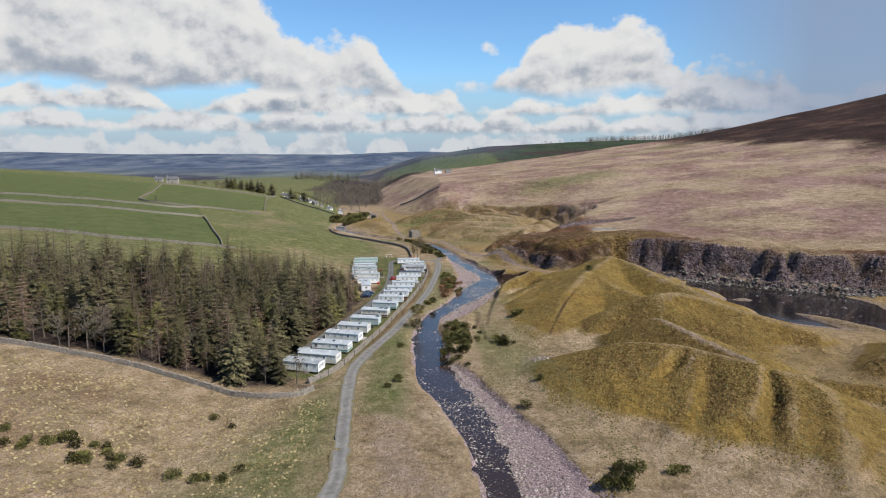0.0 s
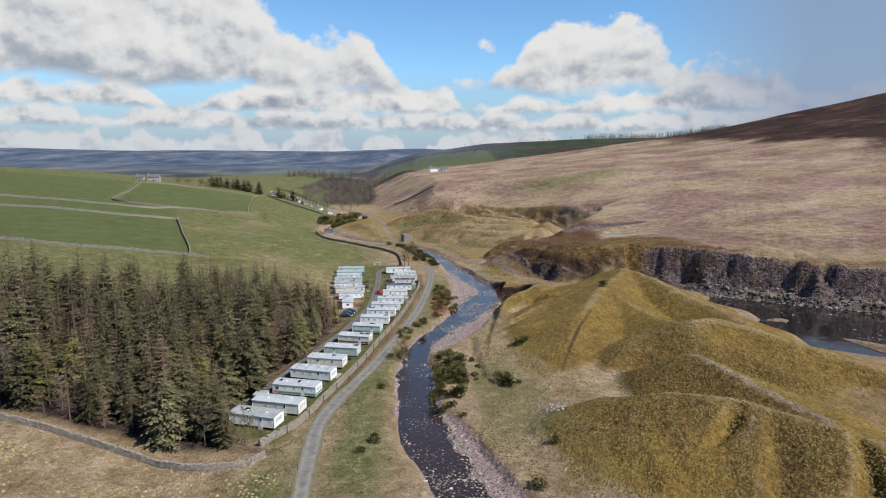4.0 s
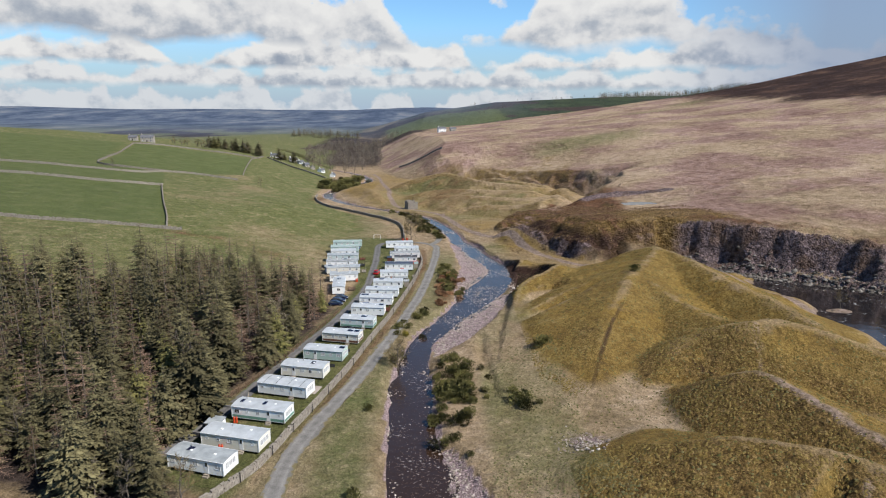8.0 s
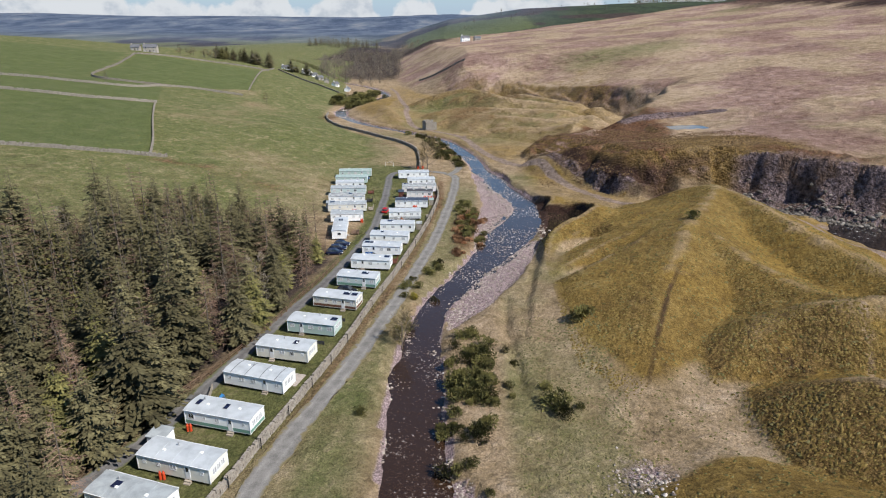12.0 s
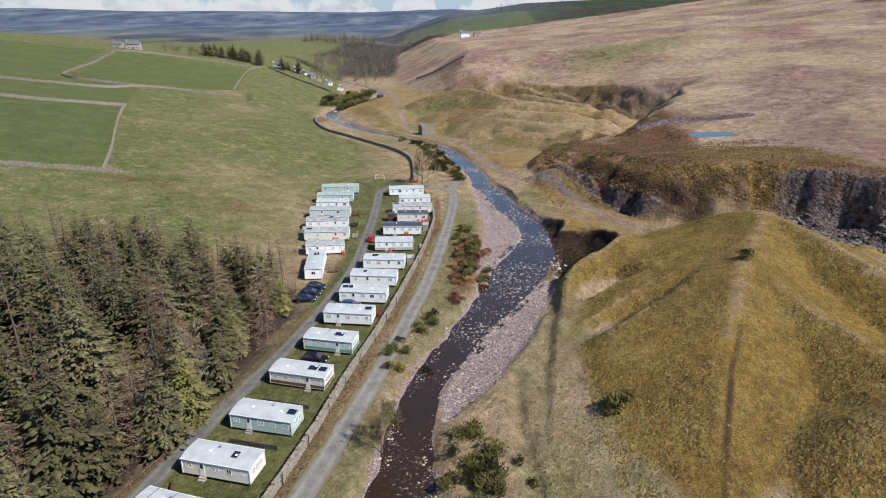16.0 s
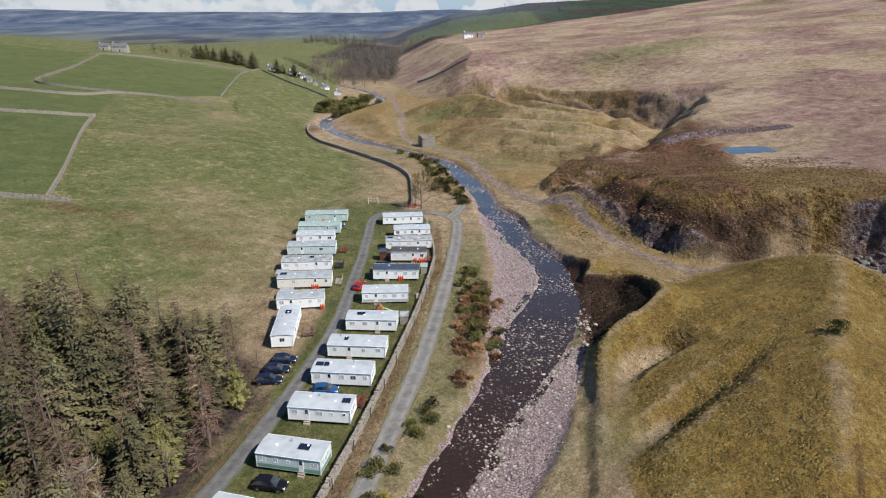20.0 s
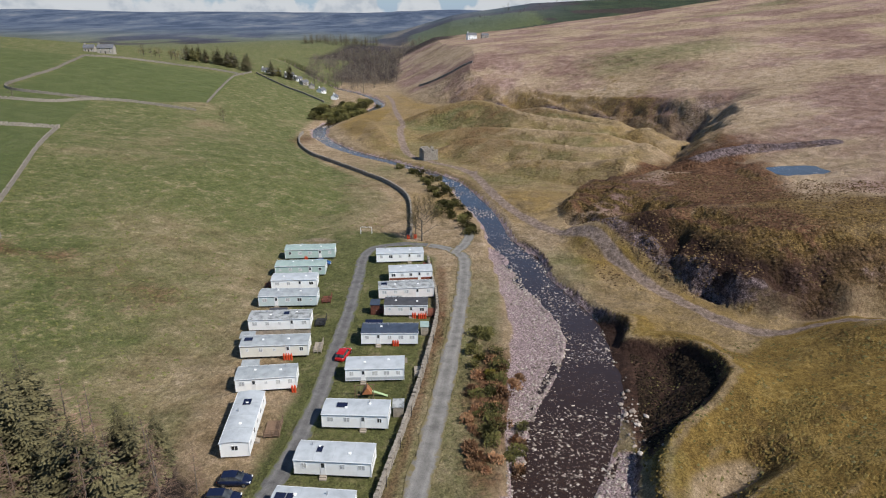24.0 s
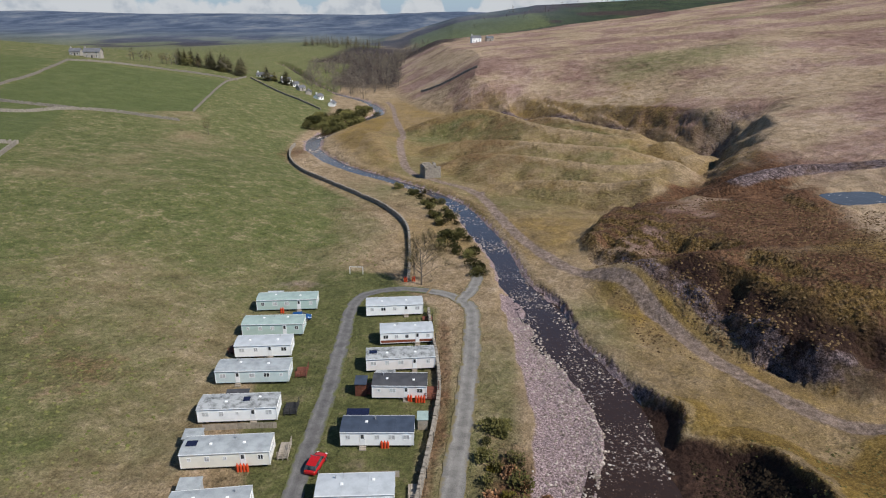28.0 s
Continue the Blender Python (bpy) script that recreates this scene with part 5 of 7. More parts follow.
def deck(x, y, turn, wd, dp, mat, label, rail=True, z=.42):
    root = thing("timber_deck", on_ground(x + wd / 2, y + dp / 2, turn), label, "deck", "caravan decks")
    n = max(3, int(wd / .3))
    plank = Shape().box(0, 0, z - .05, wd / n - .02, dp, z).mesh("plank", mat)
    for i in range(n):
        part("plank", plank, None, root, at=pose(-wd / 2 + i * wd / n, -dp / 2, 0))
    leg = Shape().box(-.05, -.05, -.2, .05, .05, z - .05).mesh("leg", mat)
    for px in (-wd / 2 + .1, 0, wd / 2 - .1):
        for py in (-dp / 2 + .1, dp / 2 - .1):
            part("leg", leg, None, root, at=pose(px, py, 0))
    if rail:
        post = Shape().box(-.045, -.045, z, .045, .045, z + 1.0).mesh("post", mat)
        spots = [(-wd / 2 + .05, -dp / 2 + .05), (0, -dp / 2 + .05), (wd / 2 - .05, -dp / 2 + .05), (wd / 2 - .05, 0), (wd / 2 - .05, dp / 2 - .05)]
        for px, py in spots:
            part("post", post, None, root, at=pose(px, py, 0))
        for zz in (.35, .65, .97):
            part("rail", Shape().box(-wd / 2, -dp / 2 + .02, z + zz - .05, wd / 2, -dp / 2 + .07, z + zz), mat, root)
            part("rail", Shape().box(wd / 2 - .07, -dp / 2 + .08, z + zz - .05, wd / 2 - .02, dp / 2, z + zz), mat, root)
    return root


deck(-30.2, 211.4, 8, 2.2, 3.6, timber, "brown timber deck beside the end-on caravan")
deck(-10.6, 251.0, 3, 2.2, 3.6, red_timber, "red-brown timber deck beside a black-roofed caravan")
deck(-20.9, 251.6, 3, 2.0, 3.2, red_timber, "red-brown timber porch deck beside a caravan")
deck(-31.4, 245.6, 7, 2.0, 3.0, dark_steel, "dark railed deck at a caravan's end")
deck(-32.6, 256.2, 7, 1.9, 3.0, red_timber, "red-brown timber deck at a caravan's end")
deck(-29.2, 235.4, 7, 1.5, 3.4, pale_timber, "grey railed deck at a caravan's end")
deck(-20.6, 189.6, -2, 5.6, 3.0, red_timber, "red-brown decking yard between caravans")
deck(-46.6, 263.2, 7, 1.8, 3.0, red_timber, "red-brown boarded annexe deck")
deck(-10.8, 228.6, 6, 1.6, 3.0, pale_timber, "grey timber landing beside a caravan")
deck(-13.4, 279.0, 9, 2.0, 1.6, red_timber, "small red-brown deck behind the wall", rail=False)


def shed(x, y, turn, wd, dp, h, wall, roof, label):
    root = thing("shed", on_ground(x, y, turn), label, "shed", "plot sheds")
    part("wall", Shape().box(-wd / 2, -dp / 2, -.2, wd / 2, dp / 2, h, .03), wall, root)
    o = .12
    part("roof", Shape().add([(-wd / 2 - o, -dp / 2 - o, h - .02), (wd / 2 + o, -dp / 2 - o, h - .02), (wd / 2 + o, dp / 2 + o, h + .25), (-wd / 2 - o, dp / 2 + o, h + .25),
                              (-wd / 2 - o, -dp / 2 - o, h + .05), (wd / 2 + o, -dp / 2 - o, h + .05), (wd / 2 + o, dp / 2 + o, h + .32), (-wd / 2 - o, dp / 2 + o, h + .32)],
                             [(3, 2, 1, 0), (4, 5, 6, 7), (0, 1, 5, 4), (1, 2, 6, 5), (2, 3, 7, 6), (3, 0, 4, 7)]), roof, root)
    d = part("door", Shape().box(-.4, -dp / 2 - .03, .05, .4, -dp / 2 + .02, h - .15), wall, root)
    part("handle", Shape().box(.28, -dp / 2 - .06, .95, .33, -dp / 2 - .03, 1.1), galv, d)


shed(-38.2, 119.2, -12, 2.6, 2.2, 2.1, PAINT["white"], ROOF["mid"], "small white shed with a grey roof")
shed(-20.7, 252.6, 3, 1.7, 2.0, 2.2, red_timber, ROOF["navy"], "red-brown shed with a blue-grey roof")
shed(-41.2, 237.6, 8, 2.4, 1.8, 1.9, PAINT["grey"], ROOF["mid"], "grey lean-to shed behind a caravan")
shed(-37.4, 228.0, 8, 2.6, 1.7, 1.9, PAINT["grey"], ROOF["mid"], "grey shed between caravans")
shed(-38.8, 247.8, 8, 3.2, 1.7, 2.0, ROOF["black"], ROOF["black"], "black felted shed behind a caravan")
shed(-17.2, 255.2, 5, 3.0, 1.6, 2.0, PAINT["pink"], ROOF["moss"], "lean-to porch with a stained roof")
shed(-19.6, 243.9, 4, 3.0, 1.8, 2.0, PAINT["white"], solar, "low white shed roofed with dark panels")
shed(-45.2, 286.6, 8, 3.0, 2.2, 1.6, PAINT["mint"], ROOF["light"], "small pale outbuilding behind the green caravan")
shed(-10.2, 244.2, 4, 1.4, 1.6, 1.8, pale_timber, ROOF["green"], "small shed with a green roof beside the wall")
shed(-12.0, 218.4, 4, 1.5, 1.6, 1.8, pale_timber, ROOF["moss"], "small timber shed beside the wall")
shed(-40.6, 110.9, -14, 1.8, 1.4, 1.5, PAINT["green"], ROOF["mid"], "low green store beside a caravan")


def swing():
    root = thing("garden_swing", on_ground(-17.6, 222.6, 8), "timber climbing swing with an orange tent and slide", "swing")
    for px in (-1.6, 1.2):
        part("leg", Shape().tube((px, -.9, 0), (px, 0, 2.2), .05), timber, root)
        part("leg", Shape().tube((px, .9, 0), (px, 0, 2.2), .05), timber, root)
    part("beam", Shape().tube((-1.9, 0, 2.2), (1.5, 0, 2.2), .06), timber, root)
    part("canopy", Shape().add([(-.5, -.7, .9), (1.0, -.7, .9), (1.0, .7, .9), (-.5, .7, .9), (.25, -.7, 2.1), (.25, .7, 2.1), (.25, 0, 1.0)],
                               [(0, 4, 5, 3), (1, 2, 5, 4), (0, 1, 4), (2, 3, 5), (0, 3, 2, 1)]), worn("faded_orange_canvas", (.42, .17, .07), (.28, .11, .05), 3), root, "faded orange canvas tent")
    s = Shape()
    for i in range(6):
        x0, x1, z0, z1 = 1.0 + i * .4, 1.4 + i * .4, 1.1 - i * .17, .93 - i * .17
        s.add([(x0, -.25, z0), (x1, -.25, z1), (x1, .25, z1), (x0, .25, z0), (x0, -.25, z0 - .05), (x1, -.25, z1 - .05), (x1, .25, z1 - .05), (x0, .25, z0 - .05)], [(0, 1, 2, 3), (7, 6, 5, 4), (0, 4, 5, 1), (2, 6, 7, 3)])
    part("slide", s, worn("pale_green_plastic", (.40, .52, .28), (.3, .4, .2), 3, .35), root, "pale green plastic slide")
    for px in (-1.3, -.8):
        part("rope", Shape().tube((px, 0, .5), (px, 0, 2.2), .015, n=4), pale_timber, root)
    part("seat", Shape().box(-1.35, -.12, .46, -.75, .12, .5), timber, root)


swing()
slide2 = thing("toy_slide", on_ground(-34.2, 130.4, -30), "small blue plastic toy slide on a lawn", "slide")
part("chute", Shape().add([(-.25, 0, 1.1), (.25, 0, 1.1), (.25, -1.6, .1), (-.25, -1.6, .1), (-.25, 0, 1.0), (.25, 0, 1.0), (.25, -1.6, 0), (-.25, -1.6, 0)],
                          [(3, 2, 1, 0), (4, 5, 6, 7), (0, 1, 5, 4), (2, 3, 7, 6), (1, 2, 6, 5), (3, 0, 4, 7)]), worn("blue_plastic", (.05, .24, .55), (.04, .2, .45), 3, .35), slide2, "blue plastic chute")
for px in (-.22, .22):
    part("leg", Shape().tube((px, .3, 0), (px, 0, 1.1), .04), worn("dull_blue_plastic", (.05, .2, .5), (.04, .16, .4), 3, .4), slide2)

goal = thing("football_goal", on_ground(-32.6, 303.0, 2), "small white tube football goal on the grass", "goal")
for px in (0, 3.1):
    part("post", Shape().tube((px, 0, 0), (px, 0, 1.9), .06), trim_w, goal)
    part("stay", Shape().tube((px, 0, 1.9), (px, 1.0, 0), .04), trim_w, goal)
part("crossbar", Shape().tube((0, 0, 1.9), (3.1, 0, 1.9), .06), trim_w, goal)

yard = thing("paved_yard", on_ground(-28.0, 137.2, -12), "concrete slab yard between caravans", "patio")
slab = Shape().box(-.43, -.43, -.15, .43, .43, .10, .015).mesh("slab", paving)
for i in range(9):
    for j in range(4):
        part("slab", slab, None, yard, at=pose((i - 4) * .9, (j - 1.5) * .9, 0))


def picket_fence(x0, y0, x1, y1, mat, label, h=1.0):
    root = thing("garden_fence", pose(x0, y0, 0), label, "fence", "plot fences")
    n = max(2, int(math.hypot(x1 - x0, y1 - y0) / .6))
    turn = math.degrees(math.atan2(y1 - y0, x1 - x0))
    gap = math.hypot(x1 - x0, y1 - y0) / n
    board = Shape().box(0, -.02, -.1, gap - .05, .02, h).mesh("board", mat)
    for i in range(n):
        px, py = x0 + (x1 - x0) * (i + .5) / n, y0 + (y1 - y0) * (i + .5) / n
        part("board", board, None, root, at=pose((x1 - x0) * i / n, (y1 - y0) * i / n, ground_z(px, py), 0, 0, turn))


picket_fence(-33.6, 141.4, -32.6, 137.4, red_timber, "red-brown board fence round a yard")
picket_fence(-21.0, 232.2, -12.2, 233.2, pale_timber, "grey slatted fence behind a caravan")
picket_fence(-41.6, 241.2, -31.2, 242.6, pale_timber, "grey slatted fence along a caravan plot")
picket_fence(-34.6, 129.2, -27.4, 127.2, ROOF["black"], "dark board fence between plots")
picket_fence(-37.0, 133.4, -36.2, 129.6, pale_timber, "grey board fence beside the lane")
picket_fence(-42.0, 117.4, -38.4, 116.4, ROOF["black"], "dark board fence beside a shed")
picket_fence(-29.8, 149.8, -23.0, 148.6, ROOF["black"], "low dark fence round a lawn", .7)
picket_fence(-28.4, 159.6, -21.2, 158.2, ROOF["black"], "low dark fence behind the green caravan", .7)


# ---- walls and fences ----
def stones_along(line, h, w, size=.36, seed=1, courses=5):
    """Rough stones laid in courses along a line, as corners and faces."""
    r = np.random.RandomState(seed)
    p = line[:, :2]
    seg = np.hypot(*np.diff(p, axis=0).T)
    s = np.concatenate([[0], np.cumsum(seg)])
    sh = Shape()
    vs, fs = [], []
    box = np.array([(-1, -1, -1), (1, -1, -1), (1, 1, -1), (-1, 1, -1), (-1, -1, 1), (1, -1, 1), (1, 1, 1), (-1, 1, 1)], float)
    quad = np.array([(3, 2, 1, 0), (4, 5, 6, 7), (0, 1, 5, 4), (1, 2, 6, 5), (2, 3, 7, 6), (3, 0, 4, 7)])
    for c in range(courses + 1):
        at = np.arange(0, s[-1], size) + r.uniform(-.1, .1, len(np.arange(0, s[-1], size)))
        x, y = np.interp(at, s, p[:, 0]), np.interp(at, s, p[:, 1])
        dx, dy = np.interp(at + .3, s, p[:, 0]) - np.interp(at - .3, s, p[:, 0]), np.interp(at + .3, s, p[:, 1]) - np.interp(at - .3, s, p[:, 1])
        n = np.hypot(dx, dy) + 1e-9
        dx, dy = dx / n, dy / n
        zz = surface(x, y)
        k = len(at)
        top = c == courses
        hw = (w / 2) * (1 - .25 * c / courses) * r.uniform(.85, 1.15, k)
        hl = size / 2 * r.uniform(.75, 1.25, k)
        hh = h / courses / 2 * r.uniform(.8, 1.3 if not top else 1.5, k)
        drop = (r.uniform(0, 1, k) < .16) if top else np.zeros(k, bool)
        cz = zz + h / courses * (c + .4) - .1 - drop * .4
        b = box[None] * np.stack([hl, hw, hh], -1)[:, None] * r.uniform(.82, 1.12, (k, 8, 3))
        X = x[:, None] + b[..., 0] * dx[:, None] - b[..., 1] * dy[:, None]
        Y = y[:, None] + b[..., 0] * dy[:, None] + b[..., 1] * dx[:, None]
        v = np.stack([X, Y, cz[:, None] + b[..., 2]], -1).reshape(-1, 3)
        off = len(sh.v)
        sh.v += [tuple(q) for q in v.tolist()]
        sh.f += [tuple(q) for q in (quad[None] + 8 * np.arange(k)[:, None, None] + off).reshape(-1, 4).tolist()]
    return sh


def stone_wall(name, pts, h, w, label, size=.36, seed=1, courses=5):
    line = glide(pts, 1.5)
    me = stones_along(line, h, w, size, seed, courses).mesh(name, drystone)
    tagged(new(name, me), label, "stone wall", "drystone walls", "structure")


stone_wall("roadside_wall", [(-32.5, 98), (-30.0, 103), (-27.6, 108), (-25.6, 118), (-22.5, 133), (-19.2, 152), (-17.2, 168), (-14.6, 184), (-11.8, 206), (-9.6, 228), (-8.4, 250), (-9.2, 262), (-11.2, 274), (-12.4, 283)], 1.25, .6, "pale drystone wall between caravans and road", .38, 3, 5)
stone_wall("forest_wall", [(-190, 101), (-140, 98.5), (-102, 96.8), (-77, 96), (-64, 94), (-50, 91), (-42, 89), (-34, 90), (-30.5, 94)], 1.1, .6, "tumbled grey drystone wall before the forest", .45, 4, 5)
stone_wall("riverside_wall", [(-18.5, 301), (-20, 318), (-23.5, 341), (-31, 358), (-42, 374), (-54, 388), (-72, 410), (-84, 432), (-91, 455), (-93, 470)], 1.3, .7, "dark curving drystone wall above the river", .5, 5, 4)
stone_wall("field_wall", [(-109, 262), (-118, 283), (-135, 318), (-159, 370)], 1.15, .55, "straight drystone wall between pastures", .55, 6, 4)
stone_wall("field_wall", [(-104, 263.5), (-130, 254), (-161, 244), (-215, 232), (-300, 215)], 1.15, .55, "drystone wall across the pasture slope", .6, 7, 4)
stone_wall("field_wall", [(-159, 371), (-186, 354), (-229, 342), (-330, 318)], 1.1, .55, "drystone wall at a pasture's upper edge", .7, 8, 3)
stone_wall("field_wall", [(-150, 470), (-192, 458), (-212, 425), (-300, 400), (-420, 380)], 1.1, .6, "drystone wall across the upper pasture", .9, 9, 3)
stone_wall("field_wall", [(-192, 458), (-240, 455), (-266, 530), (-293, 612)], 1.1, .6, "drystone wall beside the upper field", .9, 10, 3)
stone_wall("field_wall", [(-155, 498), (-172, 560), (-191, 640), (-195, 690)], 1.0, .6, "drystone wall down the upper field", .9, 11, 3)
stone_wall("field_wall", [(-293, 612), (-250, 640), (-191, 660)], 1.1, .6, "drystone wall below the farm trees", .9, 12, 3)
stone_wall("field_wall", [(-191, 690), (-150, 640), (-125, 615), (-112, 600)], 1.1, .6, "drystone wall above the gorge", .9, 13, 3)
stone_wall("moor_wall", [(-50, 690), (-20, 665), (-5, 655)], 1.3, .9, "dark wall on the moor edge", .9, 14, 3)


def rail_fence():
    pts = glide([(-49.5, 108), (-46.6, 117), (-42.6, 127), (-38.2, 140), (-34.6, 155), (-32.6, 168), (-30.4, 180), (-28.9, 190)], 2.0)
    root = thing("rail_fence", pose(0, 0, 0), "brown post-and-rail fence along the forest edge", "fence")
    post = Shape().box(-.07, -.07, -.3, .07, .07, 1.25, .02).mesh("post", timber)
    tops = [(float(a), float(b), ground_z(a, b)) for a, b in pts[:, :2]]
    for x, y, z in tops:
        part("post", post, None, root, at=pose(x, y, z))
    for a, b in zip(tops, tops[1:]):
        for k in (.35, .75, 1.12):
            part("rail", Shape().tube((a[0], a[1], a[2] + k), (b[0], b[1], b[2] + k), .055, n=4), timber, root)


rail_fence()
posts = thing("wire_fence", pose(0, 0, 0), "thin dark fence posts along the roadside wall", "fence")
slim = Shape().box(-.05, -.05, -.2, .05, .05, 1.7).mesh("post", dark_steel)
for i in range(24):
    yy = 104 + i * 7.6
    xx = float(np.interp(yy, (98, 108, 118, 133, 152, 168, 184, 206, 228, 250, 262, 274, 283), (-32.5, -27.6, -25.6, -22.5, -19.2, -17.2, -14.6, -11.8, -9.6, -8.4, -9.2, -11.2, -12.4))) + .55
    part("post", slim, None, posts, at=pose(xx, yy, ground_z(xx, yy)))

# ---- trees ----
def foliage(name, col, dark, trans=.0):
    m, t, b = material(name, .85, 0, .15)
    r = node(t, "ShaderNodeObjectInfo").outputs["Random"]
    n = fbm(t, world_place(t), .9, 4, .65)
    c = ramp(t, n, [(.33, dark), (.66, col)])
    c = mixed(t, .65, c, mixed(t, 1.0, c, ramp(t, r, [(0, .45), (1, 1.7)]), "MULTIPLY"))
    t.links.new(c, b.inputs["Base Color"])
    return m


needle = foliage("spruce_needles", (.160, .140, .070), (.036, .031, .016))
needle_o = foliage("olive_spruce_needles", (.185, .165, .058), (.05, .05, .018))
twig_b = foliage("bare_larch_twigs", (.27, .175, .125), (.10, .064, .048))
twig_g = foliage("bare_grey_twigs", (.22, .185, .142), (.085, .07, .056))
twig_o = foliage("budding_twigs", (.24, .18, .09), (.10, .078, .04))
bark = worn("bark", (.165, .135, .105), (.065, .052, .042), 2.5, .95, (.35, .65), 14, .5)
gorse = foliage("gorse_leaves", (.135, .120, .038), (.045, .045, .017))
gorse_y = foliage("flowering_gorse", (.22, .17, .025), (.05, .05, .015))
heather_m = foliage("dead_bracken_fronds", (.36, .20, .105), (.15, .08, .042))


def branch(sh, base, ang, length, lift, rise, r, dense):
    """One drooping branch, feathered with small sprays of needles."""
    m = max(2, int(length * dense))
    for i in range(m):
        u = (i + r.uniform(.3, .9)) / m
        x, z = length * u, base + rise * length * u - lift * length * u * u
        for sd in (-1, 1) if i < m - 1 else (0,):
            a = ang + sd * r.uniform(.5, 1.1)
            l = (.30 * length * (1.05 - .55 * u) + .22) * r.uniform(.7, 1.25)
            w = l * r.uniform(.22, .36)
            ca, sa, dz = math.cos(a), math.sin(a), -l * r.uniform(.1, .5)
            px, py = x * math.cos(ang), x * math.sin(ang)
            k = len(sh.v)
            sh.v += [(px, py, z), (px + ca * l * .55 - sa * w, py + sa * l * .55 + ca * w, z + dz * .4 - w * .4), (px + ca * l, py + sa * l, z + dz), (px + ca * l * .55 + sa * w, py + sa * l * .55 - ca * w, z + dz * .4 - w * .4)]
            sh.f += [(k, k + 1, k + 2), (k, k + 2, k + 3)]


def spruce(seed, h=15.0, rad=2.6, whorls=25, per=10, bare=.05, dense=2.5):
    r = random.Random(seed)
    crown = Shape()
    lo = h * bare
    for w in range(whorls):
        u = w / (whorls - 1)
        z = lo + (h * .985 - lo) * u ** .92
        reach = rad * ((1 - u) ** .72 * .94 + .05) * (.72 if u < .06 else 1) * r.uniform(.84, 1.12)
        n = per if u < .8 else max(4, per - 4)
        a0 = r.uniform(0, 6.28)
        for i in range(n):
            if r.random() < .1:
                continue
            branch(crown, z + r.uniform(-.4, .4), a0 + 6.283 * i / n + r.uniform(-.35, .35), reach * r.uniform(.55, 1.15), r.uniform(.2, .45), r.uniform(-.1, .2) + .3 * u, r, dense)
    trunk = Shape().tube((0, 0, -.4), (0, 0, h * .98), .20, .02, 7)
    return trunk, crown


def twiggy(seed, h, spread, limbs, depth, twig=.018, lean=0.0, start=.25, up=.55):
    """A bare tree: tapered trunk, forking limbs and many fine twigs."""
    r = random.Random(seed)
    trunk, limb, fine = Shape(), Shape(), Shape()
    pts = [Vector((0, 0, -.3))]
    for i in range(5):
        pts.append(Vector((r.uniform(-.05, .05) * h * (i + 1) / 5 + lean * i, r.uniform(-.05, .05) * h * (i + 1) / 5, h * (i + 1) / 5 * .94)))
    r0 = h * .016 + .05
    for i, (a, b) in enumerate(zip(pts, pts[1:])):
        trunk.tube(a, b, r0 * (1 - i / 5.4), r0 * (1 - (i + 1) / 5.4), 6, caps=i in (0, 4))

    def grow(a, d, l, rad, left):
        b = a + d * l
        (limb if left > 1 else fine).tube(a, b, rad, rad * .55, 4 if left > 1 else 3, caps=False)
        if left:
            for _ in range(4 if left > 1 else 4):
                q = Vector((r.uniform(-1, 1), r.uniform(-1, 1), r.uniform(-.35, .8))).normalized()
                grow(a + d * l * r.uniform(.35, 1.0), (d * .75 + q * .75).normalized(), l * r.uniform(.5, .75), max(twig, rad * .5), left - 1)
    for i in range(limbs):
        u = start + (1 - start) * (i + r.random()) / limbs
        a = pts[0].lerp(pts[-1], u)
        t = r.uniform(0, 6.283)
        d = Vector((math.cos(t), math.sin(t), up * (.5 + u))).normalized()
        grow(a, d, spread * (1.05 - .6 * u) * r.uniform(.7, 1.1) * .5, r0 * .38 * (1.1 - .7 * u), depth)
    return trunk, limb, fine


def larch(seed, h=14.0, rad=2.0, rings=17, forks=(.5, .75, 1.0)):
    r = random.Random(seed)
    trunk, fine = Shape().tube((0, 0, -.4), (0, 0, h), .19, .02, 7), Shape()
    for w in range(rings):
        u = w / (rings - 1)
        z = h * (.12 + .86 * u)
        for i in range(5):
            a = r.uniform(0, 6.283)
            l = rad * ((1 - u) ** .7 + .06) * r.uniform(.6, 1.15)
            tip = Vector((math.cos(a) * l, math.sin(a) * l, z - .12 * l + .25 * u))
            fine.tube((0, 0, z), tip, .034, .014, 3, False)
            for k in forks:
                q = Vector((0, 0, z)).lerp(tip, k)
                for sd in (-1, 1):
                    fine.tube(q, q + Vector((math.cos(a + sd * .9) * l * .3, math.sin(a + sd * .9) * l * .3, -.22 * l * r.random())), .026, .012, 3, False)
    return trunk, fine


def tree_thing(name, parts, m, label, category, group):
    root = thing(name, m, label, category, group)
    for pname, me in parts:
        part(pname, me, None, root)
    return root


SPRUCES = []
for i, (h, rad) in enumerate(((15, 4.2), (17, 4.4), (13.5, 4.0), (18, 4.1), (12, 3.9), (15, 4.7), (11, 3.5))):
    tr, cr = spruce(100 + i, h, rad)
    fm = needle_o if i in (4, 6) else needle
    SPRUCES.append([("trunk", tr.mesh("trunk", bark)), ("crown", cr.mesh("crown", fm))])
BACK = []
for i, (h, rad) in enumerate(((15, 4.3), (17, 4.6), (13, 4.1), (18, 4.3))):
    tr, cr = spruce(150 + i, h, rad, 16, 8, .05, 1.3)
    BACK.append([("trunk", tr.mesh("trunk", bark)), ("crown", cr.mesh("crown", needle_o if i == 2 else needle))])
LARCHES, LIGHT = [], []
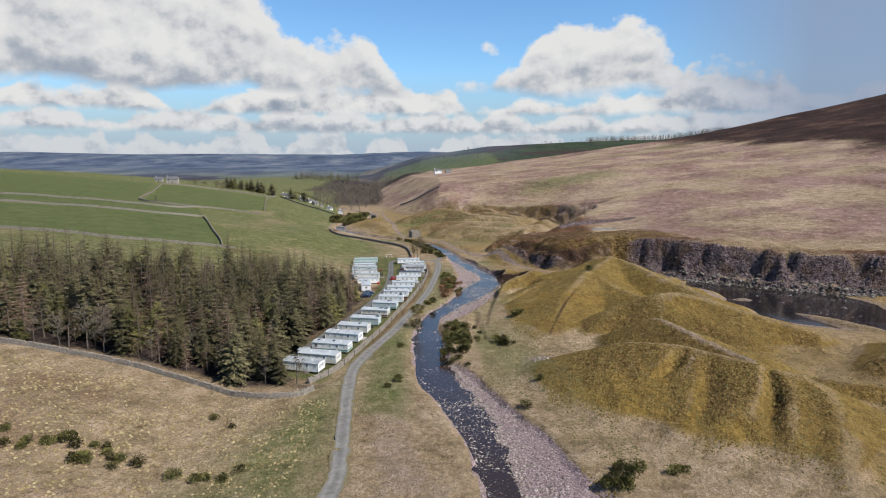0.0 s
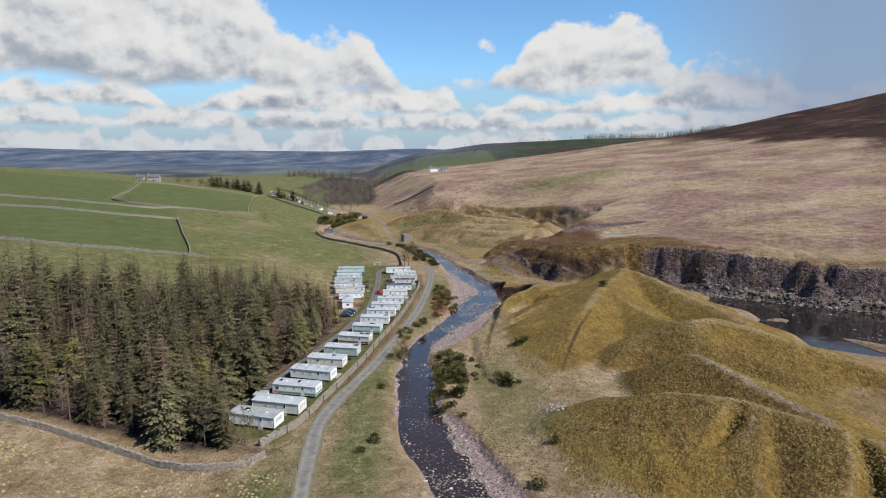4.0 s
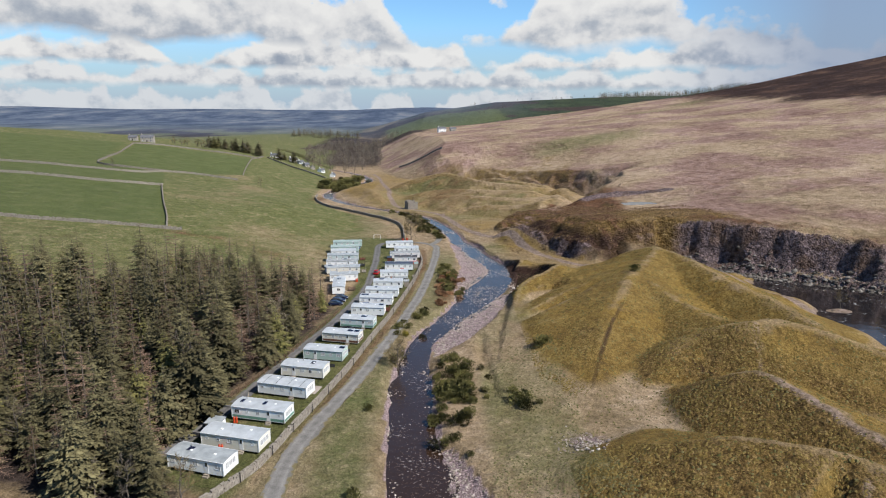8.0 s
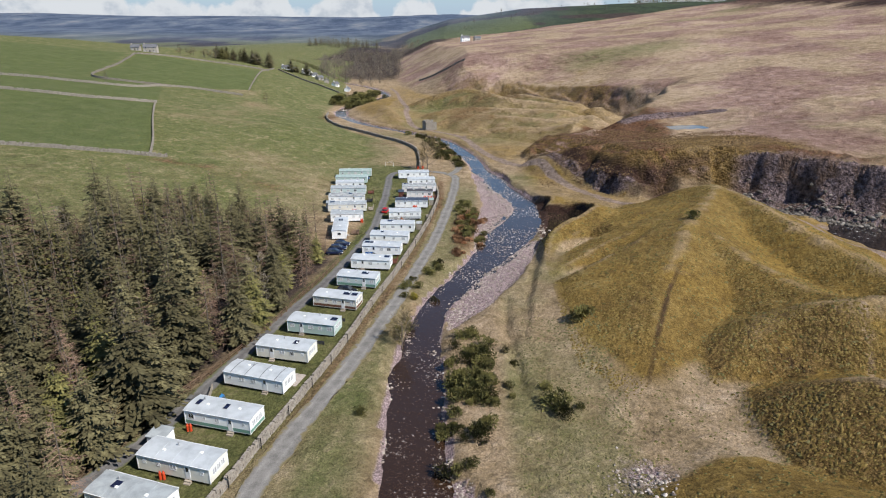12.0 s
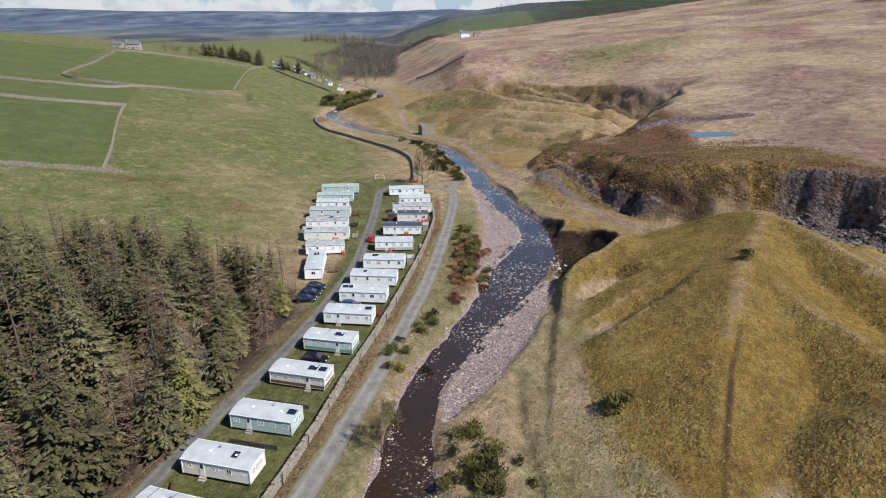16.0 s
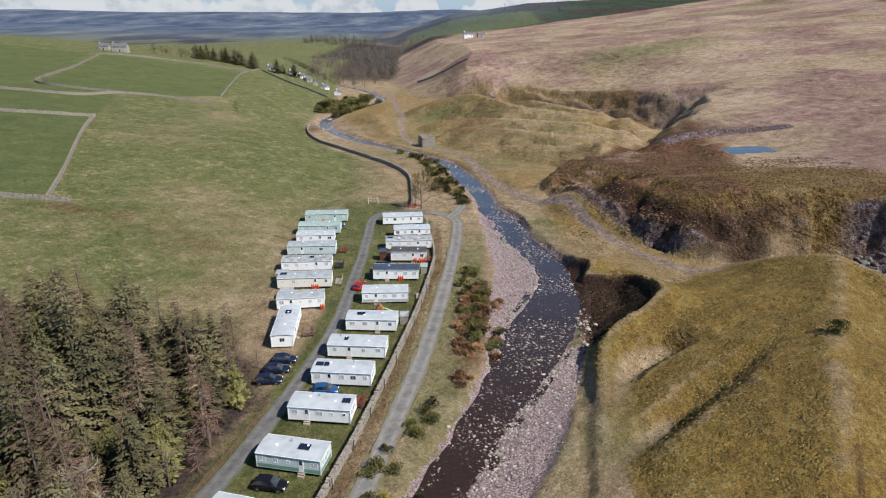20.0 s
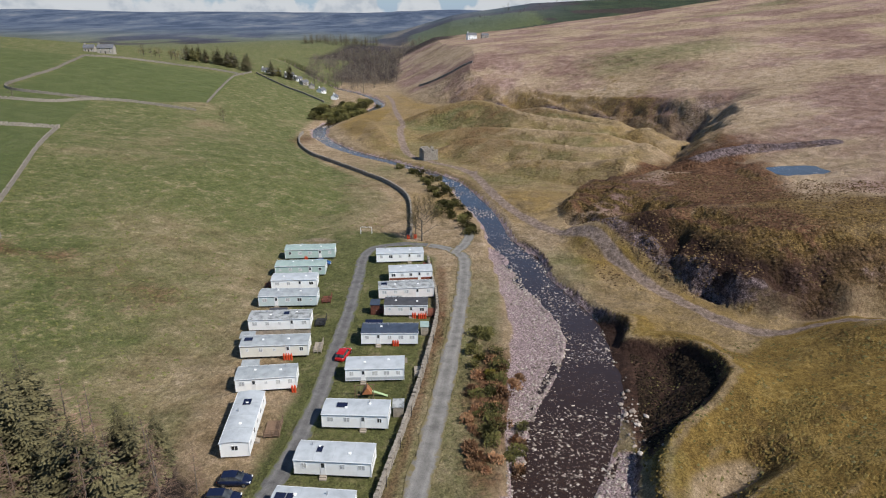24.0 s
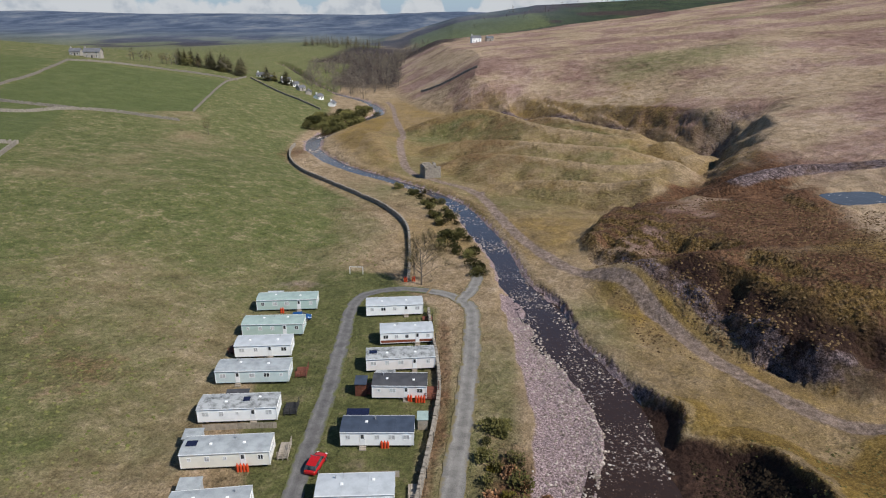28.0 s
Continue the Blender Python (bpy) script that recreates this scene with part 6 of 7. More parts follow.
for i, (h, rad) in enumerate(((15, 3.0), (13, 2.7), (16, 3.0))):
    tr, fi = larch(200 + i, h, rad)
    tr2, fi2 = larch(220 + i, h, rad, 11, (.6, 1.0))
    LIGHT.append([("trunk", tr2.mesh("trunk", bark)), ("bare_crown", fi2.mesh("bare_crown", twig_b))])
    LARCHES.append([("trunk", tr.mesh("trunk", bark)), ("bare_crown", fi.mesh("bare_crown", twig_b))])
BARES = []
for i, (h, sp) in enumerate(((11, 7), (9, 6.5), (12, 6.5), (8, 6))):
    tr, li, fi = twiggy(300 + i, h, sp, 15, 2, .034)
    BARES.append([("trunk", tr.mesh("trunk", bark)), ("limb_frame", li.mesh("limb_frame", bark)), ("bare_crown", fi.mesh("bare_crown", (twig_g, twig_o, twig_g, twig_o)[i]))])


def plant_forest():
    r = random.Random(7)
    spots = []
    poly = np.array(FOREST, float)
    gap = 3.9
    for i in range(int(122 / gap)):
        for j in range(int(150 / gap)):
            x, y = -152 + i * gap + (j % 2) * gap / 2 + r.uniform(-1.3, 1.3), 97 + j * gap * .95 + r.uniform(-1.3, 1.3)
            if inside(poly, np.array([x]), np.array([y]))[0]:
                d = float(nearest(np.vstack([poly, poly[:1]]), np.array([x]), np.array([y]))[0][0])
                if d > .5:
                    spots.append((d, x, y))
    spots.sort()
    hills = surface(np.array([s[1] for s in spots]), np.array([s[2] for s in spots]))
    near, rest = 0, []
    for (d, x, y), z in zip(spots, hills):
        u = r.random()
        south = y < 106
        east = float(np.interp(y, (100, 130, 150, 190, 206, 232), (-36, -42, -37, -31, -35, -46))) - x < 9
        size = r.uniform(.58, 1.2) * (.82 if south else 1) * float(np.interp(y, (165, 205), (1, .82))) * 1.08 * (.75 if east and r.random() < .35 else 1)
        if u < (.38 if south else .20 if east else .05) and d < 12:
            kit, nm, lab = r.choice(BARES), "bare_tree", "leafless broadleaf tree at the forest edge"
        elif u < (.55 if south else .52 if east else .36):
            kit, nm, lab = r.choice(LARCHES), "larch", "bare brown larch among spruces"
        else:
            kit, nm, lab = r.choice(SPRUCES if not east else SPRUCES + SPRUCES[4:]), "spruce", "tall dark green spruce in the plantation"
        m = pose(x, y, float(z), r.uniform(-2.5, 2.5), r.uniform(-2.5, 2.5), r.uniform(0, 360)) @ Matrix.Scale(size, 4)
        if near < 290 and x > -112:
            near += 1
            tree_thing(nm, kit, m, lab, "tree", "trees of the plantation")
        else:
            rest.append((r.choice(BACK) if kit in SPRUCES else r.choice(LIGHT) if kit in LARCHES else kit, m))
    # the trees behind, in one piece
    for mat_i, name in ((0, "plantation_trunks"), (1, "plantation_crowns")):
        vs, fs, mats, idx, off = [], [], [], [], 0
        for kit, m in rest:
            for pname, me in kit:
                if (pname == "trunk") != (mat_i == 0):
                    continue
                co = np.empty(len(me.vertices) * 3)
                me.vertices.foreach_get("co", co)
                mm = np.array(m)
                vs.append(co.reshape(-1, 3) @ mm[:3, :3].T + mm[:3, 3])
                if me.materials[0] not in mats:
                    mats.append(me.materials[0])
                fs += [tuple(v + off for v in p.vertices) for p in me.polygons]
                idx += [mats.index(me.materials[0])] * len(me.polygons)
                off += len(me.vertices)
        me = bpy.data.meshes.new(name)
        me.from_pydata(np.vstack(vs).tolist(), [], fs)
        for q in mats:
            me.materials.append(q)
        me.polygons.foreach_set("material_index", idx)
        tagged(new(name, me), "deeper rows of the spruce plantation", "forest", kind="stuff")


plant_forest()


# ---- bushes ----
def bush_mesh(seed, mat, rad=1.2, high=1.1, n=420, leaf=.16):
    r = random.Random(seed)
    s = Shape()
    lobes = [(r.uniform(-.55, .55) * rad, r.uniform(-.55, .55) * rad, r.uniform(.45, .8) * high, r.uniform(.4, .65) * rad) for _ in range(6)]
    for _ in range(n):
        lx, ly, lz, lr = r.choice(lobes)
        d = Vector((r.gauss(0, 1), r.gauss(0, 1), r.gauss(.25, 1))).normalized()
        p = Vector((lx, ly, lz * .8)) + d * lr * r.uniform(.6, 1.08)
        if p.z < .02:
            p.z = r.uniform(.02, .3)
        q = (d + Vector((r.uniform(-.8, .8), r.uniform(-.8, .8), r.uniform(-.2, .9)))).normalized()
        o = q.orthogonal().normalized() * leaf * r.uniform(.5, 1.0)
        s.add([p - o, p + o, p + q * leaf * r.uniform(1.2, 2.4)], [(0, 1, 2)])
    return s.mesh("foliage", mat)


BUSH = [bush_mesh(400 + i, gorse, 1.3 + .2 * (i % 3), 1.0 + .25 * (i % 2)) for i in range(4)]
BUSH_Y = [bush_mesh(420 + i, gorse_y, 1.2, 1.0) for i in range(2)]
BRACKEN = [bush_mesh(430 + i, heather_m, 1.3, .6, 320, .2) for i in range(3)]
stem = Shape()
for i in range(5):
    stem.tube((0, 0, -.2), (math.cos(i * 1.3) * .5, math.sin(i * 1.3) * .5, .7), .04, .015, 4, False)
stem = stem.mesh("stems", bark)


def bush(x, y, s, kit, name, label, group):
    root = thing(name, on_ground(x, y, rng.uniform(0, 360)) @ Matrix.Scale(s, 4), label, "bush", group)
    part("stems", stem, None, root)
    part("foliage", rng.choice(kit), None, root)


def scatter(poly, n, seed):
    r = random.Random(seed)
    a = np.array(poly, float)
    out = []
    while len(out) < n:
        x, y = r.uniform(a[:, 0].min(), a[:, 0].max()), r.uniform(a[:, 1].min(), a[:, 1].max())
        if inside(a, np.array([x]), np.array([y]))[0]:
            out.append((x, y))
    return out


G = "gorse bushes on the river banks"
for x, y in scatter([(-.6, 116), (4.5, 116), (6.4, 124), (6.2, 140), (5.6, 155), (.4, 155), (-.8, 140)], 46, 1):
    bush(x, y, rng.uniform(.7, 1.35), BUSH, "gorse_bush", "dark green gorse bush on the river bench", G)
for x, y, s in ((15.2, 130.5, 1.5), (16.6, 128.6, 1.2), (14.2, 132, .9), (18.6, 130.6, .6), (9.2, 136, .8), (14.3, 135.4, .8), (8.5, 147.5, .7), (10, 144, .6), (8.9, 133, .5), (5, 112, .5)):
    bush(x, y, s, BUSH, "gorse_bush", "dark green gorse bush on tan grass", G)
for x, y, s in ((22.9, 157.6, 1.5), (24.2, 159.2, 1.0), (55.4, 197.6, 1.2)):
    bush(x, y, s, BUSH, "gorse_bush", "lone gorse bush on the grassed spoil slope", G)
for x, y in scatter([(20, 49), (29, 48), (31, 56), (24, 56)], 9, 2) + scatter([(-76, 54), (-52, 53), (-52, 59), (-76, 60)], 18, 3) + scatter([(-46, 52), (-34, 51), (-34, 56), (-46, 57)], 5, 4) + [(36.5, 54), (38.2, 55), (16.6, 83), (-42, 73)]:
    bush(x, y, rng.uniform(.6, 1.2), BUSH, "gorse_bush", "dark gorse bush in rough grass", G)
for x, y in scatter([(-1, 246), (3, 246), (4, 230), (7, 214), (2, 205), (-1, 222)], 26, 5) + scatter([(-12, 165), (-8, 172), (-3, 190), (-5, 192), (-12, 176)], 12, 6):
    bush(x, y, rng.uniform(.6, 1.15), BUSH if rng.random() < .8 else BUSH_Y, "gorse_bush", "green gorse bush between road and river", G)
for x, y in scatter([(-12, 312), (-4, 306), (-3, 325), (-14, 366), (-24, 385), (-36, 396), (-32, 388), (-16, 350)], 44, 7) + scatter([(-3, 302), (0, 302), (1, 308), (-3, 308)], 4, 8):
    bush(x, y, rng.uniform(.8, 1.4), BUSH, "gorse_bush", "dense green gorse along the river", G)
for x, y in scatter([(-100, 510), (-84, 520), (-76, 560), (-70, 590), (-82, 610), (-104, 560)], 70, 9):
    bush(x, y, rng.uniform(1.9, 3.2), BUSH, "gorse_bush", "dark gorse thicket above the river bend", G)
for x, y in scatter([(-13.5, 151), (-9, 151), (-8.5, 160), (-12, 162)], 6, 10) + [(-13, 128), (-11.6, 100), (-14, 96), (-47, 77), (21, 96), (-5, 172)]:
    bush(x, y, rng.uniform(.6, 1.0), BUSH, "gorse_bush", "small round gorse bush on green turf", G)
for x, y in scatter([(-1, 196), (5, 205), (7, 232), (2, 242), (-2, 225)], 30, 11):
    bush(x, y, rng.uniform(.6, 1.1), BRACKEN, "bracken_clump", "dead orange bracken clump beside the river", "bracken clumps")

tr, li, fi = twiggy(340, 11, 10, 22, 3, .026, start=.2, up=.8)
BIG_BARE = [("trunk", tr.mesh("trunk", bark)), ("limb_frame", li.mesh("limb_frame", bark)), ("bare_crown", fi.mesh("bare_crown", twig_o))]
g = tree_thing("bare_tree", BIG_BARE, on_ground(-15.2, 298, 30), "large leafless tree beside the turning place", "tree", "lone trees")
tree_thing("bare_tree", BIG_BARE, on_ground(-9.5, 150.5, 80) @ Matrix.Scale(.6, 4), "leafless reddish shrub tree on the river bank", "tree", "lone trees")
tree_thing("bare_tree", BARES[3], on_ground(-17.5, 304, 200) @ Matrix.Scale(.7, 4), "leafless bushy tree behind the wall", "tree", "lone trees")
tree_thing("bare_tree", BARES[3], on_ground(116, 197, 10) @ Matrix.Scale(.75, 4), "small leafless tree on a quarry islet", "tree", "lone trees")
tree_thing("bare_tree", BARES[1], on_ground(-128, 452, 10) @ Matrix.Scale(.8, 4), "leafless hedge tree in the pasture", "tree", "lone trees")
tree_thing("bare_tree", BARES[0], on_ground(-215, 425, 10) @ Matrix.Scale(.7, 4), "leafless tree beside a field wall", "tree", "lone trees")

# farm trees and the far plantation
r2 = random.Random(12)
for i in range(34):
    x = -262 + r2.uniform(0, 96) if i < 24 else -292 + r2.uniform(0, 40)
    y = 700 + r2.uniform(-12, 22) if i < 24 else 690 + r2.uniform(-6, 10)
    kit = r2.choice(SPRUCES) if i < 22 else r2.choice(BARES)
    tree_thing("spruce" if i < 22 else "bare_tree", kit, on_ground(x, y, r2.uniform(0, 360)) @ Matrix.Diagonal((1.5, 1.5, .95, 1)) @ Matrix.Scale(r2.uniform(.7, 1.05), 4), "dark conifer in the farm shelter belt" if i < 22 else "leafless tree beside the farm", "tree", "farm shelter belt")


def woods(name, label, spots, kits, sizes, seed):
    """Far woodland in one piece."""
    r = random.Random(seed)
    vs, fs, mats, idx, off = [], [], [], [], 0
    data = {}
    for kit in kits:
        for pname, me in kit:
            co = np.empty(len(me.vertices) * 3)
            me.vertices.foreach_get("co", co)
            data[me.name] = (co.reshape(-1, 3), [tuple(p.vertices) for p in me.polygons])
    xs, ys = np.array([s[0] for s in spots]), np.array([s[1] for s in spots])
    zs = surface(xs, ys)
    for x, y, z in zip(xs, ys, zs):
        m = np.array(pose(float(x), float(y), float(z), 0, 0, r.uniform(0, 360)) @ Matrix.Scale(r.uniform(*sizes), 4))
        for pname, me in r.choice(kits):
            co, polys = data[me.name]
            vs.append(co @ m[:3, :3].T + m[:3, 3])
            if me.materials[0] not in mats:
                mats.append(me.materials[0])
            fs += [tuple(v + off for v in p) for p in polys]
            idx += [mats.index(me.materials[0])] * len(polys)
            off += len(co)
    me = bpy.data.meshes.new(name)
    me.from_pydata(np.vstack(vs).tolist(), [], fs)
    for q in mats:
        me.materials.append(q)
    me.polygons.foreach_set("material_index", idx)
    tagged(new(name, me), label, "woodland", kind="stuff")


LOW_B, LOW_S = [], []
for i in range(3):
    tr, cr = spruce(500 + i, 14, 4.4, 8, 6, .08, .8)
    LOW_S.append([("trunk", tr.mesh("trunk", bark)), ("crown", cr.mesh("crown", needle))])
    tr, li, fi = twiggy(520 + i, 10, 8, 10, 2, .05)
    LOW_B.append([("trunk", tr.mesh("trunk", bark)), ("limb_frame", li.mesh("limb_frame", bark)), ("bare_crown", fi.mesh("bare_crown", twig_g))])
woods("gorge_woodland", "leafless grey-brown woodland filling the gorge", scatter([(-150, 700), (-112, 660), (-88, 720), (-78, 800), (-100, 950), (-80, 1200), (-230, 1300), (-200, 900)], 260, 31), LOW_B, (.8, 1.5), 31)
woods("far_conifers", "dark conifer wood beyond the pastures", scatter([(-360, 1440), (-240, 1430), (-190, 1500), (-220, 1560), (-340, 1550)], 160, 32), LOW_S, (.8, 1.5), 32)
woods("skyline_plantation", "dark pine plantation along the moor skyline", scatter([(440, 1890), (860, 1890), (900, 1925), (440, 1925)], 520, 33), LOW_S, (.8, 1.3), 33)
woods("skyline_hedge_trees", "scattered leafless trees along the far hill", scatter([(-60, 1600), (420, 1650), (430, 1910), (60, 1910)], 44, 34), LOW_B, (.5, .9), 34)

# ---- far buildings ----
slate = worn("slate_roof", (.16, .16, .17), (.09, .09, .10), .5, .7)
rubble = worn("stone_house_wall", (.42, .38, .33), (.25, .225, .195), .6, .9)
lime = paint("limewash", (.82, .82, .80), .7)


def house(x, y, turn, wd, dp, h, wall, label, name="house", group="farm buildings"):
    root = thing(name, on_ground(x, y, turn), label, "house", group)
    part("wall", Shape().box(-wd / 2, -dp / 2, -1.5, wd / 2, dp / 2, h).add([(-wd / 2, -dp / 2, h), (-wd / 2, dp / 2, h), (-wd / 2, 0, h + dp * .36), (wd / 2, -dp / 2, h), (wd / 2, dp / 2, h), (wd / 2, 0, h + dp * .36)], [(0, 2, 1), (3, 4, 5)]), wall, root)
    o, rz = .35, dp * .36
    roof = Shape()
    for sgn in (-1, 1):
        roof.add([(-wd / 2 - o, sgn * (dp / 2 + o), h - .25), (wd / 2 + o, sgn * (dp / 2 + o), h - .25), (wd / 2 + o, 0, h + rz), (-wd / 2 - o, 0, h + rz),
                  (-wd / 2 - o, sgn * (dp / 2 + o), h - .05), (wd / 2 + o, sgn * (dp / 2 + o), h - .05), (wd / 2 + o, 0, h + rz + .2), (-wd / 2 - o, 0, h + rz + .2)],
                 [(3, 2, 1, 0), (4, 5, 6, 7), (0, 1, 5, 4), (1, 2, 6, 5), (3, 0, 4, 7)])
    rf = part("roof", roof, slate, root)
    part("chimney", Shape().box(-wd / 2 + .3, -.45, h + rz - .6, -wd / 2 + 1.2, .45, h + rz + 1.3), wall, rf)
    for u in (-.3, .3):
        for z in ((1.4, 3.9) if h > 4 else (1.4,)):
            w = part("window", Shape().box(wd * u - .55, -dp / 2 - .06, z - .65, wd * u + .55, -dp / 2 + .02, z + .65), trim_w, root)
            part("pane", Shape().box(wd * u - .45, -dp / 2 - .08, z - .55, wd * u + .45, -dp / 2 - .05, z + .55), glass_m, w)
    part("door", Shape().box(-.5, -dp / 2 - .05, 0, .5, -dp / 2 + .02, 2.1), dark_steel, root)


house(-9, 990, 20, 12, 7, 5.4, lime, "white limewashed farmhouse on the moor edge")
house(8, 996, 20, 9, 6, 3.4, rubble, "low stone barn beside the white farmhouse")
house(-300, 655, 10, 12, 7, 4.6, rubble, "stone farmhouse above the pastures")
house(-318, 662, 10, 8, 6, 3.2, rubble, "stone barn beside the farmhouse")
for i, (x, y, w, h) in enumerate(((-190, 716, 9, 2.6), (-180, 712, 7, 2.4), (-170, 716, 8, 2.8), (-160, 708, 6, 2.4), (-150, 690, 7, 2.6), (-128, 660, 8, 2.4), (-112, 636, 7, 2.4), (-140, 676, 6, 2.4))):
    house(x, y, 15 * i, w, 4.5, h, lime if i % 3 != 1 else rubble, "low pale building beside the gorge", "cottage", "buildings above the gorge")

# ruined kiln beside the track
kiln = thing("stone_ruin", on_ground(-21.5, 408, 24), "roofless square gritstone ruin beside the track", "ruin")
for nm, a in (("front_wall", (-3.2, -3, 3.2, -2.2, 4.6)), ("back_wall", (-3.2, 2.2, 3.2, 3, 5.2)), ("side_wall", (-3.2, -2.2, -2.4, 2.2, 5.0)), ("side_wall", (2.4, -2.2, 3.2, 2.2, 3.8))):
    x0, y0, x1, y1, h = a
    s = Shape()
    rr = random.Random(nm + str(x0))
    nx, nz = max(2, int((x1 - x0) / .6)), int(h / .42)
    ny = max(2, int((y1 - y0) / .6)) if y1 - y0 > 2 else 1
    nx = nx if x1 - x0 > 2 else 1
    for i in range(nx):
        for j in range(ny):
            for k in range(nz):
                if k >= nz - 2 and rr.random() < .35:
                    continue
                e = rr.uniform(-.05, .05)
                s.box(x0 + (x1 - x0) * i / nx + .01, y0 + (y1 - y0) * j / ny + e, -.6 + (h + .6) * k / nz, x0 + (x1 - x0) * (i + 1) / nx - .01, y0 + (y1 - y0) * (j + 1) / ny + e, -.6 + (h + .6) * (k + 1) / nz - .015)
    part(nm, s, drystone, kiln)


# ---- stones ----
def stone_field(name, spots, sizes, mat, label, seed, sink=.35, level=None):
    r = np.random.RandomState(seed)
    base = np.array([(0, 0, 1), (.9, 0, .3), (.28, .85, .3), (-.72, .53, .3), (-.72, -.53, .3), (.28, -.85, .3), (.7, .5, -.5), (-.3, .8, -.5), (-.9, 0, -.5), (-.3, -.8, -.5), (.7, -.5, -.5)])
    tri = [(0, 1, 2), (0, 2, 3), (0, 3, 4), (0, 4, 5), (0, 5, 1), (1, 6, 2), (2, 6, 7), (2, 7, 3), (3, 7, 8), (3, 8, 4), (4, 8, 9), (4, 9, 5), (5, 9, 10), (5, 10, 1), (1, 10, 6)]
    p = np.array(spots)
    k = len(p)
    z = surface(p[:, 0], p[:, 1])
    s = sizes[0] * (sizes[1] / sizes[0]) ** (r.uniform(0, 1, k) ** 2.2)
    a = r.uniform(0, 6.283, k)
    b = base[None] * r.uniform(.7, 1.25, (k, 11, 3)) * (s[:, None] * r.uniform(.7, 1.3, (k, 3)) * (1, .8, .55))[:, None]
    X = b[..., 0] * np.cos(a)[:, None] - b[..., 1] * np.sin(a)[:, None] + p[:, :1]
    Y = b[..., 0] * np.sin(a)[:, None] + b[..., 1] * np.cos(a)[:, None] + p[:, 1:2]
    if level is not None:
        z = np.maximum(z, level(p[:, 1]) - s * .35)
    Z = b[..., 2] + (z + s * (.55 - sink) * .5)[:, None]
    me = bpy.data.meshes.new(name)
    faces = (np.array(tri)[None] + 11 * np.arange(k)[:, None, None]).reshape(-1, 3)
    me.from_pydata(np.stack([X, Y, Z], -1).reshape(-1, 3).tolist(), [], faces.tolist())
    me.materials.append(mat)
    tagged(new(name, me), label, "stones", kind="stuff")


def island_stone(name, dark, mid, light):
    m, t, b = material(name, .9, 0, .25)
    r = node(t, "ShaderNodeNewGeometry").outputs["Random Per Island"]
    n = fbm(t, world_place(t), 6.0, 4)
    c = ramp(t, r, [(0, dark), (.5, mid), (1, light)])
    c = mixed(t, .5, c, mixed(t, 1.0, c, ramp(t, n, [(.3, .5), (.7, 1.4)]), "MULTIPLY"))
    t.links.new(c, b.inputs["Base Color"])
    return m


cobble = island_stone("river_cobbles", (.11, .09, .074), (.29, .238, .20), (.53, .465, .41))
crag = island_stone("quarry_blocks", (.05, .043, .036), (.12, .105, .09), (.27, .24, .21))
rs = np.random.RandomState(5)


def along_river(n, y0, y1, spread, seed):
    r = np.random.RandomState(seed)
    sel = RIVER[(RIVER[:, 1] > y0) & (RIVER[:, 1] < y1)]
    i = r.randint(0, len(sel), n)
    w = sel[i, 2] * r.uniform(-1, 1, n) * spread
    p = np.stack([sel[i, 0] + w + r.uniform(-.4, .4, n), sel[i, 1] + r.uniform(-3, 3, n)], -1)
    return p[octaves(p[:, 0], p[:, 1], 11, 3, 9) + .5 * np.abs(w / sel[i, 2]) ** 2 + r.uniform(-.3, .3, n) > .26]


stone_field("river_boulders", along_river(20000, 36, 345, 1.08, 3), (.07, .40), cobble, "pale boulders standing in the shallow river", 3, .2, lambda y: floor_of(y) - 1.3)
stone_field("rapids_boulders", along_river(5000, 345, 640, 1.1, 13), (.12, .7), cobble, "pale boulders in the rapids of the river bend", 13, .2, lambda y: floor_of(y) - 1.3)
bx, by = rs.uniform(-25, 35, 170000), rs.uniform(40, 285, 170000)
keep = (bar_of(bx, by) > .12)
bx, by = bx[keep], by[keep]
dw = nearest(RIVER, bx, by)
on = (dw[0] > dw[1][:, 0] - .8) & (dw[0] < dw[1][:, 0] + 1.5 + 11 * rs.uniform(0, 1, len(bx)) ** 2)
stone_field("shingle_stones", np.stack([bx[on], by[on]], -1)[:20000], (.07, .30), cobble, "pale shingle and cobbles on the river bars", 4, .1)
cx = rs.uniform(90, 260, 12000)
ed = np.interp(cx, EDGE[::-1, 0][(EDGE[::-1, 1] < 252)], EDGE[::-1, 1][(EDGE[::-1, 1] < 252)])
stone_field("quarry_scree", np.stack([cx, ed + rs.normal(1.0, 2.6, len(cx))], -1)[:3500], (.2, 1.2), crag, "fallen dark blocks below the quarry face", 6, .2)
sx = np.stack([24 + rs.normal(0, 1.9, 150), 114.5 + rs.normal(0, 1.9, 150)], -1)
stone_field("stone_heap", sx, (.15, .42), cobble, "heap of pale stones on the river bench", 7, .1)
stone_field("bank_stones", np.stack([22.5 + rs.normal(0, 1.0, 70), 222 + rs.normal(0, 5, 70)], -1), (.2, .6), cobble, "large pale blocks under the river bank", 8, .1)


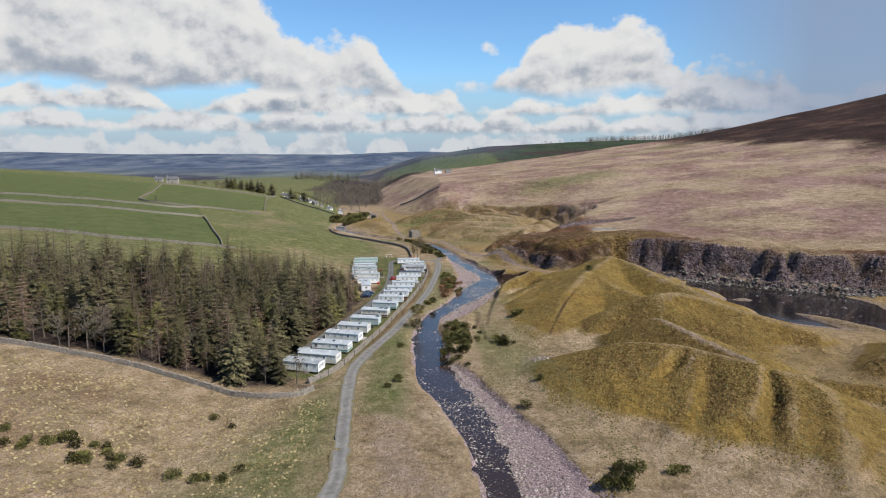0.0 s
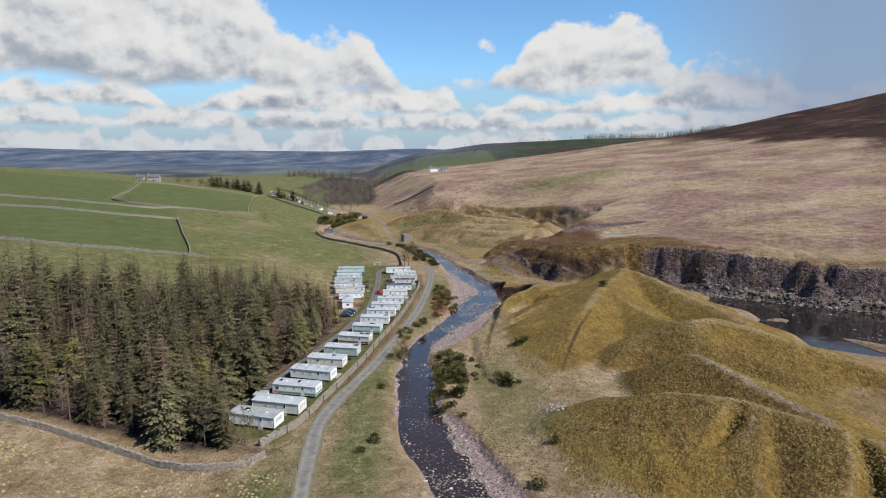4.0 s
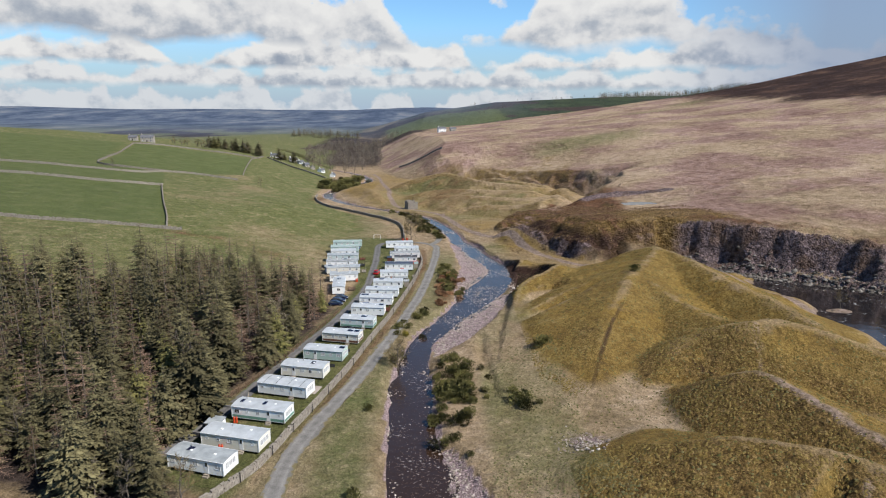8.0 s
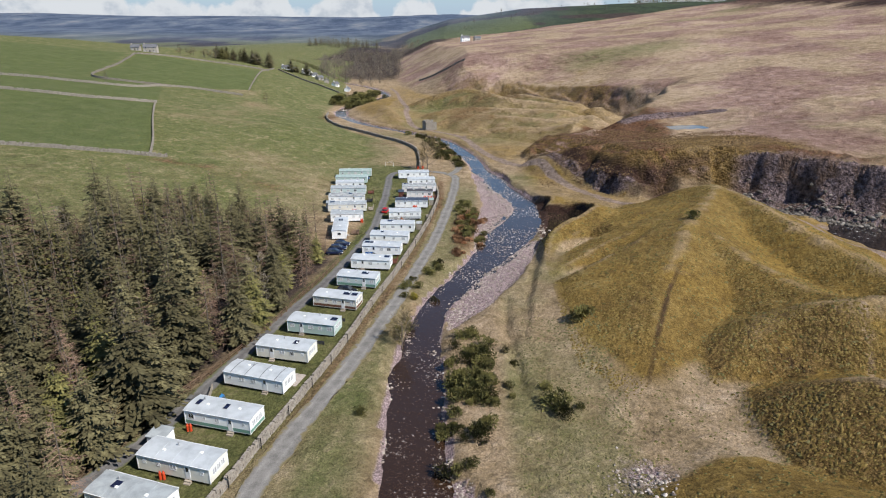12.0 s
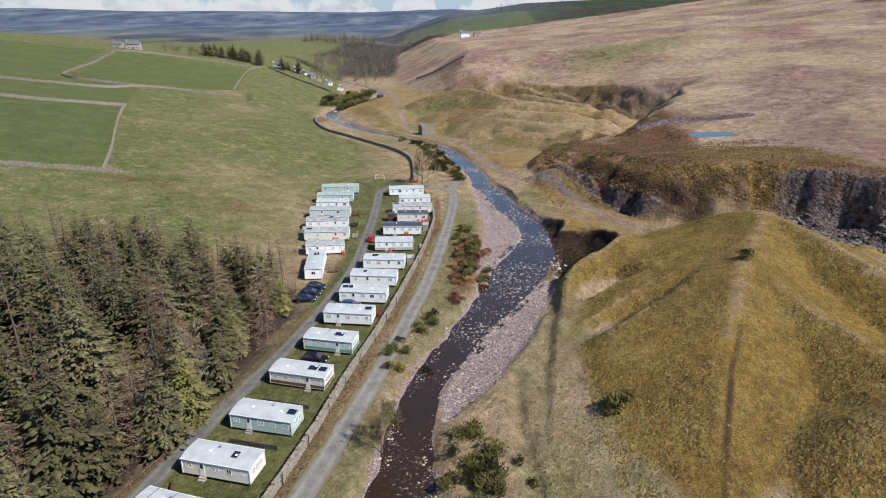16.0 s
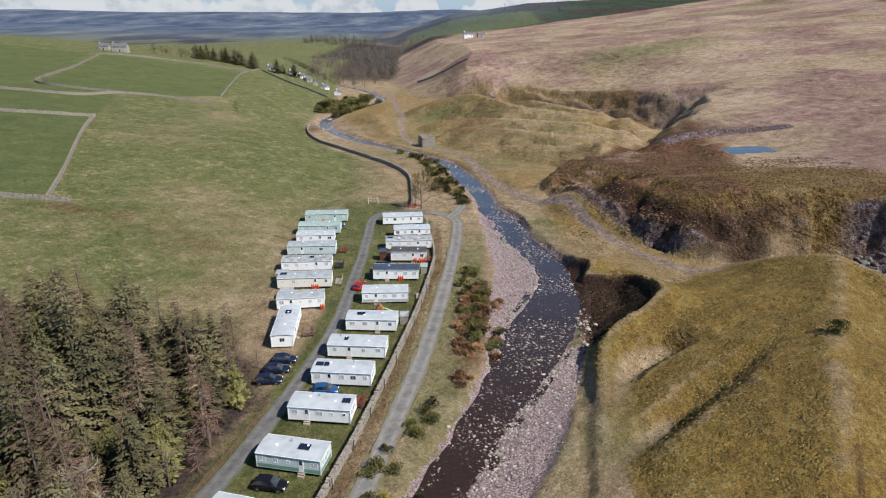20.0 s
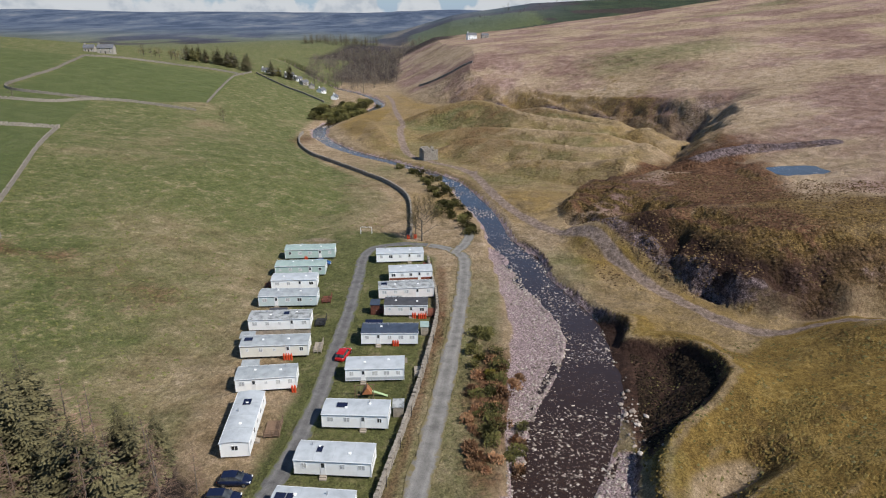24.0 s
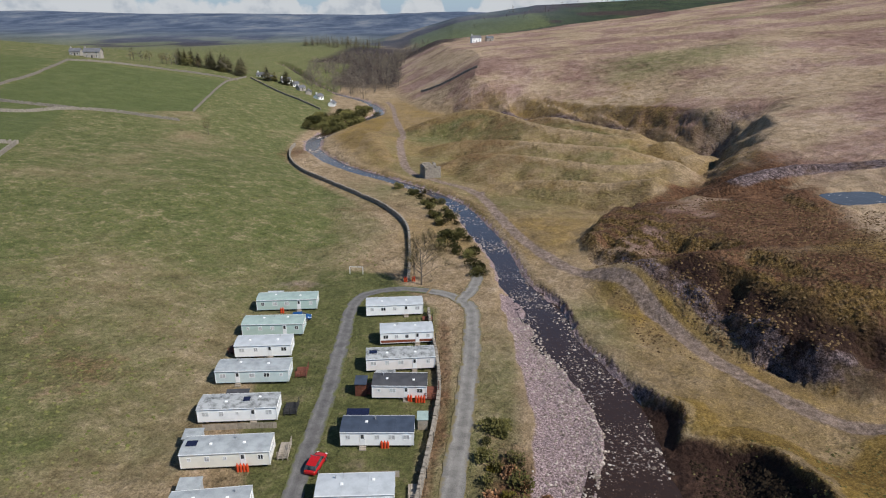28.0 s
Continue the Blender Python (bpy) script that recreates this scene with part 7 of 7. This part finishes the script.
# ---- grass tussocks ----
def tufts(name, poly, n, mat, sizes, label, seed, want=None):
    r = np.random.RandomState(seed)
    a = np.array(poly, float)
    x, y = r.uniform(a[:, 0].min(), a[:, 0].max(), n * 3), r.uniform(a[:, 1].min(), a[:, 1].max(), n * 3)
    k = inside(a, x, y)
    k &= octaves(x, y, 6, 3, seed) + r.uniform(-.5, .5, len(x)) > -.1
    dr, w, _ = nearest(RIVER, x, y)
    k &= dr > w[:, 0] + 3
    dt, _, _ = nearest(TRACK, x, y)
    k &= dt > 3
    if want is not None:
        k &= want(x, y)
    x, y = x[k][:n], y[k][:n]
    m = len(x)
    z = surface(x, y)
    s = r.uniform(*sizes, m)
    ang = r.uniform(0, 6.283, m)[:, None] + np.arange(5) * 1.2566 + r.uniform(-.4, .4, (m, 5))
    rad = s[:, None] * r.uniform(.55, 1.1, (m, 5))
    ring = np.stack([x[:, None] + np.cos(ang) * rad, y[:, None] + np.sin(ang) * rad, z[:, None] - .06 + 0 * rad], -1)
    tip = np.stack([x + r.uniform(-.25, .25, m) * s, y + r.uniform(-.25, .25, m) * s, z + s * r.uniform(.28, .6, m)], -1)[:, None]
    v = np.concatenate([ring, tip], 1).reshape(-1, 3)
    f = np.array([(i, (i + 1) % 5, 5) for i in range(5)])[None] + 6 * np.arange(m)[:, None, None]
    me = bpy.data.meshes.new(name)
    me.from_pydata(v.tolist(), [], f.reshape(-1, 3).tolist())
    me.materials.append(mat)
    tagged(new(name, me), label, "grass", kind="stuff")


def tuft_mat(name, dark, mid, light):
    m, t, b = material(name, .95, 0, .08)
    q = node(t, "ShaderNodeNewGeometry").outputs["Random Per Island"]
    t.links.new(ramp(t, q, [(0, dark), (.5, mid), (1, light)]), b.inputs["Base Color"])
    return m


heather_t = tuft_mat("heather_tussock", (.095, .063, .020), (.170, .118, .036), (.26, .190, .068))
dry_t = tuft_mat("bleached_grass_tussock", (.09, .088, .034), (.135, .122, .054), (.195, .165, .085))
olive_t = tuft_mat("olive_grass_tussock", (.085, .08, .028), (.135, .118, .045), (.20, .172, .08))
straw_t = tuft_mat("straw_grass_tussock", (.17, .125, .058), (.26, .20, .10), (.38, .31, .17))
pale_t = tuft_mat("pasture_grass_tussock", (.09, .10, .03), (.13, .13, .045), (.18, .165, .07))
brack_t = tuft_mat("bracken_litter", (.05, .030, .015), (.11, .068, .034), (.20, .135, .07))


# picks slopes turned from the sun, whose shade the brown tufts carry
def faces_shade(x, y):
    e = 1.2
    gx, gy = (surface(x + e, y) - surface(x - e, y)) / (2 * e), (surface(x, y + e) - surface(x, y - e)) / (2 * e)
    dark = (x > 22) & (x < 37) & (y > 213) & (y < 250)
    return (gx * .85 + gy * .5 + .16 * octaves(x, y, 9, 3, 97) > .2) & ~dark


tufts("heather_tussocks", [(22, 46), (80, 44), (92, 150), (86, 215), (70, 232), (40, 242), (22, 236), (20, 165)], 44000, heather_t, (.15, .38), "brown heather tussocks on spoil slopes turned from the sun", 91, faces_shade)
tufts("olive_tussocks", [(22, 60), (100, 44), (95, 150), (90, 220), (74, 236), (40, 244), (24, 236), (24, 150)], 7000, olive_t, (.18, .42), "olive grass tussocks on the spoil heaps", 92)
tufts("pasture_tussocks", [(-125, 205), (-50, 212), (-49, 300), (-26, 310), (-60, 380), (-130, 330)], 4000, pale_t, (.2, .5), "bleached grass tussocks on rough pasture", 93)
tufts("foreground_tussocks", [(-130, 36), (-26, 36), (-26, 88), (-60, 90), (-130, 92)], 6000, straw_t, (.2, .5), "bleached grass tussocks in the rough field", 94)
tufts("bench_tussocks", [(8, 100), (26, 60), (34, 60), (26, 110), (26, 160), (12, 160)], 3500, dry_t, (.15, .4), "tan grass tussocks on the river bench", 95)
tufts("bracken_litter", [(28, 268), (60, 256), (110, 262), (110, 310), (60, 340), (24, 330)], 9000, brack_t, (.18, .5), "dead bracken and heather on the quarry bank", 96)
# heather tufts, their colour darkened to hold the slope's shade
tufts("shaded_cove_heather", [(23, 211), (29, 216), (35, 222), (37, 229), (34.5, 238), (26, 240), (23, 228)], 3200, tuft_mat("shaded_heather", (.010, .007, .005), (.022, .015, .010), (.050, .035, .021)), (.2, .5), "heather on the slope above the river, coloured near black for shade", 98)
